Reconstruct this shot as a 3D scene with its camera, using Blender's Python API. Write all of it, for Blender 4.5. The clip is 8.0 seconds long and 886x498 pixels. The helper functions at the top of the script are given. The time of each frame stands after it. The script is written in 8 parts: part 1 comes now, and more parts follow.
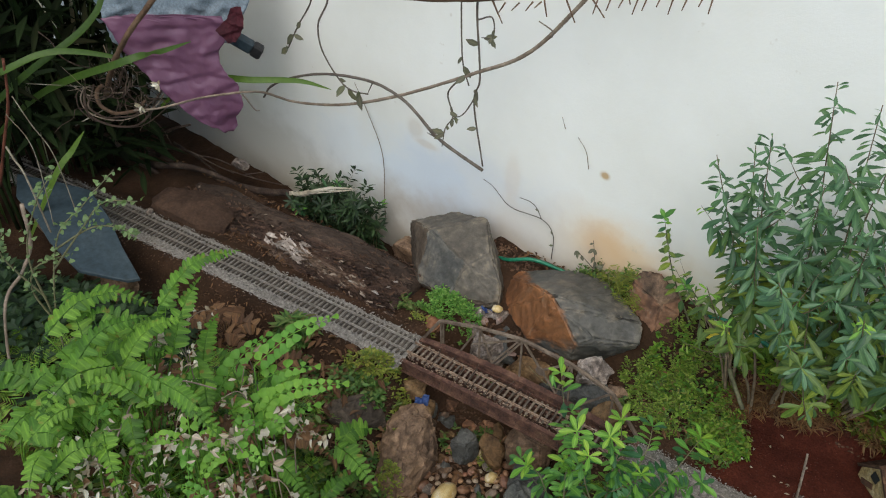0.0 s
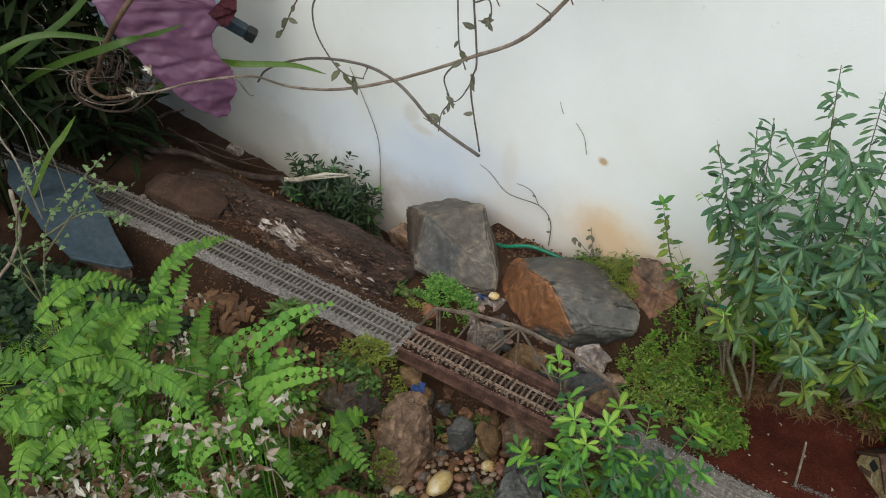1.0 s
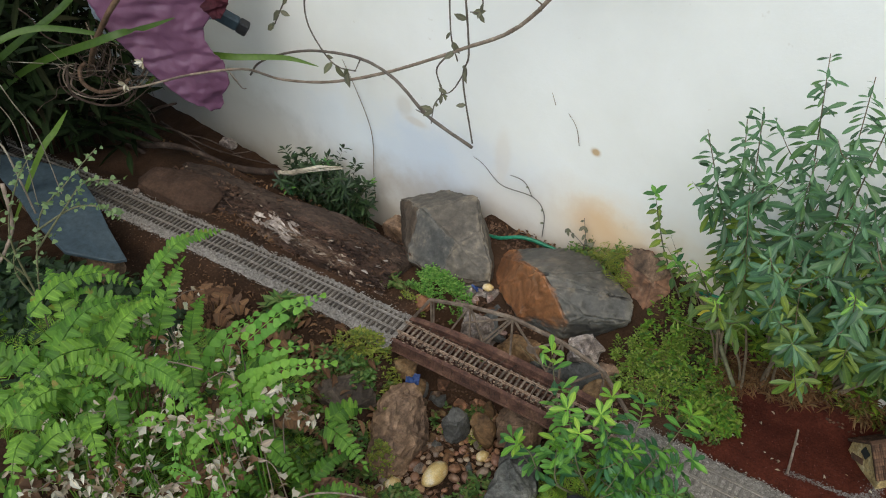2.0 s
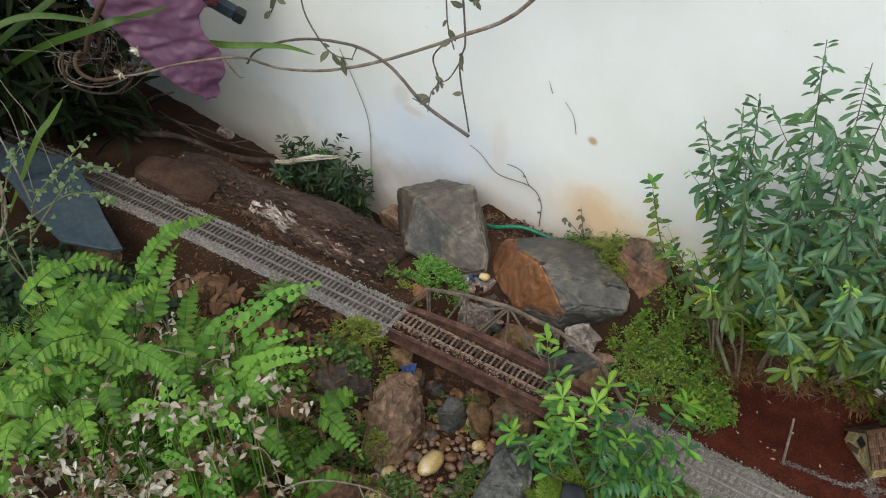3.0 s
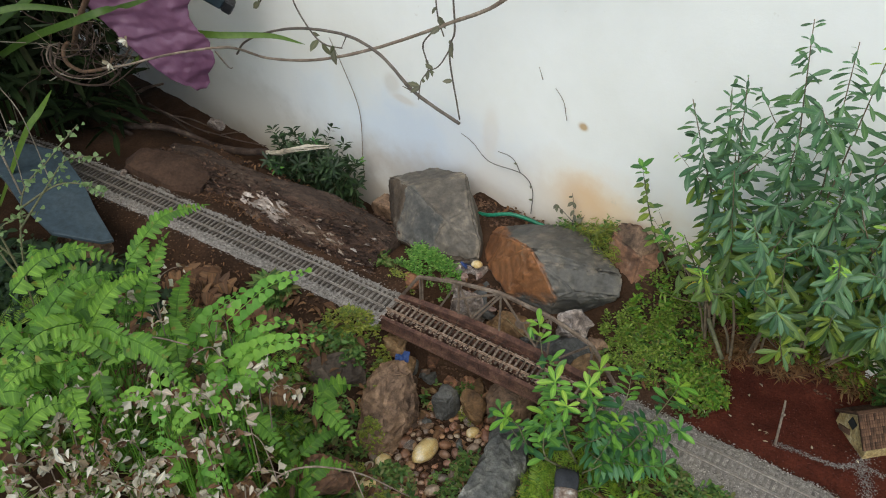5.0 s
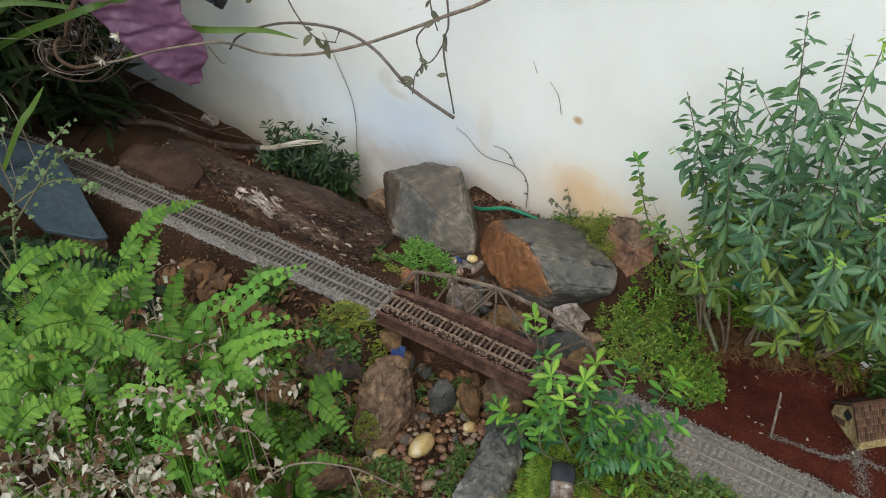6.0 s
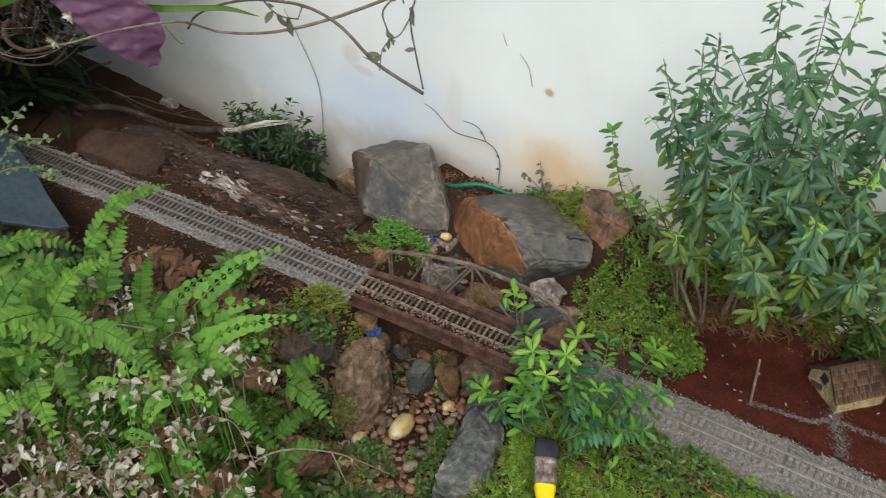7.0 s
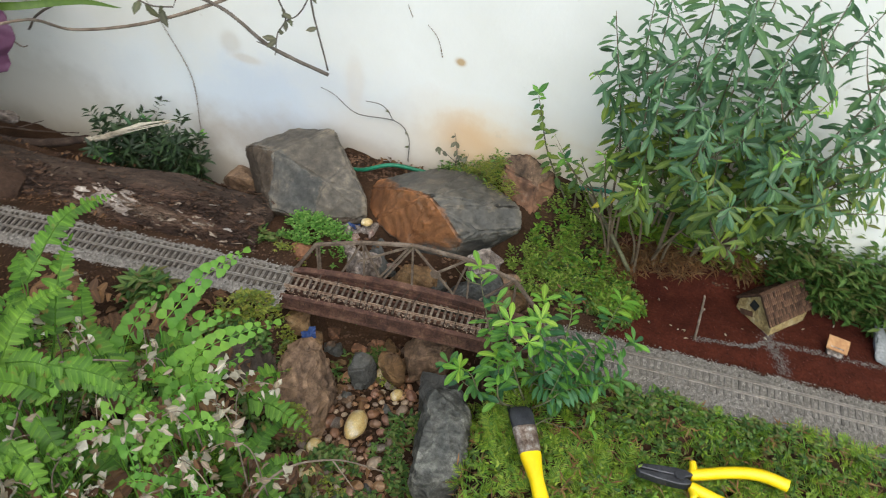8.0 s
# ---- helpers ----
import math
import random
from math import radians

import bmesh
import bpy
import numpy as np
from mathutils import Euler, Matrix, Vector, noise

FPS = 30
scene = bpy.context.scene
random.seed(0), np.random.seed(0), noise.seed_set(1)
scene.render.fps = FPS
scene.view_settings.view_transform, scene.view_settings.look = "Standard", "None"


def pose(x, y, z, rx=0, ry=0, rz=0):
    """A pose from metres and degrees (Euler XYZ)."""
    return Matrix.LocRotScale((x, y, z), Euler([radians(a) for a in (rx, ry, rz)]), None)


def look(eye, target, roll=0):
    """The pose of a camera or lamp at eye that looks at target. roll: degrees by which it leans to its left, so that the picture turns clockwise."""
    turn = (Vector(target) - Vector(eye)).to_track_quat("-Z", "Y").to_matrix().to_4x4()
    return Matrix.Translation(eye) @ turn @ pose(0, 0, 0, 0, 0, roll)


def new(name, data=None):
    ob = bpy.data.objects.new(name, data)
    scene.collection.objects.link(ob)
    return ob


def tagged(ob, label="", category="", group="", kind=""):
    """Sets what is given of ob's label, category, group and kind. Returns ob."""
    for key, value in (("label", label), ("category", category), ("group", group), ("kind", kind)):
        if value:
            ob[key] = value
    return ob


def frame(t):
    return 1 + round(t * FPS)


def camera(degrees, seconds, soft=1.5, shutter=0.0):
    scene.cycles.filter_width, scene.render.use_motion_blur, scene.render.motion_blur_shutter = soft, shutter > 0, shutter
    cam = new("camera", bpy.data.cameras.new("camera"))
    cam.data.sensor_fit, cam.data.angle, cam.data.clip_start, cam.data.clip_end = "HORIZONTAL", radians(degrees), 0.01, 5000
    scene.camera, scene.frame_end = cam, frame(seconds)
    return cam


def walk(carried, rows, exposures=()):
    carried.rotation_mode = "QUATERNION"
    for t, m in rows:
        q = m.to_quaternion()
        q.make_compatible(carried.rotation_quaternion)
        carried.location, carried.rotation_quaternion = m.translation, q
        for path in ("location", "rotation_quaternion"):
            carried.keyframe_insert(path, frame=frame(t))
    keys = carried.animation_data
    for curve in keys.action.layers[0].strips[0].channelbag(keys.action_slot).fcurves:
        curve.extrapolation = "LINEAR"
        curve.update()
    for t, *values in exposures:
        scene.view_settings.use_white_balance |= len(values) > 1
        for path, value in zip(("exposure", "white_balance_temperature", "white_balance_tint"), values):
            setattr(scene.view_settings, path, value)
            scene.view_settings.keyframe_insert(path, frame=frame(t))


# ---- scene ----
cam = camera(57.6, 8.0, 1.04, 0.4)
# seconds, eye in metres, turn in degrees
PATH = [
    (0, 0.2767, -0.5350, 0.6577, 52.34, -0.56, 34.13),
    (0.5, 0.2761, -0.5276, 0.6527, 51.74, -0.53, 34.19),
    (1, 0.2733, -0.5283, 0.6517, 51.40, -0.70, 33.97),
    (2.5, 0.2795, -0.5285, 0.6504, 50.69, -0.49, 33.41),
    (3, 0.2813, -0.5262, 0.6471, 50.37, -0.60, 33.60),
    (3.5, 0.2832, -0.5256, 0.6451, 50.02, -0.54, 33.48),
    (4, 0.2847, -0.5272, 0.6440, 50.00, -0.49, 33.20),
    (4.5, 0.2859, -0.5286, 0.6427, 49.99, -0.43, 33.09),
    (6, 0.2856, -0.5267, 0.6419, 49.49, -0.27, 32.41),
    (6.5, 0.2857, -0.5261, 0.6389, 49.00, -0.36, 32.26),
    (7, 0.2721, -0.5247, 0.6315, 48.10, -0.53, 29.28),
    (7.5, 0.2194, -0.5371, 0.6153, 47.45, -2.21, 22.19),
    (8, 0.1507, -0.5587, 0.6016, 47.93, -3.54, 14.23),
]
walk(cam, [(r[0], pose(*r[1:])) for r in PATH], [(0.0, 0.64, 7000, 5), (1.2, 0.68, 7000, 5), (3.5, 0.74, 7000, 5), (6.5, 0.78, 7000, 5), (8.0, 1.0, 7000, 5)])

# ---- light: open shade under a bright hazy sky ----
world = bpy.data.worlds.new("sky")
scene.world = world
world.use_nodes = True
wn = world.node_tree
sky = wn.nodes.new("ShaderNodeTexSky")
sky.sky_type, sky.sun_disc = "NISHITA", False
sky.sun_elevation, sky.sun_rotation = radians(54), radians(160)
wn.links.new(sky.outputs[0], wn.nodes["Background"].inputs[0])
wn.nodes["Background"].inputs[1].default_value = 0.15
sun = new("sun", bpy.data.lights.new("sun", "SUN"))
sun.data.energy, sun.data.angle, sun.data.color = 1.5, radians(64), (1.0, 0.95, 0.87)
sun.matrix_world = look((0.75, -2.06, 3.0), (0, 0, 0))

# ---- materials ----
def nodes_of(name):
    m = bpy.data.materials.new(name)
    m.use_nodes = True
    return m, m.node_tree.nodes, m.node_tree.links, m.node_tree.nodes["Principled BSDF"]


def noise_tex(nt, links, scale, detail=5, rough=0.6, coord="Object", stretch=None):
    tc = nt.new("ShaderNodeTexCoord")
    n = nt.new("ShaderNodeTexNoise")
    n.inputs["Scale"].default_value, n.inputs["Detail"].default_value, n.inputs["Roughness"].default_value = scale, detail, rough
    if stretch:
        mp = nt.new("ShaderNodeMapping")
        mp.inputs["Scale"].default_value = stretch
        links.new(tc.outputs[coord], mp.inputs[0])
        links.new(mp.outputs[0], n.inputs["Vector"])
    else:
        links.new(tc.outputs[coord], n.inputs["Vector"])
    return n.outputs["Fac"]


def ramp(nt, links, fac, stops):
    r = nt.new("ShaderNodeValToRGB")
    while len(r.color_ramp.elements) < len(stops):
        r.color_ramp.elements.new(0.5)
    for e, (p, c) in zip(r.color_ramp.elements, stops):
        e.position, e.color = p, (*c, 1)
    links.new(fac, r.inputs[0])
    return r.outputs[0]


def mix(nt, links, fac, a, b, how="MIX"):
    m = nt.new("ShaderNodeMix")
    m.data_type, m.blend_type = "RGBA", how
    for sock, v in ((m.inputs[0], fac), (m.inputs[6], a), (m.inputs[7], b)):
        if hasattr(v, "links"):
            links.new(v, sock)
        elif isinstance(v, tuple):
            sock.default_value = (*v, 1)
        else:
            sock.default_value = v
    return m.outputs[2]


def bump(nt, links, height, p, strength=0.5, distance=0.002):
    b = nt.new("ShaderNodeBump")
    b.inputs["Strength"].default_value, b.inputs["Distance"].default_value = strength, distance
    links.new(height, b.inputs["Height"])
    links.new(b.outputs[0], p.inputs["Normal"])


def surface(name, stops, scale, fine, rough=0.8, relief=0.5, depth=0.001, metal=0.0, vary=0.0, coat=0.0, veins=0.0, stretch=None, worn=0.0, gloss=0.3, speckle=0.85):
    """A mottled surface: broad patches from stops, fine grain over it, relief from both. vary: brightness from piece to
    piece. worn: paler edges, darker hollows.
    """
    m, nt, links, p = nodes_of(name)
    big, small = noise_tex(nt, links, scale, stretch=stretch), noise_tex(nt, links, fine, 8, 0.7, stretch=stretch)
    col = ramp(nt, links, big, stops)
    grain = ramp(nt, links, small, [(0.3, (0.5, 0.5, 0.5)), (0.7, (1.35, 1.35, 1.35))])
    col = mix(nt, links, speckle, col, grain, "MULTIPLY")
    if veins:
        mid = noise_tex(nt, links, scale * 2.2, 7, 0.6, stretch=stretch)
        lines = ramp(nt, links, mid, [(0.40, (1, 1, 1)), (0.455, (1 - veins,) * 3), (0.48, (1, 1, 1)), (0.56, (1, 1, 1)), (0.585, (1 + veins,) * 3), (0.62, (1, 1, 1))])
        col = mix(nt, links, 1.0, col, lines, "MULTIPLY")
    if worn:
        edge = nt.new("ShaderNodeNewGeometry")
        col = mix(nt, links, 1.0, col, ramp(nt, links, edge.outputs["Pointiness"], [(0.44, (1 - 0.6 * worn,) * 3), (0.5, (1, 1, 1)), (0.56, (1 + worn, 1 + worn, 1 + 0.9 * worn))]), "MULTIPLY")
    if vary:
        info, geo = nt.new("ShaderNodeObjectInfo"), nt.new("ShaderNodeNewGeometry")
        add = nt.new("ShaderNodeMath")
        add.operation = "ADD"
        links.new(info.outputs["Random"], add.inputs[0])
        links.new(geo.outputs["Random Per Island"], add.inputs[1])
        half = nt.new("ShaderNodeMath")
        half.operation = "FRACT"
        links.new(add.outputs[0], half.inputs[0])
        shade = ramp(nt, links, half.outputs[0], [(0.0, (1 - vary,) * 3), (1.0, (1 + vary,) * 3)])
        col = mix(nt, links, 1.0, col, shade, "MULTIPLY")
    links.new(col, p.inputs["Base Color"])
    p.inputs["Roughness"].default_value, p.inputs["Metallic"].default_value = rough, metal
    p.inputs["Coat Weight"].default_value, p.inputs["Specular IOR Level"].default_value = coat, gloss
    bump(nt, links, small, p, relief, depth)
    return m


def leafage(name, colours, rough=0.45, through_light=0.3, spot=(0.25, 0.16, 0.05), spotted=0.0, even=0.0, gloss=0.35):
    """Leaves: the colour goes from leaf to leaf through colours, with mottling, and light shines through."""
    m, nt, links, p = nodes_of(name)
    info, geo = nt.new("ShaderNodeObjectInfo"), nt.new("ShaderNodeNewGeometry")
    add, wrap = nt.new("ShaderNodeMath"), nt.new("ShaderNodeMath")
    add.operation, wrap.operation = "ADD", "FRACT"
    if even:
        # pieces of one object keep close to one another
        add.operation = "MULTIPLY_ADD"
        links.new(geo.outputs["Random Per Island"], add.inputs[0])
        add.inputs[1].default_value = 1 - even
        links.new(info.outputs["Random"], add.inputs[2])
    else:
        links.new(info.outputs["Random"], add.inputs[0])
        links.new(geo.outputs["Random Per Island"], add.inputs[1])
    links.new(add.outputs[0], wrap.inputs[0])
    n = len(colours)
    col = ramp(nt, links, wrap.outputs[0], [(k / max(1, n - 1), c) for k, c in enumerate(colours)])
    tex = noise_tex(nt, links, 180, 4)
    col = mix(nt, links, 0.6, col, ramp(nt, links, tex, [(0.3, (0.7, 0.72, 0.7)), (0.7, (1.2, 1.18, 1.1))]), "MULTIPLY")
    rib = nt.new("ShaderNodeAttribute")
    rib.attribute_name = "rib"
    col = mix(nt, links, 1.0, col, ramp(nt, links, rib.outputs["Fac"], [(0.0, (0.96, 0.97, 0.96)), (0.72, (1, 1, 1)), (0.95, (1.4, 1.33, 1.25))]), "MULTIPLY")
    if spotted:
        blot = noise_tex(nt, links, 90, 3)
        mask = ramp(nt, links, blot, [(0.62, (0, 0, 0)), (0.7, (spotted,) * 3)])
        col = mix(nt, links, mask, col, spot)
    links.new(col, p.inputs["Base Color"])
    p.inputs["Roughness"].default_value, p.inputs["Specular IOR Level"].default_value = rough, gloss
    bump(nt, links, tex, p, 0.25, 0.001)
    tr = nt.new("ShaderNodeBsdfTranslucent")
    links.new(mix(nt, links, 1.0, col, (1.3, 1.35, 0.7), "MULTIPLY"), tr.inputs[0])
    ms = nt.new("ShaderNodeMixShader")
    ms.inputs[0].default_value = through_light
    links.new(p.outputs[0], ms.inputs[1])
    links.new(tr.outputs[0], ms.inputs[2])
    links.new(ms.outputs[0], nt["Material Output"].inputs[0])
    return m


def two_faced(name, first, second, scale, fine, rough=0.55):
    """Rock whose colour goes from first to second with the attribute 'face', along a ragged border; edges come paler,
    hollows darker.
    """
    m, nt, links, p = nodes_of(name)
    at = nt.new("ShaderNodeAttribute")
    at.attribute_name = "face"
    big, mid, small = noise_tex(nt, links, scale, 6), noise_tex(nt, links, scale * 4, 7, 0.65), noise_tex(nt, links, fine, 8, 0.7)
    edge = nt.new("ShaderNodeMath")
    edge.operation = "MULTIPLY_ADD"
    links.new(mid, edge.inputs[0])
    edge.inputs[1].default_value = 0.9
    links.new(at.outputs["Fac"], edge.inputs[2])
    mask = ramp(nt, links, edge.outputs[0], [(0.82, (0, 0, 0)), (1.06, (1, 1, 1))])
    col = mix(nt, links, mask, ramp(nt, links, big, first), ramp(nt, links, big, second))
    col = mix(nt, links, 0.8, col, ramp(nt, links, small, [(0.3, (0.6, 0.6, 0.6)), (0.7, (1.3, 1.3, 1.3))]), "MULTIPLY")
    pale = ramp(nt, links, mid, [(0.58, (0, 0, 0)), (0.68, (0.4, 0.4, 0.4))])
    col = mix(nt, links, pale, col, (0.20, 0.165, 0.125))
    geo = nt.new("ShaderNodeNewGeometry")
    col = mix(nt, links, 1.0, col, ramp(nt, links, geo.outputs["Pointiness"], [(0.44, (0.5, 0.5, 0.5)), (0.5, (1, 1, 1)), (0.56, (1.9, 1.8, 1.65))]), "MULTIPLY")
    links.new(col, p.inputs["Base Color"])
    p.inputs["Roughness"].default_value, p.inputs["Specular IOR Level"].default_value = rough, 0.35
    bump(nt, links, small, p, 0.5, 0.001)
    return m


def plain(name, colour, rough=0.5, metal=0.0, grain=300, amount=0.25):
    c = tuple(colour)
    lo, hi = tuple(v * (1 - amount) for v in c), tuple(min(1, v * (1 + amount)) for v in c)
    return surface(name, [(0.3, lo), (0.7, hi)], grain / 6, grain, rough, 0.2, 0.0004, metal)


def plaster():
    """White limewashed plaster with grey dirt towards patches and rust-orange and blue-grey stains."""
    m, nt, links, p = nodes_of("white_plaster")
    geo = nt.new("ShaderNodeNewGeometry")
    big, mid, fine = noise_tex(nt, links, 3.5, 6), noise_tex(nt, links, 14, 8), noise_tex(nt, links, 260, 6)
    col = ramp(nt, links, big, [(0.3, (0.70, 0.70, 0.66)), (0.55, (0.78, 0.785, 0.76)), (0.8, (0.80, 0.815, 0.80))])

    def stain(col, centre, size, colour, lo, hi, strength, tex):
        """A blot of its own shape round centre, with a ragged edge."""
        sub, mul, ln = nt.new("ShaderNodeVectorMath"), nt.new("ShaderNodeVectorMath"), nt.new("ShaderNodeVectorMath")
        sub.operation, mul.operation, ln.operation = "SUBTRACT", "DIVIDE", "LENGTH"
        links.new(geo.outputs["Position"], sub.inputs[0])
        sub.inputs[1].default_value, mul.inputs[1].default_value = centre, size
        links.new(sub.outputs[0], mul.inputs[0])
        links.new(mul.outputs[0], ln.inputs[0])
        ad = nt.new("ShaderNodeMath")
        ad.operation = "MULTIPLY_ADD"
        links.new(tex, ad.inputs[0])
        ad.inputs[1].default_value = -1.3
        links.new(ln.outputs["Value"], ad.inputs[2])
        mask = ramp(nt, links, ad.outputs[0], [(0.0, (strength,) * 3), (0.2, (strength * 0.7,) * 3), (0.45, (strength * 0.25,) * 3), (0.8, (0, 0, 0))])
        return mix(nt, links, mask, col, colour)

    for args in STAINS:
        col = stain(col, *args, mid)
    specks = ramp(nt, links, noise_tex(nt, links, 60, 3), [(0.70, (0, 0, 0)), (0.76, (0.35, 0.35, 0.35))])
    col = mix(nt, links, specks, col, (0.50, 0.45, 0.38))
    links.new(col, p.inputs["Base Color"])
    p.inputs["Roughness"].default_value = 0.85
    bump(nt, links, fine, p, 0.35, 0.0008)
    return m


STAINS = [
    # centre, size, colour, -, -, strength
    ((0.034, 0.184, 0.070), (0.085, 0.2, 0.055), (0.68, 0.50, 0.31), 0, 1, 0.8),
    ((0.022, 0.184, 0.082), (0.035, 0.2, 0.030), (0.62, 0.40, 0.22), 0, 1, 0.7),
    ((-0.30, 0.23, 0.04), (0.20, 0.2, 0.07), (0.60, 0.68, 0.76), 0, 1, 0.5),
    ((-0.16, 0.21, 0.07), (0.13, 0.2, 0.07), (0.54, 0.58, 0.64), 0, 1, 0.55),
    ((-0.25, 0.22, 0.06), (0.09, 0.2, 0.06), (0.52, 0.60, 0.70), 0, 1, 0.45),
    ((-0.07, 0.20, 0.055), (0.10, 0.2, 0.045), (0.60, 0.54, 0.47), 0, 1, 0.6),
    ((-0.33, 0.23, -0.10), (0.40, 0.2, 0.07), (0.42, 0.36, 0.30), 0, 1, 0.7),
    ((-0.68, 0.28, -0.06), (0.30, 0.2, 0.12), (0.46, 0.43, 0.36), 0, 1, 0.6),
    ((-0.05, 0.19, 0.00), (0.30, 0.2, 0.05), (0.42, 0.36, 0.30), 0, 1, 0.7),
    ((-0.275, 0.22, 0.135), (0.014, 0.2, 0.014), (0.50, 0.44, 0.36), 0, 1, 0.4),
    ((-0.255, 0.22, 0.118), (0.02, 0.2, 0.006), (0.55, 0.48, 0.40), 0, 1, 0.5),
    ((-0.115, 0.20, 0.125), (0.012, 0.2, 0.035), (0.62, 0.52, 0.42), 0, 1, 0.3),
    ((0.008, 0.187, 0.183), (0.006, 0.2, 0.005), (0.45, 0.30, 0.14), 0, 1, 0.9),
    ((0.25, 0.155, 0.09), (0.14, 0.2, 0.06), (0.62, 0.50, 0.34), 0, 1, 0.7),
]


def earth():
    """Soil: brown humus with clods; where the attribute 'red' is set it is fine brick-red grit."""
    m, nt, links, p = nodes_of("earth")
    a = nt.new("ShaderNodeAttribute")
    a.attribute_name = "red"
    big, mid, fine = noise_tex(nt, links, 9, 6), noise_tex(nt, links, 60, 8), noise_tex(nt, links, 420, 8, 0.7)
    brown = ramp(nt, links, big, [(0.3, (0.014, 0.009, 0.006)), (0.5, (0.036, 0.020, 0.012)), (0.64, (0.062, 0.034, 0.021)), (0.8, (0.055, 0.038, 0.026))])
    red = ramp(nt, links, mid, [(0.3, (0.038, 0.0094, 0.0055)), (0.6, (0.064, 0.0155, 0.0090)), (0.8, (0.090, 0.028, 0.016))])
    col = mix(nt, links, a.outputs["Fac"], brown, red)
    col = mix(nt, links, 0.8, col, ramp(nt, links, fine, [(0.3, (0.35, 0.35, 0.35)), (0.7, (1.5, 1.45, 1.4))]), "MULTIPLY")
    links.new(col, p.inputs["Base Color"])
    p.inputs["Roughness"].default_value, p.inputs["Specular IOR Level"].default_value = 0.95, 0.12
    bump(nt, links, fine, p, 0.7, 0.002)
    return m


M_WALL = plaster()
M_EARTH = earth()
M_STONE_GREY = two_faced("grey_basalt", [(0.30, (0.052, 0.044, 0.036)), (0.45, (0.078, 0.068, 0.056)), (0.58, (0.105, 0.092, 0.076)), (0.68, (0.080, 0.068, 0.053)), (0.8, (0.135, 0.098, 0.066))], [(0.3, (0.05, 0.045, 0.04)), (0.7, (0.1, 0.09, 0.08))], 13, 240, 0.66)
# darker than M_STONE_GREY: shade of the boulder's sides put into colour
M_STONE_SHADE = two_faced("shaded_basalt", [(0.30, (0.040, 0.040, 0.038)), (0.45, (0.062, 0.061, 0.056)), (0.6, (0.088, 0.083, 0.074)), (0.78, (0.135, 0.112, 0.084))], [(0.3, (0.05, 0.045, 0.04)), (0.7, (0.1, 0.09, 0.08))], 15, 240, 0.6)
M_STONE_FOOT = surface("dark_earth_stained_basalt", [(0.28, (0.036, 0.026, 0.019)), (0.5, (0.062, 0.046, 0.034)), (0.75, (0.11, 0.085, 0.062))], 15, 330, 0.75, 0.5, 0.001, veins=0.25, worn=0.6)
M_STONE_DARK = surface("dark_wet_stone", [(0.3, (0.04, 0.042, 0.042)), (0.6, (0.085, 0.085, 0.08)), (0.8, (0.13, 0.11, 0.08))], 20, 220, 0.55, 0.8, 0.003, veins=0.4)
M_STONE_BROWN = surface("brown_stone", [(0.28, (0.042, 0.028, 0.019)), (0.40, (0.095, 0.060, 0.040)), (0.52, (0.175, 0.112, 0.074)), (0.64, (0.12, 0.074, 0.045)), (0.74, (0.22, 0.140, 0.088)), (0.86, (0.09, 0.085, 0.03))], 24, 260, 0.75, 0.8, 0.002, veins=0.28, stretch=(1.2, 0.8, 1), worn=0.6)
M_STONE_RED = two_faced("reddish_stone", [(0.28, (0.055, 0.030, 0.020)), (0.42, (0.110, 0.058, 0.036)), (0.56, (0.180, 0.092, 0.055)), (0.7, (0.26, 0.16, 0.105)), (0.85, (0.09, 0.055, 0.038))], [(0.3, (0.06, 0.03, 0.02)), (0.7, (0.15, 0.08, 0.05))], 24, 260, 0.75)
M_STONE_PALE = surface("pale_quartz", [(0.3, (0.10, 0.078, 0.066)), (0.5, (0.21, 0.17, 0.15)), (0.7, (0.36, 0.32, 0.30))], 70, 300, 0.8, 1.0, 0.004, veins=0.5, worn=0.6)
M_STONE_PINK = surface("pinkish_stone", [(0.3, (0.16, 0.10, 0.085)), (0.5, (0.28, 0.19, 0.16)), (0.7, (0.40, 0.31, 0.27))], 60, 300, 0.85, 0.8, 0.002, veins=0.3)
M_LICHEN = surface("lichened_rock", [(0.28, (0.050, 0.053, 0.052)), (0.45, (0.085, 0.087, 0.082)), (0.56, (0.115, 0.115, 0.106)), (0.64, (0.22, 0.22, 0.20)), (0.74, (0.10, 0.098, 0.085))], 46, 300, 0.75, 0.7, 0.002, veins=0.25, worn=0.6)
M_STONE_OCHRE = surface("ochre_stone", [(0.3, (0.060, 0.034, 0.018)), (0.45, (0.130, 0.074, 0.034)), (0.6, (0.20, 0.125, 0.062)), (0.75, (0.15, 0.13, 0.09)), (0.88, (0.08, 0.085, 0.035))], 34, 260, 0.7, 0.8, 0.002, veins=0.35)


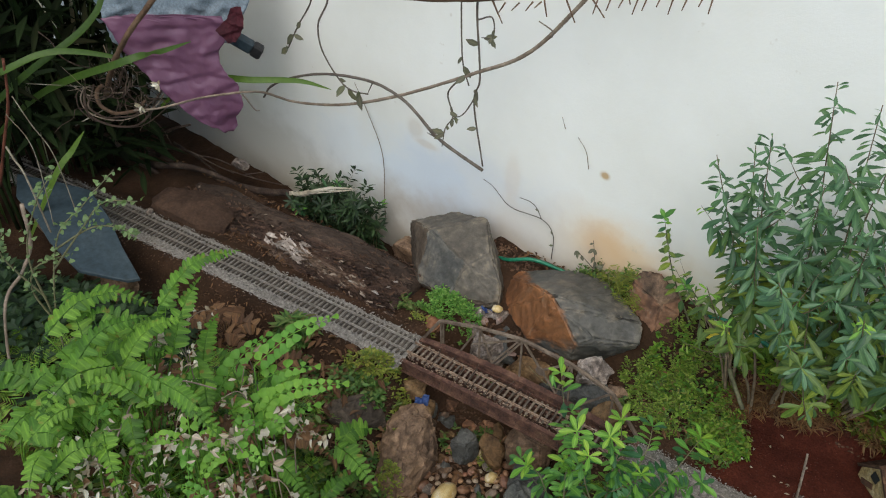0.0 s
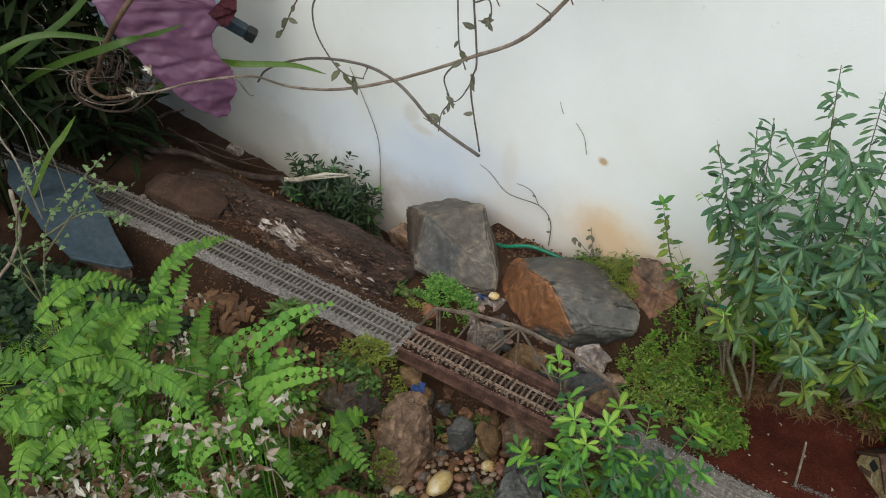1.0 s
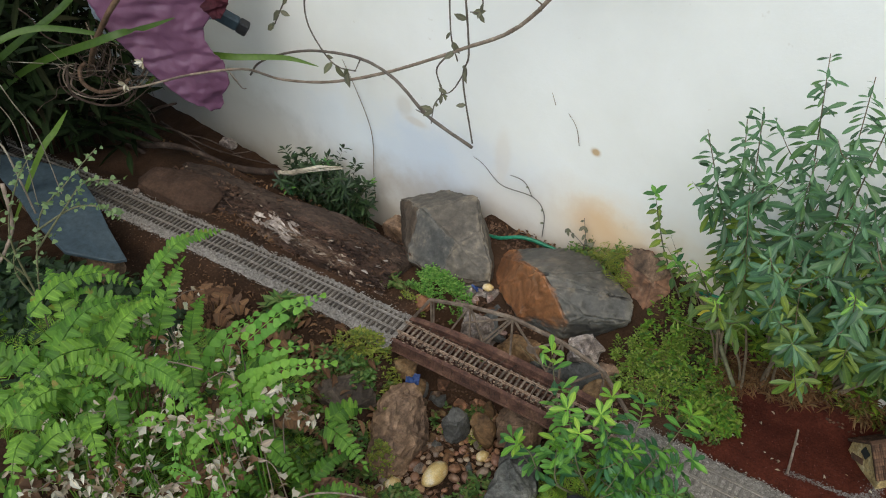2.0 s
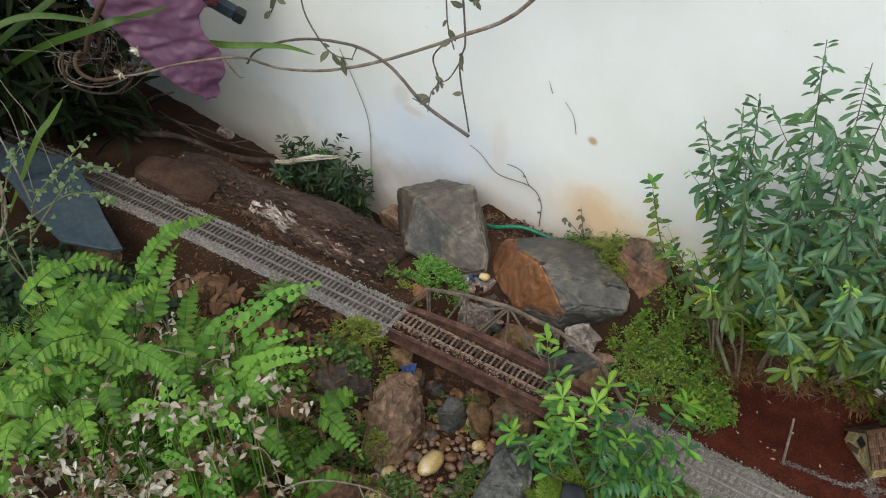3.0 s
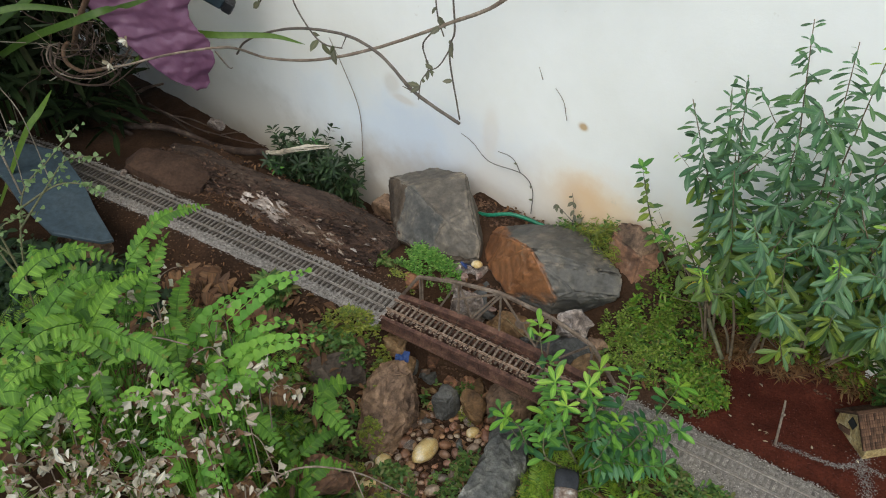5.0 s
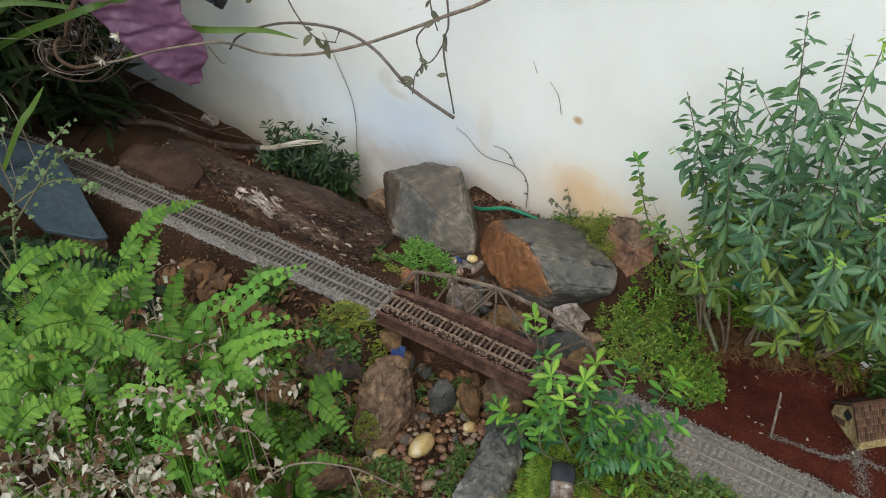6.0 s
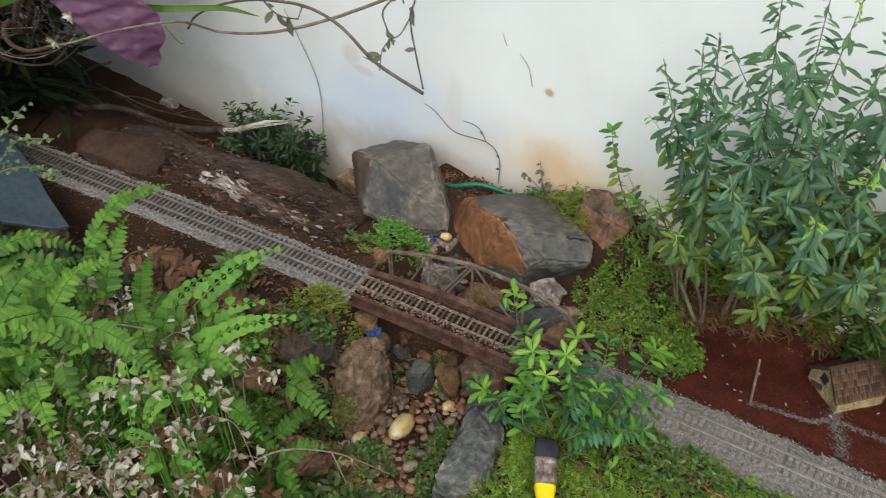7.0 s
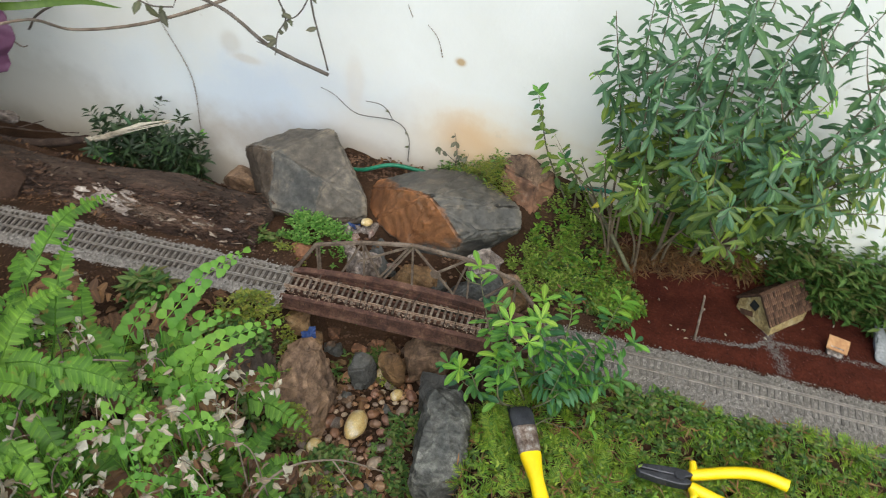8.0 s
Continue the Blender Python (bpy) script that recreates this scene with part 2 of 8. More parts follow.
def pebbles():
    """River pebbles: each one of another brown, red, grey or cream."""
    m, nt, links, p = nodes_of("river_pebble")
    info = nt.new("ShaderNodeObjectInfo")
    col = ramp(nt, links, info.outputs["Random"], [(0.0, (0.085, 0.040, 0.026)), (0.2, (0.20, 0.105, 0.060)), (0.36, (0.12, 0.105, 0.090)), (0.5, (0.25, 0.115, 0.075)), (0.64, (0.34, 0.21, 0.11)), (0.78, (0.11, 0.060, 0.045)), (0.9, (0.38, 0.32, 0.24)), (1.0, (0.20, 0.085, 0.055))])
    tex = noise_tex(nt, links, 2.2, 6)
    col = mix(nt, links, 0.8, col, ramp(nt, links, tex, [(0.3, (0.55, 0.52, 0.5)), (0.7, (1.35, 1.3, 1.25))]), "MULTIPLY")
    links.new(col, p.inputs["Base Color"])
    p.inputs["Roughness"].default_value = 0.38
    bump(nt, links, tex, p, 0.25, 0.02)
    return m


M_PEBBLE = pebbles()
M_PEBBLE_YELLOW = surface("yellow_pebble", [(0.34, (0.62, 0.56, 0.44)), (0.46, (0.55, 0.42, 0.20)), (0.58, (0.50, 0.34, 0.13)), (0.72, (0.64, 0.55, 0.39))], 0.9, 14, 0.28, 0.12, 0.01, coat=0.3)
M_BALLAST = surface("grey_gravel", [(0.3, (0.11, 0.10, 0.092)), (0.5, (0.19, 0.175, 0.16)), (0.7, (0.30, 0.28, 0.255))], 300, 900, 0.9, 0.4, 0.0005, vary=0.5)
M_BALLAST_PALE = surface("pale_grit", [(0.3, (0.13, 0.118, 0.105)), (0.5, (0.22, 0.203, 0.182)), (0.7, (0.35, 0.325, 0.295))], 300, 900, 0.9, 0.4, 0.0005, vary=0.6)
M_RAIL = surface("nickel_rail", [(0.3, (0.30, 0.27, 0.24)), (0.7, (0.46, 0.42, 0.38))], 60, 500, 0.42, 0.2, 0.0003, 0.7)
M_SLEEPER = surface("dark_sleeper", [(0.3, (0.045, 0.036, 0.030)), (0.7, (0.095, 0.080, 0.066))], 90, 600, 0.8, 0.4, 0.0004, vary=0.3)
M_SLEEPER_DUST = surface("dusty_sleeper", [(0.3, (0.105, 0.095, 0.084)), (0.7, (0.18, 0.165, 0.148))], 90, 600, 0.9, 0.4, 0.0004, vary=0.3)
M_RUST = surface("rusty_iron", [(0.3, (0.045, 0.023, 0.018)), (0.5, (0.095, 0.046, 0.034)), (0.66, (0.145, 0.078, 0.054)), (0.82, (0.22, 0.14, 0.10))], 70, 420, 0.85, 0.8, 0.001, veins=0.3)
M_RUST_RAIL = surface("rusty_rail", [(0.3, (0.11, 0.065, 0.045)), (0.5, (0.23, 0.155, 0.11)), (0.7, (0.36, 0.28, 0.22))], 220, 600, 0.7, 0.4, 0.0004)
M_SLEEPER_RUST = surface("rust_dusted_sleeper", [(0.3, (0.075, 0.052, 0.040)), (0.5, (0.135, 0.105, 0.082)), (0.7, (0.21, 0.17, 0.14))], 200, 600, 0.9, 0.4, 0.0004, vary=0.4)
M_CLOD = surface("soil_clod", [(0.3, (0.030, 0.017, 0.011)), (0.5, (0.075, 0.040, 0.024)), (0.7, (0.14, 0.085, 0.055))], 40, 500, 0.95, 0.6, 0.001, vary=0.6)
M_TRUSS = surface("weathered_truss", [(0.3, (0.075, 0.053, 0.040)), (0.55, (0.15, 0.112, 0.085)), (0.8, (0.26, 0.21, 0.165))], 80, 420, 0.85, 0.5, 0.0005)
M_BARK = surface("rotten_bark", [(0.28, (0.018, 0.011, 0.008)), (0.42, (0.050, 0.028, 0.020)), (0.55, (0.095, 0.056, 0.040)), (0.68, (0.16, 0.11, 0.080)), (0.8, (0.22, 0.18, 0.145))], 34, 170, 0.9, 1.0, 0.008, veins=0.75, stretch=(0.22, 1, 1))
M_FLAKE = surface("peeling_bark", [(0.3, (0.15, 0.115, 0.095)), (0.5, (0.28, 0.235, 0.205)), (0.7, (0.42, 0.375, 0.34))], 60, 300, 0.9, 0.6, 0.002, vary=0.35)
M_BRANCH = surface("dark_dead_wood", [(0.3, (0.024, 0.015, 0.011)), (0.5, (0.055, 0.035, 0.026)), (0.7, (0.11, 0.08, 0.062))], 40, 260, 0.9, 0.8, 0.002, veins=0.3)
M_WOOD_PALE = surface("bare_white_wood", [(0.3, (0.22, 0.18, 0.13)), (0.5, (0.42, 0.37, 0.29)), (0.7, (0.58, 0.53, 0.44))], 60, 300, 0.85, 0.6, 0.002, stretch=(0.3, 1, 1))
M_TWIG = surface("grey_twig", [(0.3, (0.13, 0.095, 0.07)), (0.7, (0.29, 0.23, 0.18))], 60, 300, 0.85, 0.4, 0.0006)
M_TWIG_BROWN = surface("brown_branch", [(0.3, (0.075, 0.042, 0.026)), (0.7, (0.17, 0.105, 0.066))], 50, 300, 0.8, 0.4, 0.0008)
M_TWIG_RED = surface("red_brown_stalk", [(0.3, (0.085, 0.026, 0.016)), (0.7, (0.17, 0.060, 0.036))], 50, 300, 0.7, 0.3, 0.0006)
M_TWIG_DARK = surface("dark_vine", [(0.3, (0.065, 0.054, 0.046)), (0.7, (0.15, 0.125, 0.105))], 60, 300, 0.85, 0.4, 0.0005)
M_STEM = surface("green_brown_stem", [(0.3, (0.085, 0.085, 0.045)), (0.7, (0.17, 0.165, 0.09))], 60, 300, 0.7, 0.3, 0.0005)
M_ROOT = surface("reddish_roots", [(0.3, (0.14, 0.06, 0.03)), (0.7, (0.27, 0.13, 0.07))], 60, 300, 0.85, 0.4, 0.0005)
M_LEAF_BUSH = leafage("shrub_leaf", [(0.028, 0.070, 0.034), (0.052, 0.126, 0.062), (0.090, 0.195, 0.098), (0.068, 0.145, 0.046), (0.115, 0.228, 0.122), (0.038, 0.094, 0.050)], 0.34, 0.30, gloss=0.38)
M_LEAF_LOW = leafage("lower_shrub_leaf", [(0.05, 0.11, 0.04), (0.11, 0.19, 0.04), (0.21, 0.28, 0.045), (0.06, 0.125, 0.05), (0.17, 0.23, 0.05), (0.075, 0.15, 0.06)], 0.4, 0.42)
M_LEAF_SPRAY = leafage("blue_green_leaf", [(0.035, 0.12, 0.055), (0.055, 0.17, 0.075), (0.08, 0.21, 0.08)], 0.34, 0.3)
M_LEAF_YELLOW = leafage("yellow_leaf", [(0.55, 0.42, 0.03), (0.48, 0.45, 0.05)], 0.45, 0.35)
M_WEED = leafage("pale_weed_leaf", [(0.13, 0.20, 0.09), (0.19, 0.27, 0.12), (0.10, 0.17, 0.07)], 0.55, 0.3)
M_LEAF_YOUNG = leafage("young_leaf", [(0.13, 0.31, 0.045), (0.18, 0.37, 0.06), (0.26, 0.41, 0.055)], 0.4, 0.4)
M_LEAF_SHRUB = leafage("bright_shrub_leaf", [(0.055, 0.165, 0.040), (0.095, 0.245, 0.048), (0.150, 0.330, 0.058), (0.038, 0.120, 0.045), (0.034, 0.110, 0.052)], 0.38, 0.38)
M_FERN = leafage("fern_green", [(0.038, 0.100, 0.014), (0.076, 0.185, 0.024), (0.118, 0.255, 0.034), (0.052, 0.130, 0.022), (0.155, 0.300, 0.042), (0.092, 0.205, 0.026)], 0.5, 0.4, spot=(0.22, 0.14, 0.04), spotted=0.75, even=0.66, gloss=0.25)
M_FAN = leafage("maidenhair_green", [(0.085, 0.235, 0.034), (0.14, 0.32, 0.050), (0.19, 0.37, 0.055), (0.115, 0.29, 0.05)], 0.5, 0.4, spotted=0.2, even=0.6, gloss=0.25)
M_COVER = leafage("creeper_green", [(0.085, 0.165, 0.024), (0.15, 0.275, 0.034), (0.23, 0.37, 0.048), (0.32, 0.40, 0.06), (0.10, 0.22, 0.04), (0.26, 0.33, 0.06)], 0.55, 0.42)
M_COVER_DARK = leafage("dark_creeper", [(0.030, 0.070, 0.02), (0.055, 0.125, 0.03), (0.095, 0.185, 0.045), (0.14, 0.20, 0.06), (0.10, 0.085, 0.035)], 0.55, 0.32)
M_COVER_BANK = leafage("bank_creeper", [(0.095, 0.165, 0.028), (0.155, 0.255, 0.040), (0.22, 0.33, 0.06), (0.28, 0.34, 0.085), (0.12, 0.21, 0.04), (0.13, 0.125, 0.05)], 0.6, 0.38)
M_COVER_BRIGHT = leafage("bright_moss", [(0.06, 0.16, 0.035), (0.10, 0.25, 0.05), (0.16, 0.32, 0.07), (0.22, 0.36, 0.10)], 0.55, 0.35)
M_COVER_YELLOW = leafage("yellow_moss", [(0.13, 0.18, 0.03), (0.20, 0.25, 0.04), (0.27, 0.27, 0.06), (0.10, 0.17, 0.04), (0.16, 0.12, 0.05)], 0.55, 0.35)
M_STRAP = leafage("strap_leaf", [(0.04, 0.08, 0.012), (0.07, 0.135, 0.02), (0.115, 0.19, 0.03)], 0.45, 0.3)
# near-black leaf colour stands in for the corner's deep shade
M_THICKET = leafage("shaded_thicket_leaf", [(0.006, 0.009, 0.004), (0.010, 0.018, 0.006), (0.017, 0.030, 0.010), (0.014, 0.011, 0.006)], 0.9, 0.1, gloss=0.12)
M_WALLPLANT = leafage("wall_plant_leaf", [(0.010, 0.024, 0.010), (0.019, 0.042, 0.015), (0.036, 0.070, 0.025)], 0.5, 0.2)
M_DRY = leafage("dry_leaf", [(0.28, 0.24, 0.19), (0.44, 0.41, 0.36), (0.62, 0.60, 0.55), (0.22, 0.17, 0.12), (0.38, 0.34, 0.28), (0.70, 0.68, 0.63)], 0.8, 0.3)
M_DRY_PINK = leafage("pinkish_dead_leaf", [(0.22, 0.16, 0.125), (0.36, 0.30, 0.25), (0.50, 0.44, 0.38), (0.16, 0.105, 0.07)], 0.8, 0.3)
M_UNDER = leafage("undergrowth_leaf", [(0.050, 0.12, 0.020), (0.095, 0.22, 0.034), (0.165, 0.32, 0.045), (0.22, 0.34, 0.055), (0.15, 0.14, 0.045)], 0.5, 0.4)
M_SHRUBSTEM = surface("shrub_stem", [(0.3, (0.11, 0.080, 0.050)), (0.7, (0.23, 0.175, 0.115))], 60, 300, 0.75, 0.4, 0.0005)
M_DRY_BROWN = leafage("brown_leaf", [(0.060, 0.030, 0.016), (0.11, 0.055, 0.028), (0.175, 0.095, 0.048), (0.08, 0.045, 0.028)], 0.85, 0.2)
M_STRAW = leafage("orange_brown_straw", [(0.14, 0.065, 0.028), (0.23, 0.12, 0.05), (0.10, 0.050, 0.025), (0.26, 0.17, 0.08)], 0.85, 0.2)
M_VINE_LEAF = leafage("vine_leaf", [(0.085, 0.085, 0.065), (0.13, 0.125, 0.095), (0.10, 0.11, 0.065)], 0.6, 0.25)
M_PURPLE = surface("purple_cloth", [(0.25, (0.088, 0.034, 0.066)), (0.45, (0.125, 0.052, 0.096)), (0.6, (0.150, 0.066, 0.116)), (0.78, (0.19, 0.095, 0.15))], 12, 900, 0.45, 0.08, 0.0003, gloss=0.4, speckle=0.25)
M_MAROON = surface("maroon_cloth", [(0.3, (0.030, 0.004, 0.009)), (0.7, (0.070, 0.009, 0.016))], 30, 400, 0.8, 0.4, 0.001)
M_GREYBLUE = surface("grey_blue_plastic", [(0.3, (0.12, 0.16, 0.20)), (0.7, (0.24, 0.29, 0.34))], 14, 300, 0.55, 0.2, 0.0006)
M_BLACK = plain("black_rubber", (0.02, 0.02, 0.022), 0.5)
M_SLATE = surface("blue_slate", [(0.3, (0.027, 0.043, 0.056)), (0.6, (0.038, 0.058, 0.072)), (0.85, (0.060, 0.078, 0.088))], 9, 120, 0.55, 0.06, 0.0006)
M_HOSE = plain("green_hose", (0.012, 0.15, 0.085), 0.35)
M_BLUE = plain("blue_plastic", (0.025, 0.055, 0.17), 0.45)
M_YELLOW = surface("yellow_plastic", [(0.3, (0.78, 0.53, 0.010)), (0.7, (0.88, 0.64, 0.016))], 40, 500, 0.35, 0.1, 0.0003, gloss=0.5, speckle=0.1)
M_STEEL = surface("blackened_steel", [(0.3, (0.035, 0.036, 0.042)), (0.7, (0.075, 0.076, 0.085))], 60, 500, 0.45, 0.2, 0.0003, 0.6)
M_FERRULE = surface("stained_tin", [(0.3, (0.10, 0.060, 0.045)), (0.5, (0.24, 0.18, 0.15)), (0.7, (0.48, 0.45, 0.42))], 160, 500, 0.45, 0.2, 0.0003, 0.5)
M_BRISTLE = surface("black_bristle", [(0.3, (0.015, 0.017, 0.022)), (0.7, (0.04, 0.043, 0.052))], 80, 900, 0.7, 0.5, 0.0005)
M_PATH = surface("dirty_gravel", [(0.3, (0.075, 0.065, 0.060)), (0.5, (0.13, 0.115, 0.105)), (0.7, (0.22, 0.20, 0.185))], 300, 900, 0.9, 0.4, 0.0005, vary=0.5)
M_THATCH = surface("brown_roof", [(0.3, (0.050, 0.026, 0.016)), (0.6, (0.098, 0.052, 0.031)), (0.8, (0.165, 0.105, 0.066))], 90, 700, 0.9, 0.6, 0.0006, vary=0.5)
M_HUTWALL = surface("cream_card", [(0.3, (0.20, 0.135, 0.055)), (0.5, (0.34, 0.25, 0.11)), (0.75, (0.48, 0.41, 0.25))], 110, 500, 0.85, 0.4, 0.0005, veins=0.4)
M_DARKHOLE = plain("hole_shade", (0.02, 0.022, 0.02), 0.9)
M_ORANGE = surface("orange_card", [(0.3, (0.34, 0.17, 0.08)), (0.5, (0.46, 0.25, 0.12)), (0.7, (0.55, 0.34, 0.18))], 110, 500, 0.75, 0.3, 0.0004, speckle=0.4)
M_GREYBLOCK = surface("grey_concrete", [(0.3, (0.16, 0.17, 0.175)), (0.7, (0.30, 0.31, 0.31))], 30, 400, 0.85, 0.5, 0.001)
M_REDGRIT = surface("red_grit", [(0.3, (0.045, 0.012, 0.008)), (0.6, (0.080, 0.023, 0.015)), (0.8, (0.115, 0.042, 0.030))], 200, 900, 0.95, 0.4, 0.0005, vary=0.5)
# darker copy of M_STRAP with the corner's shade in its colour
M_STRAP_SHADED = leafage("shaded_strap_leaf", [(0.010, 0.022, 0.005), (0.020, 0.042, 0.008), (0.038, 0.072, 0.014)], 0.6, 0.15)
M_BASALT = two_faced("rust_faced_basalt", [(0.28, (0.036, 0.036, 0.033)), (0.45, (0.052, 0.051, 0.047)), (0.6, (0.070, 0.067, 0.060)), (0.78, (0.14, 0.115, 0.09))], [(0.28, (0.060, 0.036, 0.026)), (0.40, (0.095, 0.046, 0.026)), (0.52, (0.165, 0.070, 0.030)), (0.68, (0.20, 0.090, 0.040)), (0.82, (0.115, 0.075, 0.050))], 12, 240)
M_LOGTOP = surface("worn_log_top", [(0.28, (0.022, 0.014, 0.010)), (0.45, (0.046, 0.029, 0.021)), (0.6, (0.075, 0.050, 0.037)), (0.78, (0.12, 0.09, 0.07))], 26, 200, 0.9, 0.9, 0.004, veins=0.5, stretch=(0.35, 1, 1))
M_EARTHLUMP = surface("packed_earth", [(0.28, (0.026, 0.014, 0.009)), (0.5, (0.052, 0.029, 0.019)), (0.75, (0.082, 0.048, 0.032))], 16, 260, 0.95, 0.7, 0.002, veins=0.2)
M_DRYSTALK = surface("dead_stalk", [(0.3, (0.13, 0.105, 0.075)), (0.7, (0.30, 0.27, 0.21))], 50, 300, 0.85, 0.4, 0.0006)

# ---- helpers for shapes ----
def part(name, data, material, parent, label=""):
    """Links a bmesh or a mesh as one object under a thing or a part."""
    if isinstance(data, bmesh.types.BMesh):
        me = bpy.data.meshes.new(name)
        data.to_mesh(me)
        data.free()
        data = me
    if material and not data.materials:
        data.materials.append(material)
    ob = new(name, data)
    if parent:
        ob.parent = parent
        ob.matrix_parent_inverse = parent.matrix_basis.inverted()
    if label:
        ob["label"] = label
    return ob


def thing(name, place, label, category, group="", kind=""):
    """An Empty at the base of a thing, to which its parts are tied."""
    ob = new(name)
    ob.empty_display_size = 0.01
    ob.matrix_basis = Matrix.Translation(place)
    return tagged(ob, label, category, group, kind)


class Soup:
    """Collects many small pieces into one mesh."""

    def __init__(self):
        self.v, self.f, self.n, self.rib = [], [], 0, []

    def add(self, verts, faces, rib=None):
        self.v.append(np.asarray(verts, float))
        self.rib.append(np.zeros(len(verts)) if rib is None else np.asarray(rib, float))
        self.f += [tuple(i + self.n for i in f) for f in faces]
        self.n += len(verts)

    def mesh(self, name, smooth=True, sharp=None):
        me = bpy.data.meshes.new(name)
        me.from_pydata(np.concatenate(self.v).tolist(), [], self.f)
        me.polygons.foreach_set("use_smooth", [smooth] * len(me.polygons))
        if sharp:
            me.set_sharp_from_angle(angle=radians(sharp))
        rib = np.concatenate(self.rib)
        if rib.any():
            me.attributes.new("rib", "FLOAT", "POINT").data.foreach_set("value", rib)
        me.update()
        return me


def unit(v):
    v = np.asarray(v, float)
    return v / max(1e-9, np.linalg.norm(v))


def axes(d, up=(0, 0, 1)):
    """Rows x, y, z of a frame whose x runs along d and whose z is near up."""
    x = unit(d)
    y = np.cross(up, x)
    if np.linalg.norm(y) < 1e-3:
        y = np.cross((1, 0.2, 0), x)
    y = unit(y)
    return np.array([x, y, np.cross(x, y)])


def spline(points, per=8):
    """A smooth line through the points."""
    p = np.asarray(points, float)
    if len(p) == 2:
        return p[0] + (p[1] - p[0]) * np.linspace(0, 1, per + 1)[:, None]
    e = np.vstack([2 * p[0] - p[1], p, 2 * p[-1] - p[-2]])
    out = []
    for i in range(1, len(e) - 2):
        for t in np.linspace(0, 1, per, endpoint=False):
            a, b, c, d = e[i - 1], e[i], e[i + 1], e[i + 2]
            out.append(0.5 * (2 * b + (c - a) * t + (2 * a - 5 * b + 4 * c - d) * t * t + (3 * b - a - 3 * c + d) * t ** 3))
    return np.array(out + [p[-1]])


def tube(soup, line, r0, r1, sides=6, rough=0.0):
    """A tapering round rod along a line, with closed ends."""
    line = np.asarray(line, float)
    n = len(line)
    tang = np.gradient(line, axis=0)
    side = np.cross(tang[0], (0.3, 0.2, 1))
    if np.linalg.norm(side) < 1e-6:
        side = np.array((1.0, 0, 0))
    verts = []
    for i in range(n):
        t = unit(tang[i])
        side = unit(side - t * np.dot(side, t))
        other = np.cross(t, side)
        r = r0 + (r1 - r0) * i / max(1, n - 1)
        for k in range(sides):
            a = 2 * math.pi * k / sides
            q = r * (1 + (random.uniform(-rough, rough) if rough else 0))
            verts.append(line[i] + q * (math.cos(a) * side + math.sin(a) * other))
    faces = [(i * sides + k, i * sides + (k + 1) % sides, (i + 1) * sides + (k + 1) % sides, (i + 1) * sides + k) for i in range(n - 1) for k in range(sides)]
    faces += [tuple(range(sides))[::-1], tuple((n - 1) * sides + k for k in range(sides))]
    soup.add(verts, faces)


def blade(stations, fold=0.25, droop=0.15):
    """A leaf along x, 1 long: stations of (place, half width); it is folded along the midrib and bends down."""
    verts, faces = [], []
    for t, w in stations:
        z = -droop * t * t
        verts += [(t, w, z + fold * w), (t, 0, z), (t, -w, z + fold * w)]
    for i in range(len(stations) - 1):
        a, b = 3 * i, 3 * i + 3
        faces += [(a, a + 1, b + 1, b), (a + 1, a + 2, b + 2, b + 1)]
    return np.array(verts), faces, [0, 1, 0] * len(stations)


LANCE = blade([(0, 0.01), (0.12, 0.05), (0.35, 0.135), (0.6, 0.15), (0.85, 0.075), (1, 0.004)], 0.35, 0.14)
OVAL = blade([(0, 0.03), (0.3, 0.22), (0.65, 0.22), (1, 0.02)], 0.2, 0.15)
NEEDLE = blade([(0, 0.02), (0.4, 0.07), (1, 0.005)], 0.2, 0.2)
PINNA = blade([(0, 0.05), (0.05, 0.29), (0.14, 0.29), (0.2, 0.22), (0.3, 0.245), (0.36, 0.20), (0.46, 0.225), (0.52, 0.18), (0.62, 0.20), (0.68, 0.155), (0.78, 0.16), (0.84, 0.115), (0.93, 0.085), (1, 0.01)], 0.12, 0.22)
SPATULA = blade([(0, 0.012), (0.15, 0.04), (0.4, 0.115), (0.65, 0.165), (0.85, 0.125), (0.95, 0.06), (1, 0.008)], 0.3, 0.22)
CURLED = blade([(0, 0.02), (0.25, 0.16), (0.55, 0.2), (0.8, 0.12), (1, 0.01)], 0.9, 0.45)

TWISTED = blade([(0, 0.03), (0.15, 0.17), (0.4, 0.30), (0.65, 0.26), (0.85, 0.12), (1, 0.02)], 0.6, 0.5)


def fan():
    """A wedge-shaped leaflet with a scalloped outer edge."""
    verts = [(0, 0, 0)]
    for k in range(17):
        a = radians(-50 + k * 6.25)
        r = 0.98 - 0.07 * abs(math.sin(k * 1.57)) + 0.10 * (abs(k - 8) / 8) ** 2 - 0.25 * max(0, abs(k - 8) - 6.5)
        verts.append((r * math.cos(a), r * math.sin(a) * 0.85, 0.07 * math.cos(a * 3) - 0.12 * r * r))
    return np.array(verts), [(0, k, k + 1) for k in range(1, 17)]


FAN = fan()


def shrivelled(seed):
    """A dead wedge-shaped leaflet, crumpled and torn at its rim."""
    r = random.Random(seed)
    verts, n = [(0, 0, 0)], 9
    for ring in (0.5, 1.0):
        for k in range(n):
            a = radians(-58 + 116 * k / (n - 1))
            q = ring * (r.uniform(0.62, 1.08) if ring == 1 else r.uniform(0.9, 1.1))
            verts.append((q * math.cos(a), 0.55 * q * math.sin(a), ring * r.uniform(-0.18, 0.18) + 0.7 * abs(math.sin(a)) * ring - 0.3 * ring))
    faces = [(0, k, k + 1) for k in range(1, n)] + [(k, k + n, k + n + 1, k + 1) for k in range(1, n)]
    return np.array(verts), faces


WITHERED = [shrivelled(k) for k in range(6)]


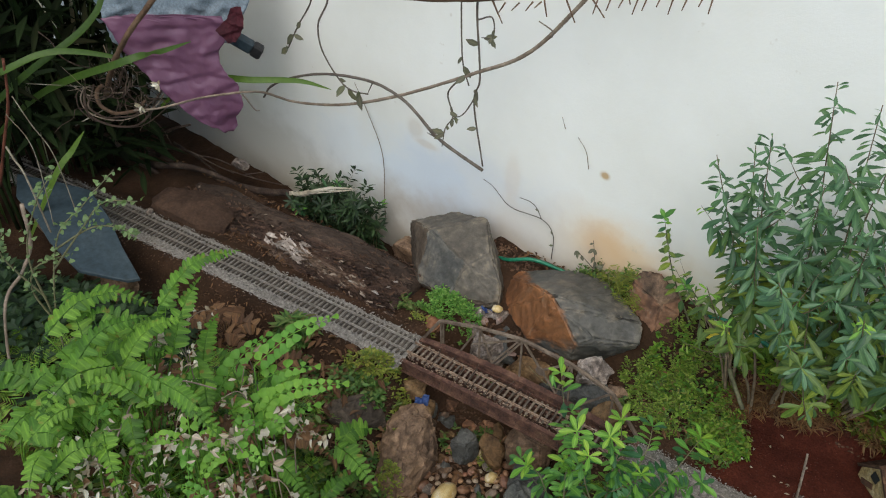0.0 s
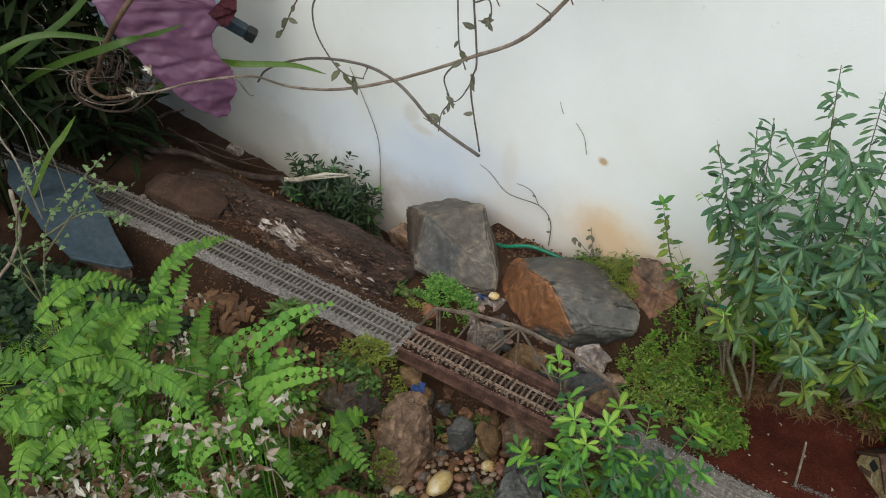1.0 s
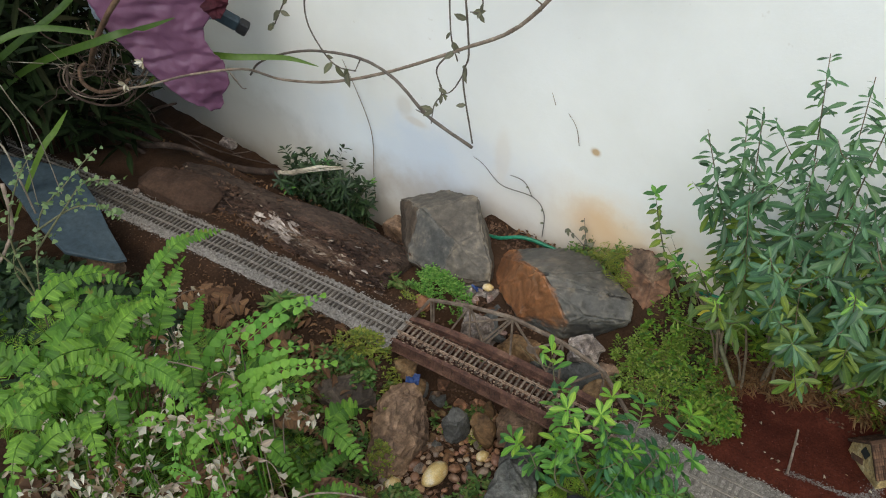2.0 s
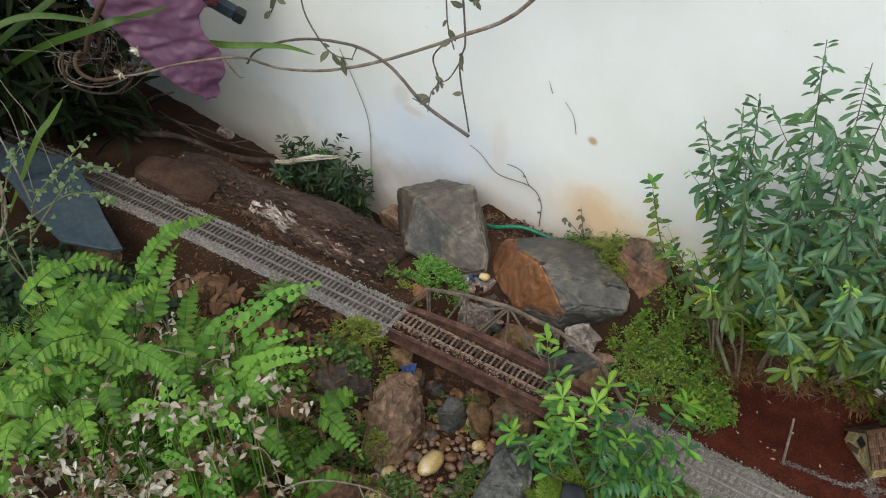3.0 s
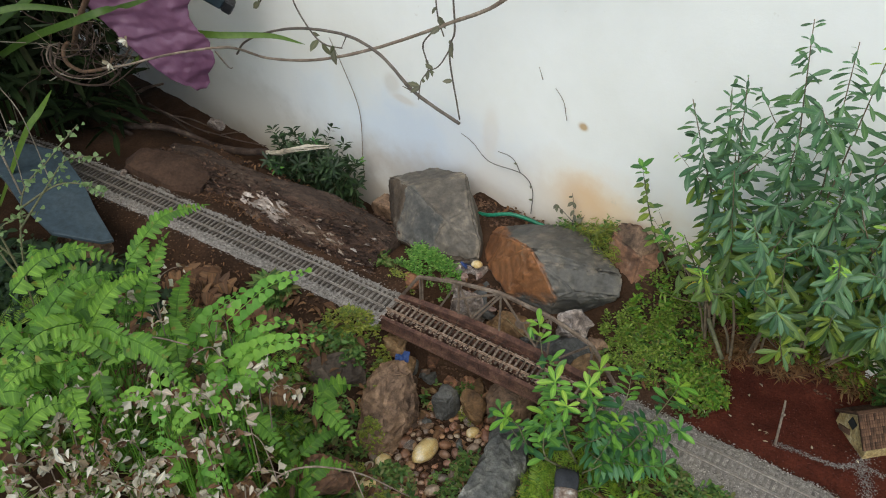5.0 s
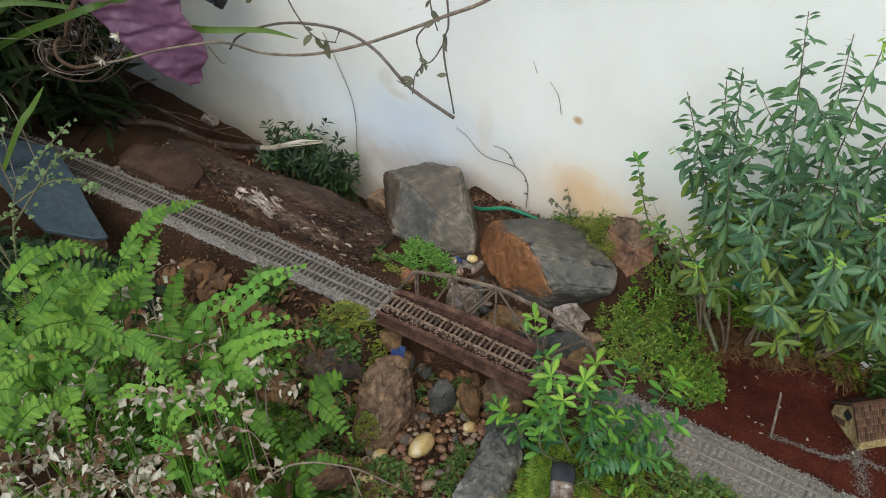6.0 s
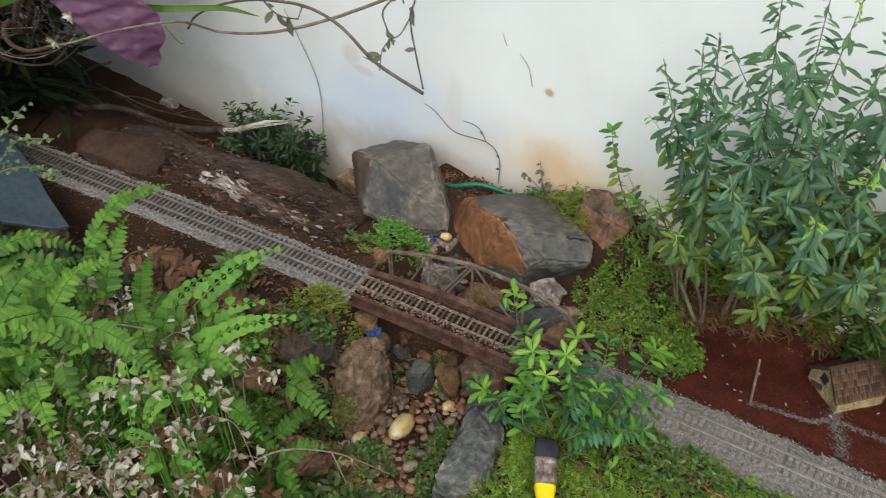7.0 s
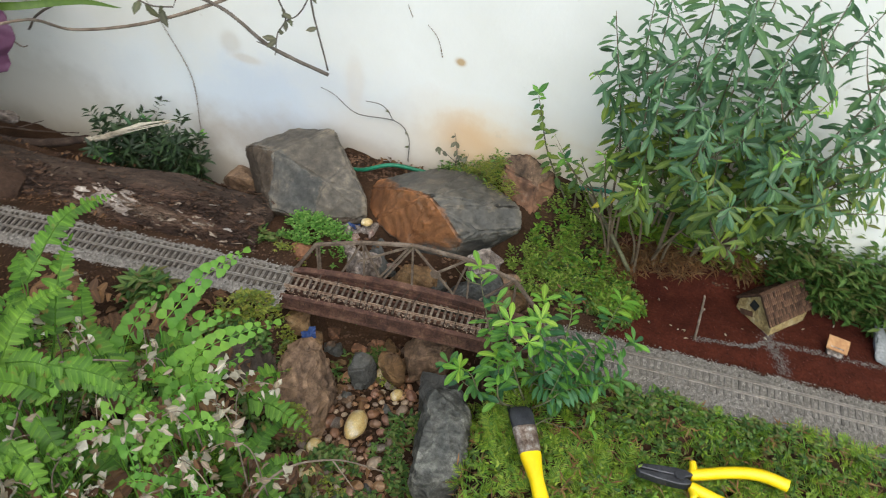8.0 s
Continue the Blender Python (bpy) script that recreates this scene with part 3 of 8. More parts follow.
def lay(soup, shape, place, d, up, length, width=None):
    """One leaf of that shape at a place, along d."""
    v, f, *rib = shape
    a = axes(d, up)
    s = np.array((length, width or length, length))
    soup.add(np.asarray(place) + (v * s) @ a, f, *rib)


def turned(place, d, up, length, width=None):
    """The same as lay(), as a pose for an object of its own."""
    a = axes(d, up)
    m = Matrix(((a[0][0], a[1][0], a[2][0], place[0]), (a[0][1], a[1][1], a[2][1], place[1]), (a[0][2], a[1][2], a[2][2], place[2]), (0, 0, 0, 1)))
    return m @ Matrix.Diagonal((length, width or length, length, 1))


def shape_mesh(name, shape, material):
    s = Soup()
    s.add(*shape)
    me = s.mesh(name)
    me.materials.append(material)
    return me


def box(bm, centre, size, turn=None):
    """A box with slightly broken edges, added to bm."""
    made = bmesh.ops.create_cube(bm, size=1)["verts"]
    m = Matrix.Translation(centre) @ (turn or Matrix()) @ Matrix.Diagonal((*size, 1))
    bmesh.ops.transform(bm, matrix=m, verts=made)
    edges = {e for v in made for e in v.link_edges}
    bmesh.ops.bevel(bm, geom=list(edges), offset=min(size) * 0.15, segments=1, affect="EDGES")


def bar(bm, a, b, wide, thick):
    """A flat bar from a to b."""
    a, b = Vector(a), Vector(b)
    d = b - a
    m = d.to_track_quat("X", "Z").to_matrix().to_4x4()
    box(bm, (a + b) / 2, (d.length, wide, thick), m)


def fbm(x, y, z, scale, octaves=4):
    return noise.fractal(Vector((x, y, z)) * scale, 1.0, 2.0, octaves)


def ease(a, b, v):
    t = min(1.0, max(0.0, (v - a) / (b - a)))
    return t * t * (3 - 2 * t)


# ---- the ground ----
def wall_y(x):
    return 0.188 - 0.13 * x


def track_y(x):
    return -0.035 * x * x


def is_red(x, y):
    """1 on the brick-red soil of the little village."""
    n = 0.012 * fbm(x, y, 3, 30)
    return ease(0.195, 0.212, x + n) * ease(0.024, 0.03, y - track_y(x) + n * 0.3) * (1 - ease(0.125, 0.15, y + n))


def ground_z(x, y, fine=True):
    s = y - track_y(x)
    left, right = 1 - ease(-0.22, -0.12, x), ease(0.12, 0.2, x)
    mid = 1 - left - right
    gorge = ease(-0.135, -0.085, x) * (1 - ease(0.075, 0.125, x))
    if s > 0:
        z = left * (-0.012 * ease(0.028, 0.05, s) - 0.075 * ease(0.13, 0.2, y))
        z += right * 0.055 * ease(0.105, 0.165, y)
        z += mid * (0.03 * ease(0.08, 0.17, y) + 0.045 * ease(0.02, 0.1, x) * ease(0.09, 0.16, y))
        z -= gorge * (0.105 * (1 - ease(0.035, 0.085, s)))
    else:
        n = -s
        z = left * (-0.035 * ease(0.032, 0.08, n) + 0.115 * ease(0.11, 0.32, n) + 0.1 * ease(0.3, 0.6, n))
        z += right * (-0.045 * ease(0.045, 0.085, n) - 0.02 * ease(0.1, 0.5, n))
        z += mid * (1 - gorge) * -0.04 * ease(0.03, 0.06, n)
        z -= gorge * (0.112 * (1 - ease(0.17, 0.36, n) * 0.8))
    z -= 0.0045 * (1 - ease(0.03, 0.05, abs(s))) * (1 - gorge)
    if fine:
        calm = 0.25 + 0.75 * ease(0.03, 0.06, abs(s))
        if x > 0.19 and 0.02 < y < 0.15:
            calm *= 0.25
        z += calm * (0.007 * fbm(x, y, 0, 14) + 0.0025 * fbm(x, y, 5, 60))
    return z


def spread(lo, hi, step, far):
    """Even steps from lo to hi, then ever wider ones out to far."""
    mid = list(np.arange(lo, hi + step / 2, step))
    out, d = [], step
    while (mid[-1] if not out else out[-1]) < far:
        d *= 1.6
        out.append((out[-1] if out else mid[-1]) + d)
    low, d = [], step
    while (mid[0] if not low else low[-1]) > -far:
        d *= 1.6
        low.append((low[-1] if low else mid[0]) - d)
    return low[::-1] + mid + out


def build_ground():
    xs, ys = spread(-1.05, 0.62, 0.006, 400), spread(-0.55, 0.24, 0.006, 400)
    verts = [(x, y, ground_z(x, y, abs(x) < 1.3 and abs(y) < 0.8) if abs(x) < 5 and abs(y) < 5 else -0.04) for y in ys for x in xs]
    nx = len(xs)
    faces = [(j * nx + i, j * nx + i + 1, (j + 1) * nx + i + 1, (j + 1) * nx + i) for j in range(len(ys) - 1) for i in range(nx - 1)]
    me = bpy.data.meshes.new("ground")
    me.from_pydata(verts, [], faces)
    me.polygons.foreach_set("use_smooth", [True] * len(faces))
    red = me.attributes.new("red", "FLOAT", "POINT")
    red.data.foreach_set("value", [is_red(x, y) if 0.15 < x < 0.7 and 0 < y < 0.2 else 0.0 for y in ys for x in xs])
    me.materials.append(M_EARTH)
    tagged(new("ground", me), "brown garden soil with a brick-red gritty patch and a small gully", "ground", kind="structure")


build_ground()


def build_wall():
    bm = bmesh.new()
    made = bmesh.ops.create_cube(bm, size=1)["verts"]
    bmesh.ops.transform(bm, matrix=Matrix.Diagonal((7.0, 0.14, 2.3, 1)), verts=made)
    bmesh.ops.bevel(bm, geom=bm.edges[:], offset=0.008, segments=2, affect="EDGES")
    ob = part("wall_back", bm, M_WALL, None)
    a = -math.atan(0.13)
    c = math.cos(a)
    ob.matrix_basis = Matrix.Translation((0, 0.188 + 0.07 / c, 0.75)) @ Matrix.Rotation(a, 4, "Z")
    tagged(ob, "white plastered garden wall with rust and damp stains", "wall", kind="structure")


build_wall()

# ---- the model railway ----
GAUGE = 0.0165
BRIDGE = (-0.122, 0.150)


def sleeper_mesh(name, material, length=0.031):
    bm = bmesh.new()
    box(bm, (0, 0, -0.001), (0.0026, length, 0.002))
    me = bpy.data.meshes.new(name)
    bm.to_mesh(me)
    bm.free()
    me.materials.append(material)
    return me


def rail_mesh(name, x0, x1, side, wobble=0.0):
    """A flat-bottomed rail with foot, web and head, laid along the track."""
    prof = [(-0.0011, 0), (0.0011, 0), (0.0010, 0.0004), (0.0003, 0.0006), (0.0003, 0.0016), (0.0006, 0.0018), (0.0006, 0.0025), (-0.0006, 0.0025), (-0.0006, 0.0018), (-0.0003, 0.0016), (-0.0003, 0.0006), (-0.0010, 0.0004)]
    n, k = max(2, int((x1 - x0) / 0.02)), len(prof)
    verts, faces = [], []
    for i in range(n + 1):
        x = x0 + (x1 - x0) * i / n
        dy = track_y(x) + side * GAUGE / 2 + wobble * fbm(x, side, 0, 20)
        verts += [(x, dy + a, b) for a, b in prof]
    for i in range(n):
        faces += [(i * k + j, i * k + (j + 1) % k, (i + 1) * k + (j + 1) % k, (i + 1) * k + j) for j in range(k)]
    faces += [tuple(range(k))[::-1], tuple(n * k + j for j in range(k))]
    s = Soup()
    s.add(verts, faces)
    return s.mesh(name, smooth=False)


def build_track():
    rnd = random.Random(4)
    track = thing("railway_track", (-0.5, 0, -0.004), "narrow model railway track with dark sleepers on grey ballast", "railway track")
    dusty = thing("railway_track", (0.4, 0, -0.004), "model railway track whose sleepers lie buried in grey grit", "railway track")
    for owner, x0, x1, me in ((track, -1.0, BRIDGE[0] - 0.002, sleeper_mesh("sleeper", M_SLEEPER)), (dusty, BRIDGE[1] + 0.002, 0.66, sleeper_mesh("sleeper", M_SLEEPER_DUST))):
        for side in (-1, 1):
            part("rail", rail_mesh("rail", x0, x1, side), M_RAIL, owner)
        x = x0 + 0.003
        while x < x1:
            ob = part("sleeper", me, None, owner)
            low = 0.0004 if owner is track else 0.0003 + 0.0005 * rnd.random()
            ob.matrix_basis = pose(x, track_y(x) + rnd.uniform(-0.0006, 0.0006), -low, 0, 0, rnd.uniform(-1.5, 1.5) - math.degrees(0.07 * x))
            ob.matrix_parent_inverse = owner.matrix_basis.inverted()
            x += 0.0068


STONES = []
for k in range(8):
    r = random.Random(k)
    STONES.append(np.array([[r.uniform(0.7, 1.1), 0, r.uniform(-0.3, 0.3)], [-r.uniform(0.7, 1.1), 0, r.uniform(-0.3, 0.3)], [r.uniform(-0.3, 0.3), r.uniform(0.6, 1), 0], [0, -r.uniform(0.6, 1), r.uniform(-0.2, 0.2)], [r.uniform(-0.3, 0.3), 0, r.uniform(0.5, 0.9)], [0, 0, -0.6]]))
STONE_FACES = [(0, 2, 4), (2, 1, 4), (1, 3, 4), (3, 0, 4), (2, 0, 5), (1, 2, 5), (3, 1, 5), (0, 3, 5)]


def gravel(soup, rnd, x, y, z, size):
    a = rnd.uniform(0, 6.3)
    c, s = math.cos(a), math.sin(a)
    v = STONES[rnd.randrange(8)] @ np.array([[c, s, 0], [-s, c, 0], [0, 0, 1]])
    soup.add(v * size * np.array((1, 1, rnd.uniform(0.6, 1))) + (x, y, z), STONE_FACES)


def build_ballast():
    rnd = random.Random(8)
    for x0, x1, count, lo, hi, lift in ((-0.95, BRIDGE[0] + 0.004, 12000, -0.034, 0.028, -0.0022), (BRIDGE[1] - 0.01, 0.66, 17000, -0.046, 0.030, -0.0004)):
        soup = Soup()
        # the bed of fine grit under the stones
        xs, ys = np.arange(x0 + 0.002, x1, 0.003), np.linspace(lo + 0.001, hi - 0.001, 17)
        bed = []
        for x in xs:
            for y in ys:
                e = 0.004 * fbm(x, 2, 0 if y > 0 else 9, 40) * ease(0.5, 1, abs(2 * (y - lo) / (hi - lo) - 1))
                z = lift - 0.0012 + 0.0007 * fbm(x, y, 3, 150) - 0.0055 * ease(0.016, 0.036, abs(y))
                bed.append((x, y + e + track_y(x), max(z, ground_z(x, y + track_y(x)) + 0.0003 - 0.002 * ease(0.8, 1, abs(2 * (y - lo) / (hi - lo) - 1)))))
        soup.add(bed, [(i * 17 + j, (i + 1) * 17 + j, (i + 1) * 17 + j + 1, i * 17 + j + 1) for i in range(len(xs) - 1) for j in range(16)])
        for _ in range(count):
            x = rnd.uniform(x0, x1)
            y = rnd.triangular(lo, hi, (lo + hi) / 2) if rnd.random() < 0.4 else rnd.uniform(lo, hi)
            edge = 0.005 * fbm(x, 2, 0 if y > 0 else 9, 40)
            if y > hi - 0.004 + edge or y < lo + 0.004 + edge:
                if rnd.random() < 0.7:
                    continue
            inner = abs(y) < 0.016
            z = lift - (0.0008 if inner else 0) - 0.004 * ease(0.02, 0.035, abs(y))
            big = (rnd.uniform(0.0006, 0.0011) if inner else rnd.uniform(0.0006, 0.0016)) * (1.0 if x0 < 0 else 0.72)
            yy = y + track_y(x)
            gravel(soup, rnd, x, yy, max(z, ground_z(x, yy) + 0.0004), big)
        tagged(part("ballast", soup.mesh("ballast", False), M_BALLAST if x0 < 0 else M_BALLAST_PALE, None), "grey crushed-stone ballast along the model railway", "gravel", kind="stuff")


build_track()
build_ballast()


def build_bridge():
    rnd = random.Random(6)
    b = thing("truss_bridge", (0.014, 0, -0.03), "rusty brown model railway bridge with a bowed truss on one side", "bridge")
    x0, x1 = BRIDGE
    mid, half = (x0 + x1) / 2, (x1 - x0) / 2

    def camber(x, lift):
        return lift * (1 - ((x - mid) / half) ** 2)

    def girder(name, y, z_top, deep, lift, thick):
        """A riveted plate with flanges, its upper edge bowed by lift."""
        bm = bmesh.new()
        n = 20
        for lo, hi, w in ((-deep, 0, thick), (-0.0012, 0.0012, thick * 3.2), (-deep - 0.001, -deep + 0.001, thick * 2.6)):
            rows = []
            for i in range(n + 1):
                x = x0 + (x1 - x0) * i / n
                zt = z_top + camber(x, lift)
                zb = z_top + camber(x, lift if lo > -0.005 else lift * 0.5)
                rows.append([bm.verts.new((x, y + dy, dz)) for dy, dz in ((-w, zb + lo), (w, zb + lo), (w, zt + hi), (-w, zt + hi))])
            for p, q in zip(rows, rows[1:]):
                for k in range(4):
                    bm.faces.new((p[k], q[k], q[(k + 1) % 4], p[(k + 1) % 4]))
            bm.faces.new(rows[0][::-1])
            bm.faces.new(rows[-1])
        for i in range(34):
            x = x0 + 0.006 + (x1 - x0 - 0.012) * i / 33
            bmesh.ops.create_icosphere(bm, subdivisions=1, radius=0.0007, matrix=Matrix.Translation((x, y - thick, z_top + camber(x, lift * 0.7) - deep * 0.55)))
        bmesh.ops.recalc_face_normals(bm, faces=bm.faces[:])
        return part(name, bm, M_RUST, b)

    girder("near_girder", -0.0205, -0.0035, 0.0155, 0.003, 0.0008)
    girder("far_girder", 0.0185, -0.002, 0.010, 0.012, 0.0012)
    for y in (-0.007, 0.007):
        bm = bmesh.new()
        box(bm, (mid, y, -0.008), (x1 - x0, 0.0025, 0.008))
        part("stringer", bm, M_RUST, b)
    # rails and sleepers of the bridge
    for side in (-1, 1):
        part("rail", rail_mesh("rail", x0, x1, side, 0.0002), M_RUST_RAIL, b, "rusty rail")
    me = sleeper_mesh("sleeper", M_SLEEPER_RUST, 0.026)
    x = x0 + 0.004
    while x < x1:
        ob = part("sleeper", me, None, b)
        ob.matrix_basis = pose(x + rnd.uniform(-0.0004, 0.0004), rnd.uniform(-0.001, 0.001), -0.0003, 0, 0, rnd.uniform(-2.5, 2.5))
        ob.matrix_parent_inverse = b.matrix_basis.inverted()
        x += 0.0064
    # crossbeams under the deck
    for i in range(7):
        bm = bmesh.new()
        box(bm, (x0 + 0.012 + i * (x1 - x0 - 0.024) / 6, -0.001, -0.014), (0.003, 0.037, 0.004))
        part("crossbeam", bm, M_RUST, b)
    # the bowed truss behind the track
    ty = 0.0215
    top = [(-0.123, -0.006), (-0.097, 0.038), (-0.046, 0.055), (0.006, 0.066), (0.065, 0.063), (0.113, 0.049), (0.146, 0.006)]
    for (xa, za), (xb, zb) in zip(top, top[1:]):
        bm = bmesh.new()
        bar(bm, (xa, ty, za), (xb, ty, zb), 0.0036, 0.0036)
        part("top_chord", bm, M_TRUSS, b)

    def member(name, xa, za, xb, zb, w=0.0016, dy=0.0):
        w *= 1.25
        bm = bmesh.new()
        bar(bm, (xa, ty + dy, za), (xb, ty + dy, zb), w, w)
        part(name, bm, M_TRUSS, b)

    for xn, zn in top[1:-1]:
        member("post", xn + 0.001, zn, xn + 0.002, -0.002, 0.0017)
    member("post", -0.094, 0.038, -0.0935, -0.004, 0.0014, 0.002)
    for xa, za, xb, zb in ((-0.097, 0.038, -0.1215, -0.004), (-0.046, 0.055, -0.069, 0.006), (0.006, 0.066, -0.028, 0.010), (0.009, 0.066, -0.023, 0.010), (0.006, 0.064, -0.052, 0.026), (0.006, 0.066, 0.032, 0.034), (0.065, 0.063, 0.032, 0.034), (0.032, 0.034, 0.052, 0.010), (0.113, 0.049, 0.080, 0.010), (0.065, 0.063, 0.052, 0.012), (-0.046, 0.055, -0.028, 0.010)):
        member("diagonal", xa, za, xb, zb, 0.0018, 0.001)
    bm = bmesh.new()
    bmesh.ops.create_cone(bm, cap_ends=True, segments=8, radius1=0.006, radius2=0.0055, depth=0.0012, matrix=Matrix.Translation((0.032, ty - 0.001, 0.034)) @ Matrix.Rotation(radians(90), 4, "X"))
    part("gusset", bm, M_TRUSS, b, "small round joint plate")
    bm = bmesh.new()
    bar(bm, (-0.121, ty, -0.004), (0.145, ty, -0.003), 0.0025, 0.003)
    part("bottom_chord", bm, M_TRUSS, b)

    # flakes of rust on the deck and along the near girder
    chips = Soup()
    for _ in range(620):
        x = rnd.uniform(x0 + 0.002, x1 - 0.002)
        side = rnd.random()
        y = rnd.uniform(-0.0195, -0.0095) if side < 0.72 else rnd.uniform(-0.008, 0.018)
        gravel(chips, rnd, x, y, rnd.uniform(-0.0022, 0.0006), rnd.uniform(0.0005, 0.0016) if side < 0.72 else rnd.uniform(0.0004, 0.0009))
    tagged(part("rust_dirt", chips.mesh("rust_dirt", False), M_RUST_RAIL, b, "crumbled rust and dirt on the deck"), kind="stuff")
    # thin dead roots that hang over the rails
    for k in range(17):
        x = x0 + 0.02 + k * (x1 - x0 - 0.035) / 16 + rnd.uniform(-0.004, 0.004)
        lean = rnd.uniform(-0.006, 0.006)
        s = Soup()
        tube(s, spline([(x, rnd.choice((0.017, 0.012, 0.004)), 0.006), (x + lean, 0.002, 0.0052), (x + lean * 1.5, -0.012, 0.0040), (x + lean, -0.0225, -0.006 - 0.004 * rnd.random())], 5), 0.0006, 0.0004, 5, 0.2)
        part("dead_root", s.mesh("dead_root"), M_BRANCH, b, "thin dark dead root")
    for k in range(22):
        x = x0 + 0.01 + k * (x1 - x0 - 0.02) / 21
        bm = bmesh.new()
        bar(bm, (x, -0.0208, -0.018), (x + rnd.uniform(-0.001, 0.001), -0.0222, 0.0002 + rnd.uniform(-0.001, 0.002)), 0.0012, 0.0016)
        part("stiffener", bm, M_RUST, b)


build_bridge()

# ---- boulders and stones ----
def boulder(name, corners, material, label, rough=0.004, cuts=4, seed=0, group="", sharp=26, second=(), wave=0.6, blend=None):
    """A stone: the hull of a few corners, worn and pitted."""
    bm = bmesh.new()
    for c in corners:
        bm.verts.new(c)
    out = bmesh.ops.convex_hull(bm, input=bm.verts[:])
    bmesh.ops.delete(bm, geom=[g for g in out["geom_interior"] if isinstance(g, bmesh.types.BMVert)], context="VERTS")
    bmesh.ops.dissolve_limit(bm, angle_limit=radians(6), verts=bm.verts[:], edges=bm.edges[:])
    bm.normal_update()
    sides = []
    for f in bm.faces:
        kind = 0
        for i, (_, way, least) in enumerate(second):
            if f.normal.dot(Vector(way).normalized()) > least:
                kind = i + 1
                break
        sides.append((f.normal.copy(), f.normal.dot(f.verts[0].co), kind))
    bmesh.ops.bevel(bm, geom=bm.edges[:], offset=rough * 0.7, segments=2, affect="EDGES", clamp_overlap=True)
    bmesh.ops.triangulate(bm, faces=bm.faces[:])
    for _ in range(cuts):
        long = [e for e in bm.edges if e.calc_length() > rough * 0.9]
        if not long:
            break
        bmesh.ops.subdivide_edges(bm, edges=long, cuts=1)
        bmesh.ops.triangulate(bm, faces=[f for f in bm.faces if len(f.verts) > 3])
    bm.normal_update()
    for v in bm.verts:
        p = v.co
        d = rough * (wave * fbm(p.x + seed, p.y, p.z, 28) + 0.45 * fbm(p.x + seed, p.y, p.z, 100) + 0.2 * fbm(p.x + seed, p.y, p.z, 260))
        step = rough * 0.3 * round(2.2 * fbm(p.x, p.y + seed, p.z, 40, 2)) / 2.2
        v.co += v.normal * (d + step)
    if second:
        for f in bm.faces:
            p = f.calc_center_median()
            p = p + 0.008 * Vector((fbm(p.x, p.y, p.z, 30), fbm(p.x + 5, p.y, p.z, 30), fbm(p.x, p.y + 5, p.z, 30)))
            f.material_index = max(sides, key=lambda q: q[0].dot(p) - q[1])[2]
    face = []
    if blend:
        way = Vector(blend[0]).normalized()
        mine, rest = [q for q in sides if q[0].dot(way) > blend[1]], [q for q in sides if q[0].dot(way) <= blend[1]]
        for v in bm.verts:
            near, far = (max(q[0].dot(v.co) - q[1] for q in some) for some in (mine, rest))
            face.append(1 / (1 + math.exp(-max(-30, min(30, (near - far) / 0.0035)))))
    me = bpy.data.meshes.new(name)
    bm.to_mesh(me)
    bm.free()
    if face:
        me.attributes.new("face", "FLOAT", "POINT").data.foreach_set("value", face)
    me.polygons.foreach_set("use_smooth", [True] * len(me.polygons))
    me.set_sharp_from_angle(angle=radians(sharp))
    me.materials.append(material)
    for other, _, _ in second:
        me.materials.append(other)
    return tagged(part(name, me, None, None), label, "rock", group)


# front, left and undercut faces take the darker stones as painted shade
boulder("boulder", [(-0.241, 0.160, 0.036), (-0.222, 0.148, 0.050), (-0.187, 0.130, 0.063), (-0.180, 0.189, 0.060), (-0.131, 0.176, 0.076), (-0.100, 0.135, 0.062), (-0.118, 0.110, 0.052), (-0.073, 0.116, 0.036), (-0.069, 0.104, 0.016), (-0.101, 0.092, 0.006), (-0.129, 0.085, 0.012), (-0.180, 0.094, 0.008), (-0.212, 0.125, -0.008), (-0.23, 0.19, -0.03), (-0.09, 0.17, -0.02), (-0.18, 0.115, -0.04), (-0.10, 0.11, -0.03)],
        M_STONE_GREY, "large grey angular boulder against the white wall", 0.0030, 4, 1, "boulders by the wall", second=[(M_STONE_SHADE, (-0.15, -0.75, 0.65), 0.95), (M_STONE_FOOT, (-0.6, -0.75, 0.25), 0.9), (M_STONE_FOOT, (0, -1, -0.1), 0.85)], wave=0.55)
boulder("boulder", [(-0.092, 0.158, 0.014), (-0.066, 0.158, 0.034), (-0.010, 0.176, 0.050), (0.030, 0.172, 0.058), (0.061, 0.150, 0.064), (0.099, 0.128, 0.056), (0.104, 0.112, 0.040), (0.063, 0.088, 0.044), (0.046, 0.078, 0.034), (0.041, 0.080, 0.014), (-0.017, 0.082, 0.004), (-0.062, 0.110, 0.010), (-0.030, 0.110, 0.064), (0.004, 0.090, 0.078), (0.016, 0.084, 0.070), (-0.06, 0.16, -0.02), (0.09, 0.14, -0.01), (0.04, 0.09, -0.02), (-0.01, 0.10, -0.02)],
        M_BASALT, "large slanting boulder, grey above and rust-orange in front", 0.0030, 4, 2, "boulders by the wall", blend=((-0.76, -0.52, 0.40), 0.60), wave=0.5)
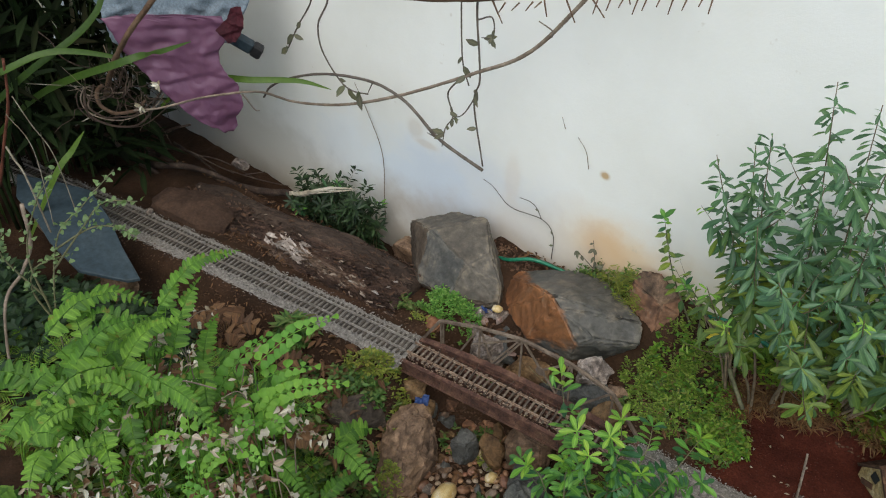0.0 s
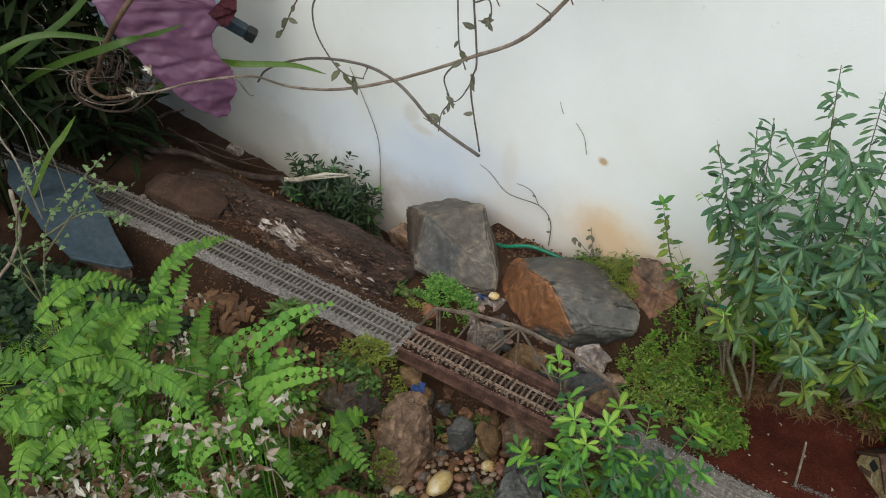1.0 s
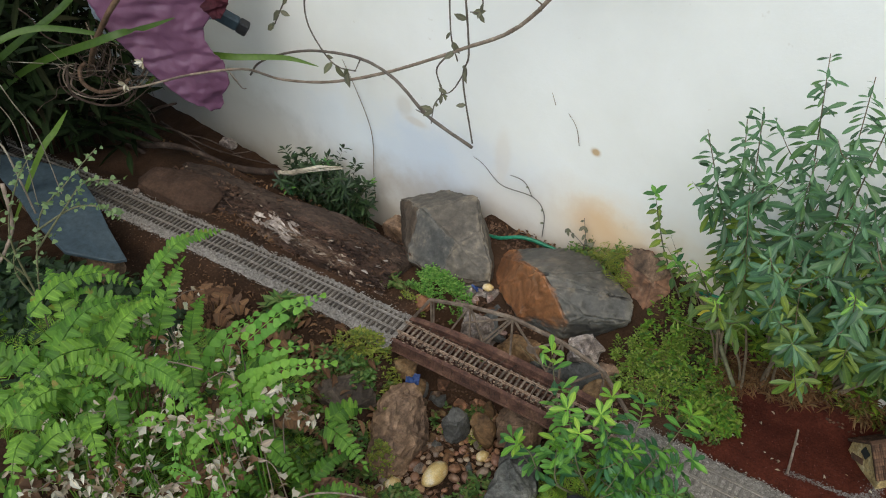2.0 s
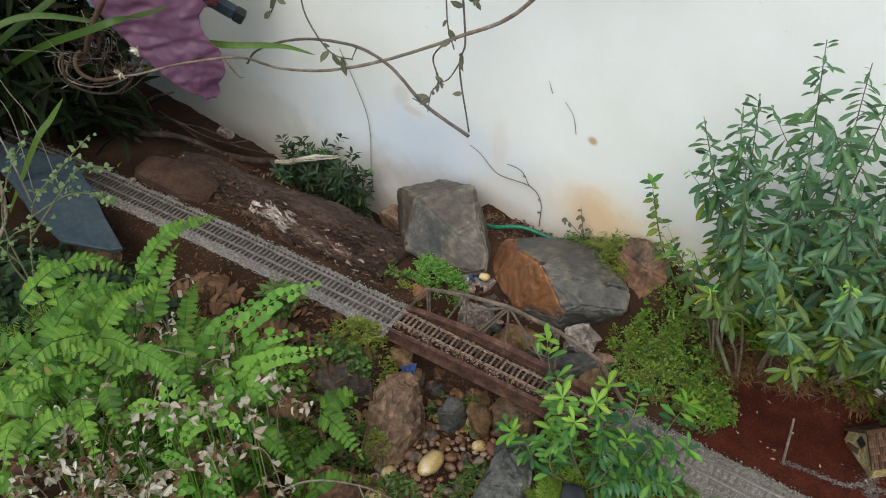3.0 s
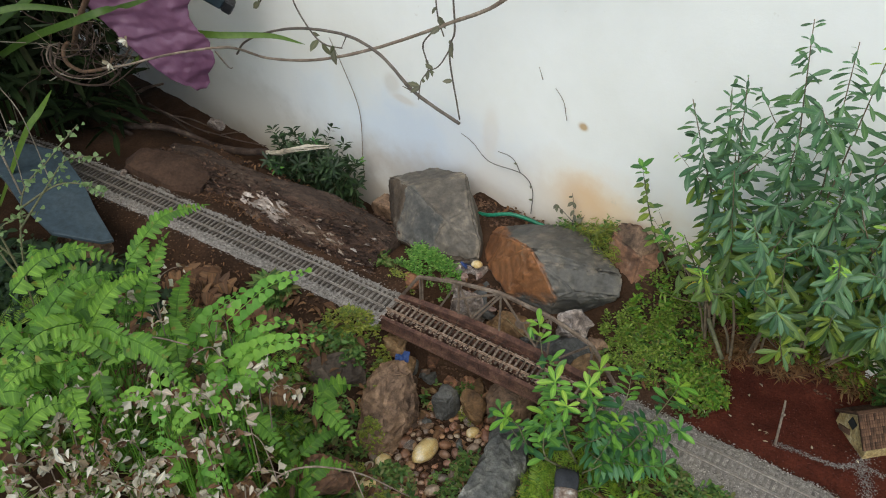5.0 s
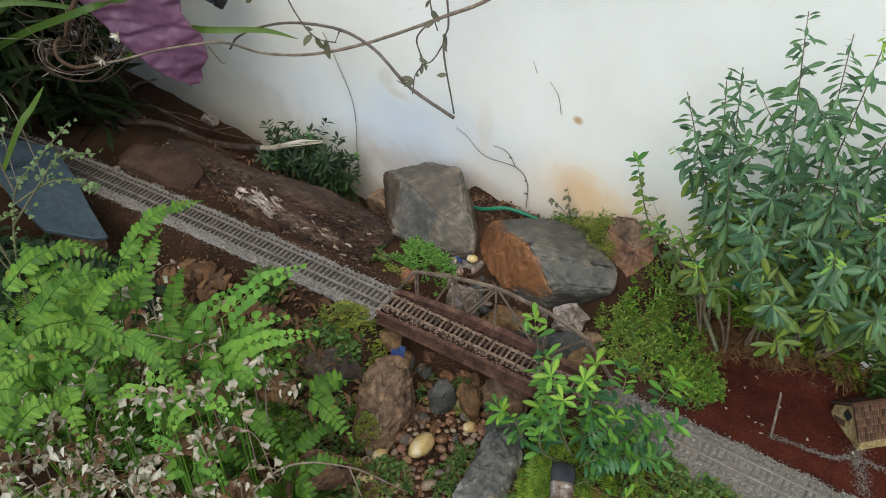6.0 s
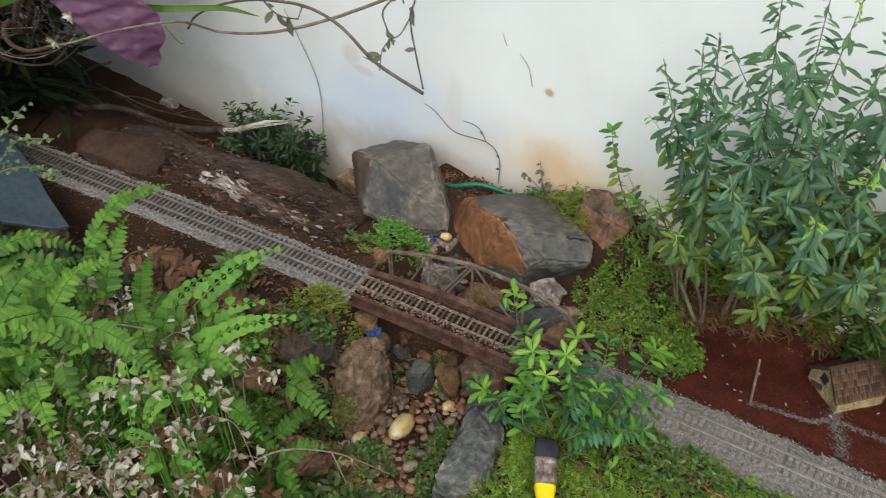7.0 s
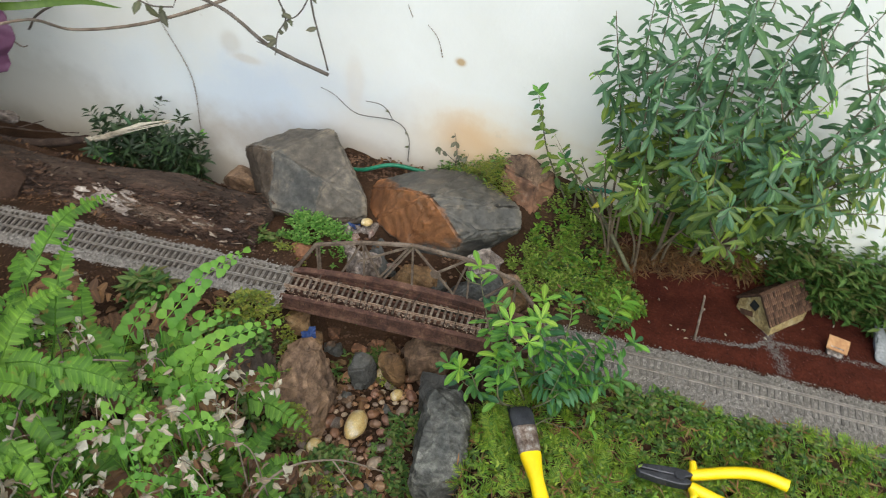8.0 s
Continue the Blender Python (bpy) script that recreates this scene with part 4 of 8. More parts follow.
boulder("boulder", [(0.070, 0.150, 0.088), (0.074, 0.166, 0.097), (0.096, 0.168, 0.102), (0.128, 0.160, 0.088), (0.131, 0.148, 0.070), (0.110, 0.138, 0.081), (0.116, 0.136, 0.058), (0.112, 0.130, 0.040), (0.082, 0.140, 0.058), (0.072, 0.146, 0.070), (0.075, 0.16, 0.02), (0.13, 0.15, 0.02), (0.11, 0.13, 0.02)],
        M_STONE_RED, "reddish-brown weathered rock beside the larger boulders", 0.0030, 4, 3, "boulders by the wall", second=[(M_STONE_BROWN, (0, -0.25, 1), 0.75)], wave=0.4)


def lump(name, place, size, material, label, seed=0, turn=0.0, rough=0.0035, group="stones round the gully", corners=16):
    """A rough block of about that size, standing in the soil."""
    r = random.Random(seed)
    c, s = math.cos(turn), math.sin(turn)
    pts = []
    for _ in range(corners):
        d = Vector((r.gauss(0, 1), r.gauss(0, 1), r.gauss(0, 1))).normalized()
        k = max(abs(d.x), abs(d.y), abs(d.z))
        d = d / (k ** 0.6)
        x, y, z = d.x * size[0] / 2, d.y * size[1] / 2, d.z * size[2] / 2
        pts.append((place[0] + c * x - s * y, place[1] + s * x + c * y, place[2] + z))
    return boulder(name, pts, material, label, rough, 4, seed, group, 32)


lump("rock", (0.076, 0.068, 0.016), (0.042, 0.026, 0.044), M_STONE_PALE, "small pale crumbling quartz rock beside the bridge", 11, 0.4, 0.006, corners=14)
lump("rock", (0.103, 0.068, 0.0), (0.022, 0.02, 0.03), M_STONE_BROWN, "crumbling brown stone beside the pale rock", 111, 0.9, 0.004)
lump("rock", (0.070, 0.046, -0.018), (0.085, 0.045, 0.066), M_STONE_DARK, "dark grey stone in the shade behind the bridge", 12, 0.2)
lump("rock", (-0.036, 0.078, -0.014), (0.046, 0.030, 0.056), M_STONE_DARK, "dark grey stone wedged under the slanting boulder", 112, 0.3)
lump("rock", (0.020, 0.068, -0.026), (0.060, 0.036, 0.050), M_STONE_DARK, "dark wet stone in the gap behind the truss", 113, 1.2)
lump("rock", (0.108, 0.036, -0.008), (0.045, 0.03, 0.045), M_STONE_OCHRE, "ochre stone wedged under the end of the bridge", 13, 0.7)
lump("rock", (0.0, 0.062, -0.035), (0.06, 0.04, 0.06), M_STONE_OCHRE, "ochre stone in the gully behind the truss", 14, 0.1)
lump("rock", (-0.055, 0.068, -0.03), (0.05, 0.04, 0.06), M_STONE_PALE, "pale pinkish stone in the gully behind the truss", 15, 0.3)
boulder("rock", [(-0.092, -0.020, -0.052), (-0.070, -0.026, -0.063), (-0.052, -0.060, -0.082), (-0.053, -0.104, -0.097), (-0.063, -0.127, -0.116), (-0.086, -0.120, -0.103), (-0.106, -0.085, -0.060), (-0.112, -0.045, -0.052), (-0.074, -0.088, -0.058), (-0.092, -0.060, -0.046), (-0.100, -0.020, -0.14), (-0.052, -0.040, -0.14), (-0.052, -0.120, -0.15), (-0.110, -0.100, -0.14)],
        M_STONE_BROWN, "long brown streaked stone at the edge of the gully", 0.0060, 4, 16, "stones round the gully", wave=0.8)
lump("rock", (-0.140, -0.086, -0.052), (0.072, 0.052, 0.056), M_STONE_FOOT, "dark stone half hidden under creeping plants", 17, 0.3)
lump("rock", (-0.035, -0.020, -0.095), (0.035, 0.03, 0.045), M_STONE_DARK, "dark grey stone under the bridge", 19, 1.0)
lump("rock", (-0.004, -0.012, -0.095), (0.035, 0.03, 0.05), M_STONE_OCHRE, "mossy ochre stone under the bridge", 20, 0.2)
lump("rock", (0.035, 0.012, -0.085), (0.06, 0.05, 0.06), M_STONE_BROWN, "brown stone in the shade under the bridge", 21, 0.5)
lump("rock", (0.076, -0.100, -0.080), (0.056, 0.120, 0.085), M_LICHEN, "long dark grey rock with pale lichen beside the pebbles", 22, 0.12, 0.004, corners=60)
# dark block set where only shade lies beneath the deck
lump("rock", (0.055, -0.030, -0.095), (0.05, 0.05, 0.05), M_STONE_DARK, "dark block added for the shade under the bridge end", 23, 0.4)
lump("rock", (-0.112, -0.012, -0.045), (0.035, 0.03, 0.04), M_STONE_OCHRE, "orange stone under the bridge abutment", 24, 0.2)
lump("rock", (-0.088, -0.020, -0.068), (0.025, 0.02, 0.03), M_STONE_OCHRE, "ochre stone beside a blue scrap", 25, 0.6)
lump("rock", (-0.128, 0.050, -0.005), (0.03, 0.025, 0.02), M_ROOT, "reddish lump of earth beside the ballast", 26, 0.3)
lump("rock", (-0.066, -0.194, -0.052), (0.062, 0.046, 0.048), M_STONE_RED, "reddish earth-stained stone below the ferns", 27, 0.5)
lump("rock", (-0.065, -0.185, -0.075), (0.03, 0.03, 0.03), M_STONE_BROWN, "brown stone below the ferns", 28, 0.1)
lump("rock", (-0.062, 0.103, 0.0), (0.022, 0.02, 0.02), M_STONE_PALE, "pale stone between the boulders", 29, 0.1)
lump("rock", (-0.080, 0.098, -0.005), (0.025, 0.02, 0.02), M_STONE_PALE, "pale pink stone between the boulders", 30, 0.7)
lump("rock", (-0.25, 0.17, -0.04), (0.07, 0.05, 0.07), M_STONE_BROWN, "dull brown stone at the foot of the wall", 31, 0.2)
lump("rock", (0.508, 0.094, 0.016), (0.075, 0.06, 0.06), M_GREYBLOCK, "grey concrete lump beside the model village", 32, 0.2)


for k, (x, y, z, q) in enumerate(((-0.088, 0.090, 0.004, 0.020), (-0.075, 0.088, -0.002, 0.016), (-0.060, 0.092, 0.004, 0.013), (-0.080, 0.076, -0.010, 0.022), (-0.062, 0.075, -0.016, 0.020), (-0.045, 0.080, -0.012, 0.016), (-0.052, 0.062, -0.028, 0.022), (-0.030, 0.072, -0.02, 0.018), (-0.095, 0.080, -0.008, 0.014))):
    lump("rock", (x, y, z), (q, q * 0.75, q * 0.8), (M_STONE_PALE, M_STONE_PINK, M_STONE_PINK)[k % 3], "broken pinkish stone between the boulders and the truss", 130 + k, k * 0.8, 0.002, corners=11)


def small_stones():
    """Fist-sized stones of the miniature gully, and a few along the bank."""
    r = random.Random(71)
    for k in range(60):
        if k < 34:
            x, y = r.uniform(-0.10, 0.09), r.choice((r.uniform(-0.19, -0.12), r.uniform(-0.05, 0.075)))
        elif k < 50:
            x, y = r.uniform(-0.095, -0.01), r.uniform(-0.055, 0.03)
        else:
            x, y = r.uniform(-0.24, -0.11), r.uniform(-0.12, -0.045)
        q = r.uniform(0.010, 0.024)
        lump("rock", (x, y, ground_z(x, y) + q * 0.15), (q, q * r.uniform(0.6, 0.9), q * r.uniform(0.5, 0.9)), r.choice((M_STONE_BROWN, M_STONE_OCHRE, M_STONE_DARK, M_STONE_RED, M_STONE_BROWN)), "small rough stone on the side of the gully", 700 + k, r.uniform(0, 3), 0.0018)


small_stones()


def pebble_mesh(k):
    r = random.Random(50 + k)
    bm = bmesh.new()
    bmesh.ops.create_icosphere(bm, subdivisions=3, radius=1)
    s = (1, r.uniform(0.62, 0.9), r.uniform(0.45, 0.65))
    for v in bm.verts:
        p = v.co.copy()
        v.co = Vector((p.x * s[0], p.y * s[1], p.z * s[2])) * (1 + 0.12 * fbm(p.x + 3 * k, p.y, p.z, 1.1, 2))
    me = bpy.data.meshes.new("pebble")
    bm.to_mesh(me)
    bm.free()
    me.polygons.foreach_set("use_smooth", [True] * len(me.polygons))
    return me


def build_pebbles():
    r = random.Random(9)
    kinds = []
    for k in range(6):
        me = pebble_mesh(k)
        me.materials.append(M_PEBBLE)
        kinds.append(me)
    spots = []
    for _ in range(1800):
        x, y = r.uniform(-0.075, 0.06), r.uniform(-0.185, 0.03)
        size = r.choice((0.0035, 0.004, 0.005, 0.006, 0.0075, 0.0095))
        lane = -0.01 + 0.15 * (y + 0.08)
        if abs(x - lane) > 0.05 or any((x - a) ** 2 + (y - b) ** 2 < (0.72 * (size + c)) ** 2 for a, b, c in spots) or (x + 0.0184) ** 2 + (y + 0.0845) ** 2 < (size + 0.013) ** 2:
            continue
        spots.append((x, y, size))
    for x, y, size in spots[:230]:
        ob = part("pebble", kinds[r.randrange(6)], None, None)
        ob.matrix_basis = pose(x, y, ground_z(x, y) + size * 0.3, r.uniform(-20, 20), r.uniform(-20, 20), r.uniform(0, 360)) @ Matrix.Diagonal((size, size, size, 1))
        tagged(ob, "small brown river pebble on the gully floor", "pebble", "pebbles in the gully")
    for x, y, size, turn, label in ((-0.0184, -0.0845, 0.0205, 88, "large glossy yellow-white river pebble"), (-0.045, -0.152, 0.011, 20, "wet yellow pebble beside the gully"), (-0.052, -0.118, 0.010, 70, "pale ochre pebble beside the gully"), (-0.0665, 0.0985, 0.0068, 30, "round tan pebble between the boulders"), (0.010, -0.030, 0.0085, 60, "flat ochre pebble under the bridge"), (-0.010, -0.004, 0.012, 40, "mossy ochre pebble under the bridge")):
        me = pebble_mesh(0 if size > 0.015 else 3)
        me.materials.append(M_PEBBLE_YELLOW)
        ob = part("pebble", me, None, None)
        ob.matrix_basis = pose(x, y, (0.012 if y > 0.05 else ground_z(x, y)) + size * 0.42, 0, 8, turn) @ Matrix.Diagonal((size, size * (0.70 if size > 0.015 else 1), size, 1))
        tagged(ob, label, "pebble", "pebbles in the gully")
    me = pebble_mesh(4)
    me.materials.append(M_STONE_PALE)
    for x, y, size, z in ((-0.041, -0.083, 0.008, 0.002), (0.0, -0.02, 0.008, 0.006)):
        ob = part("pebble", me, None, None)
        ob.matrix_basis = pose(x, y, max(ground_z(x, y), -0.2) + z, 10, 15, 30) @ Matrix.Diagonal((size, size, size, 1))
        tagged(ob, "flat cream-coloured pebble on the gully floor", "pebble", "pebbles in the gully")


build_pebbles()


def scrap(place, size, turn, label):
    """A crumpled piece of thin blue plastic."""
    bm = bmesh.new()
    bmesh.ops.create_grid(bm, x_segments=8, y_segments=8, size=0.5)
    for v in bm.verts:
        v.co.z = 0.35 * fbm(v.co.x + place[0] * 9, v.co.y, 2, 2.2)
    bmesh.ops.solidify(bm, geom=bm.faces[:], thickness=0.05)
    ob = part("plastic_scrap", bm, M_BLUE, None)
    ob.matrix_basis = pose(*place, 25, 10, turn) @ Matrix.Diagonal((*size, 1))
    tagged(ob, label, "litter")


scrap((-0.0935, -0.020, -0.052), (0.016, 0.012, 0.012), 30, "crumpled blue plastic scrap under the bridge abutment")
scrap((-0.082, 0.101, 0.006), (0.013, 0.011, 0.010), 70, "crumpled blue plastic scrap between the boulders")

# ---- dead wood by the wall ----
def flake(rnd, length, wide):
    """A thin curled scrap of bark with a ragged outline."""
    n = 11
    top = []
    for k in range(n):
        a = 2 * math.pi * k / n
        q = rnd.uniform(0.35, 1.15)
        x, y = 0.5 * length * q * math.cos(a), 0.5 * wide * q * math.sin(a)
        top.append((x, y, 0.10 * wide + 3.5 * (y * y) / max(wide, 1e-4) * rnd.uniform(0.5, 1) * 0.4))
    verts = top + [(x, y, z - 0.0008) for x, y, z in top]
    faces = [tuple(range(n)), tuple(range(2 * n - 1, n - 1, -1))] + [(k, k + n, (k + 1) % n + n, (k + 1) % n) for k in range(n)]
    return np.array(verts), faces


def build_log():
    """A fallen rotten trunk, half sunk in the soil, with flaking bark."""
    line = spline([(-0.60, 0.092, -0.050), (-0.50, 0.090, -0.038), (-0.36, 0.085, -0.027), (-0.26, 0.083, -0.021), (-0.178, 0.080, -0.022)], 40)
    n, k = len(line), 90
    verts = []
    for i, c in enumerate(line):
        r = 0.0405 + 0.002 * math.sin(i * 0.08)
        if i > n - 14:
            r *= 1 - 0.02 * (i - n + 14)
        for j in range(k):
            a = 2 * math.pi * j / k
            ca, sa = math.cos(a), math.sin(a)
            bark = fbm(c[0] * 0.22, ca * 0.04, sa * 0.04, 60, 5)
            crack = 1 - abs(fbm(c[0] * 0.25 + 3, ca * 0.04, sa * 0.04, 70, 3))
            plate = round(2.5 * fbm(c[0], ca * 0.05, sa * 0.05, 34, 2)) / 2.5
            front = ease(0.2, -0.5, ca) if sa > -0.3 else 0
            ridge = 0.085 * bark + (0.02 + 0.09 * front) * plate * 0.6 - 0.10 * front * max(0, crack - 0.82) / 0.18 + 0.05 * fbm(c[0], ca * 0.3, sa * 0.3, 5)
            q = r * (1 + ridge)
            verts.append((c[0], c[1] + 1.18 * q * ca, c[2] + q * sa))
    faces = [(i * k + j, i * k + (j + 1) % k, (i + 1) * k + (j + 1) % k, (i + 1) * k + j) for i in range(n - 1) for j in range(k)]
    faces += [tuple(range(k))[::-1], tuple((n - 1) * k + j for j in range(k))]
    s = Soup()
    s.add(verts, faces)
    log = thing("log", (-0.4, 0.085, -0.05), "rotten brown log half sunk beside the rails, its bark flaking", "log")
    me = s.mesh("trunk")
    me.materials.append(M_BARK)
    me.materials.append(M_LOGTOP)
    for q in me.polygons:
        i, j = divmod(q.vertices[0], k)
        edge = 98 + 16 * fbm(line[i][0], 0, 4, 22)
        q.material_index = int(360 * j / k < edge)
    part("trunk", me, None, log)
    r = random.Random(3)
    # the pale flakes lie in one patch, the dark ones all along the front
    for material, count, cx, sx, lo, hi, label in ((M_FLAKE, 44, -0.368, 0.014, 112, 136, "whitish peeling bark flake"), (M_FLAKE, 10, -0.338, 0.010, 128, 150, "whitish peeling bark flake"), (M_BARK, 230, -0.32, 0.10, 92, 168, ""), (M_FLAKE, 9, -0.225, 0.025, 100, 150, "pale bark flake"), (M_BRANCH, 50, -0.28, 0.08, 90, 165, ""), (M_TWIG, 40, -0.30, 0.09, 118, 168, "pale fibrous strand")):
        for _ in range(count):
            x = min(-0.18, max(-0.62, cx + r.gauss(0, sx)))
            a = radians(r.uniform(lo, hi))
            c = line[int(np.argmin(abs(line[:, 0] - x)))]
            nrm = unit((0, math.cos(a) / 1.18, math.sin(a)))
            p = np.array((x, c[1] + 0.0405 * 1.18 * math.cos(a), c[2] + 0.0405 * math.sin(a))) + nrm * r.uniform(0.0, 0.0018)
            f = Soup()
            big = 1.7 if material is M_FLAKE and cx < -0.3 else 1
            v, fc = flake(r, big * r.uniform(0.007, 0.018), big * r.uniform(0.0014, 0.0042))
            ax = axes((1, r.gauss(0, 0.25), r.gauss(0, 0.25)), nrm + np.array((r.gauss(0, 0.2), r.gauss(0, 0.2), 0)))
            f.add(p + v @ ax, fc)
            part("bark_flake", f.mesh("bark_flake", False), material, log, label)


build_log()


def log_debris():
    """Crumbled bark and rotten wood over the front of the log."""
    r = random.Random(4)
    line = spline([(-0.60, 0.092, -0.050), (-0.50, 0.090, -0.038), (-0.36, 0.085, -0.027), (-0.26, 0.083, -0.021), (-0.178, 0.080, -0.022)], 40)
    for material, count, label in ((M_BARK, 650, "dark crumbled bark on the log"), (M_CLOD, 260, "brown scraps of rotten wood on the log"), (M_TWIG, 24, "pale scraps of rotten wood on the log")):
        soup = Soup()
        for _ in range(count):
            c = line[r.randrange(len(line))]
            a = radians(r.uniform(88, 172) if r.random() < 0.85 else r.uniform(40, 100))
            nrm = unit((0, math.cos(a) / 1.18, math.sin(a)))
            p = np.array((c[0] + r.uniform(-0.004, 0.004), c[1] + 0.0405 * 1.18 * math.cos(a), c[2] + 0.0405 * math.sin(a))) + nrm * r.uniform(0.0, 0.002)
            v, fc = flake(r, r.uniform(0.003, 0.012), r.uniform(0.0012, 0.005))
            soup.add(p + v @ axes((1, r.gauss(0, 0.5), r.gauss(0, 0.5)), nrm + np.array((r.gauss(0, 0.35), r.gauss(0, 0.35), 0))), fc)
        tagged(part("bark_debris", soup.mesh("bark_debris", False), material, None), label, "bark debris", kind="stuff")


log_debris()


def branch_thing(name, lines, material, label, category="branch", sides=7):
    """A branch or twig: each line is (points, thick end, thin end), a part of its own."""
    owner = thing(name, tuple(lines[0][0][0]), label, category)
    for i, (pts, r0, r1) in enumerate(lines):
        s = Soup()
        tube(s, spline(pts, 7), r0, r1, sides, 0.12)
        part("stem" if i == 0 else "side_twig", s.mesh("stem"), material, owner)
    return owner


b = branch_thing("fallen_branch", [([(-0.844, 0.10, -0.033), (-0.712, 0.13, -0.017), (-0.618, 0.145, -0.029), (-0.519, 0.155, -0.019), (-0.451, 0.155, 0.003)], 0.0085, 0.0050), ([(-0.712, 0.13, -0.017), (-0.70, 0.125, 0.02), (-0.665, 0.13, 0.05), (-0.63, 0.14, 0.065)], 0.004, 0.0016)], M_BRANCH, "long fallen branch with a bare white broken end")
s = Soup()
tube(s, spline([(-0.455, 0.155, 0.002), (-0.431, 0.152, 0.010), (-0.408, 0.150, 0.022)], 6), 0.0026, 0.0038, 7, 0.35)
tube(s, spline([(-0.408, 0.150, 0.022), (-0.364, 0.147, 0.048), (-0.324, 0.146, 0.063)], 6), 0.0038, 0.0006, 7, 0.35)
part("bare_end", s.mesh("bare_end"), M_WOOD_PALE, b, "bare white splintered wood")
for k in range(2):
    s = Soup()
    q = np.array((0.0, 0.0014 * (k - 2), 0.0012 * ((k * 2) % 5 - 2)))
    tube(s, spline([np.array((-0.455, 0.155, 0.002)) + q, np.array((-0.386, 0.149, 0.035)) + q, np.array((-0.324, 0.146, 0.064)) + q + (0.010 * (k % 3), 0, 0.002 * k)], 6), 0.0015, 0.0004, 5, 0.3)
    part("splinter", s.mesh("splinter"), M_WOOD_PALE, b, "pale splinter")
branch_thing("root", [([(-0.75, 0.19, -0.03), (-0.67, 0.17, -0.02), (-0.60, 0.165, -0.035), (-0.54, 0.175, -0.045)], 0.0025, 0.0010), ([(-0.68, 0.172, -0.02), (-0.64, 0.19, -0.025), (-0.58, 0.20, -0.04)], 0.0016, 0.0007), ([(-0.72, 0.12, 0.0), (-0.66, 0.14, 0.012), (-0.62, 0.16, -0.01), (-0.60, 0.18, -0.03)], 0.0018, 0.0008)], M_BRANCH, "thin dark roots over the shaded soil by the wall", "root")
branch_thing("root", [([(-0.70, 0.10, -0.01), (-0.62, 0.125, 0.0), (-0.53, 0.155, -0.025)], 0.006, 0.003), ([(-0.74, 0.06, 0.06), (-0.70, 0.08, 0.01), (-0.66, 0.10, -0.02)], 0.005, 0.003)], M_BRANCH, "brown roots creeping along the foot of the wall", "root")
branch_thing("twig", [([(-0.62, 0.18, -0.03), (-0.55, 0.19, -0.03), (-0.50, 0.20, -0.028)], 0.0012, 0.0007), ([(-0.58, 0.185, -0.028), (-0.55, 0.20, -0.02)], 0.0010, 0.0006)], M_BRANCH, "thin dry twigs on the soil by the wall", "twig")
lump("rock", (-0.608, 0.203, -0.028), (0.028, 0.022, 0.022), M_STONE_PALE, "whitish clod of lime by the wall", 41, 0.3)
lump("rock", (-0.585, 0.010, 0.0), (0.012, 0.010, 0.010), M_STONE_PALE, "pale pebble beside the rails", 43, 0.3)

lump("earth_lump", (-0.545, 0.052, -0.016), (0.150, 0.075, 0.060), M_EARTHLUMP, "smooth lump of packed brown earth beside the rails", 42, 0.05, 0.003, "", 30)

# ---- twigs and vines in front of the wall ----
branch_thing("dry_vine", [
    ([(-0.540, -0.005, 0.179), (-0.485, -0.012, 0.201), (-0.454, -0.003, 0.213), (-0.480, 0.053, 0.190), (-0.459, 0.085, 0.189), (-0.448, 0.102, 0.187), (-0.456, 0.137, 0.169), (-0.46, 0.193, 0.131), (-0.366, 0.181, 0.160), (-0.263, 0.167, 0.208), (-0.143, 0.152, 0.277), (-0.072, 0.142, 0.324), (-0.01, 0.135, 0.40)], 0.0012, 0.0022),
    ([(-0.56, 0.188, 0.116), (-0.535, 0.185, 0.10), (-0.52, 0.18, 0.105)], 0.0012, 0.0006),
    ([(-0.05, 0.140, 0.345), (-0.04, 0.12, 0.36), (-0.045, 0.10, 0.375)], 0.0010, 0.0005)],
    M_TWIG, "long thin grey vine stem hanging before the wall", "vine")
branch_thing("bent_twig", [
    ([(-0.525, 0.196, 0.118), (-0.506, 0.197, 0.141), (-0.452, 0.190, 0.172), (-0.382, 0.181, 0.199), (-0.300, 0.170, 0.215), (-0.244, 0.163, 0.207), (-0.192, 0.156, 0.178), (-0.125, 0.147, 0.163)], 0.0015, 0.0021),
    ([(-0.300, 0.170, 0.215), (-0.305, 0.165, 0.200)], 0.0010, 0.0005),
    ([(-0.192, 0.156, 0.178), (-0.205, 0.150, 0.185)], 0.0010, 0.0005)], M_TWIG_DARK, "dark bent twig hooked over a vine before the wall", "twig")


def leafy_vine(name, lines, leaves, label, seed, length=0.014):
    owner = branch_thing(name, lines, M_TWIG_DARK, label, "vine", 5)
    r = random.Random(seed)
    shape = shape_mesh("leaf", OVAL, M_VINE_LEAF)
    for pts, r0, r1 in lines:
        line = spline(pts, 7)
        for _ in range(leaves):
            p = line[r.randrange(len(line) // 3, len(line))]
            ob = part("leaf", shape, None, owner)
            ob.matrix_basis = turned(p, (r.uniform(-1, 1), r.uniform(-0.8, 0.2), r.uniform(-1, 0.4)), (r.uniform(-0.5, 0.5), -1, r.uniform(0, 0.6)), length * r.uniform(0.5, 1.1))
            ob.matrix_parent_inverse = owner.matrix_basis.inverted()
    return owner


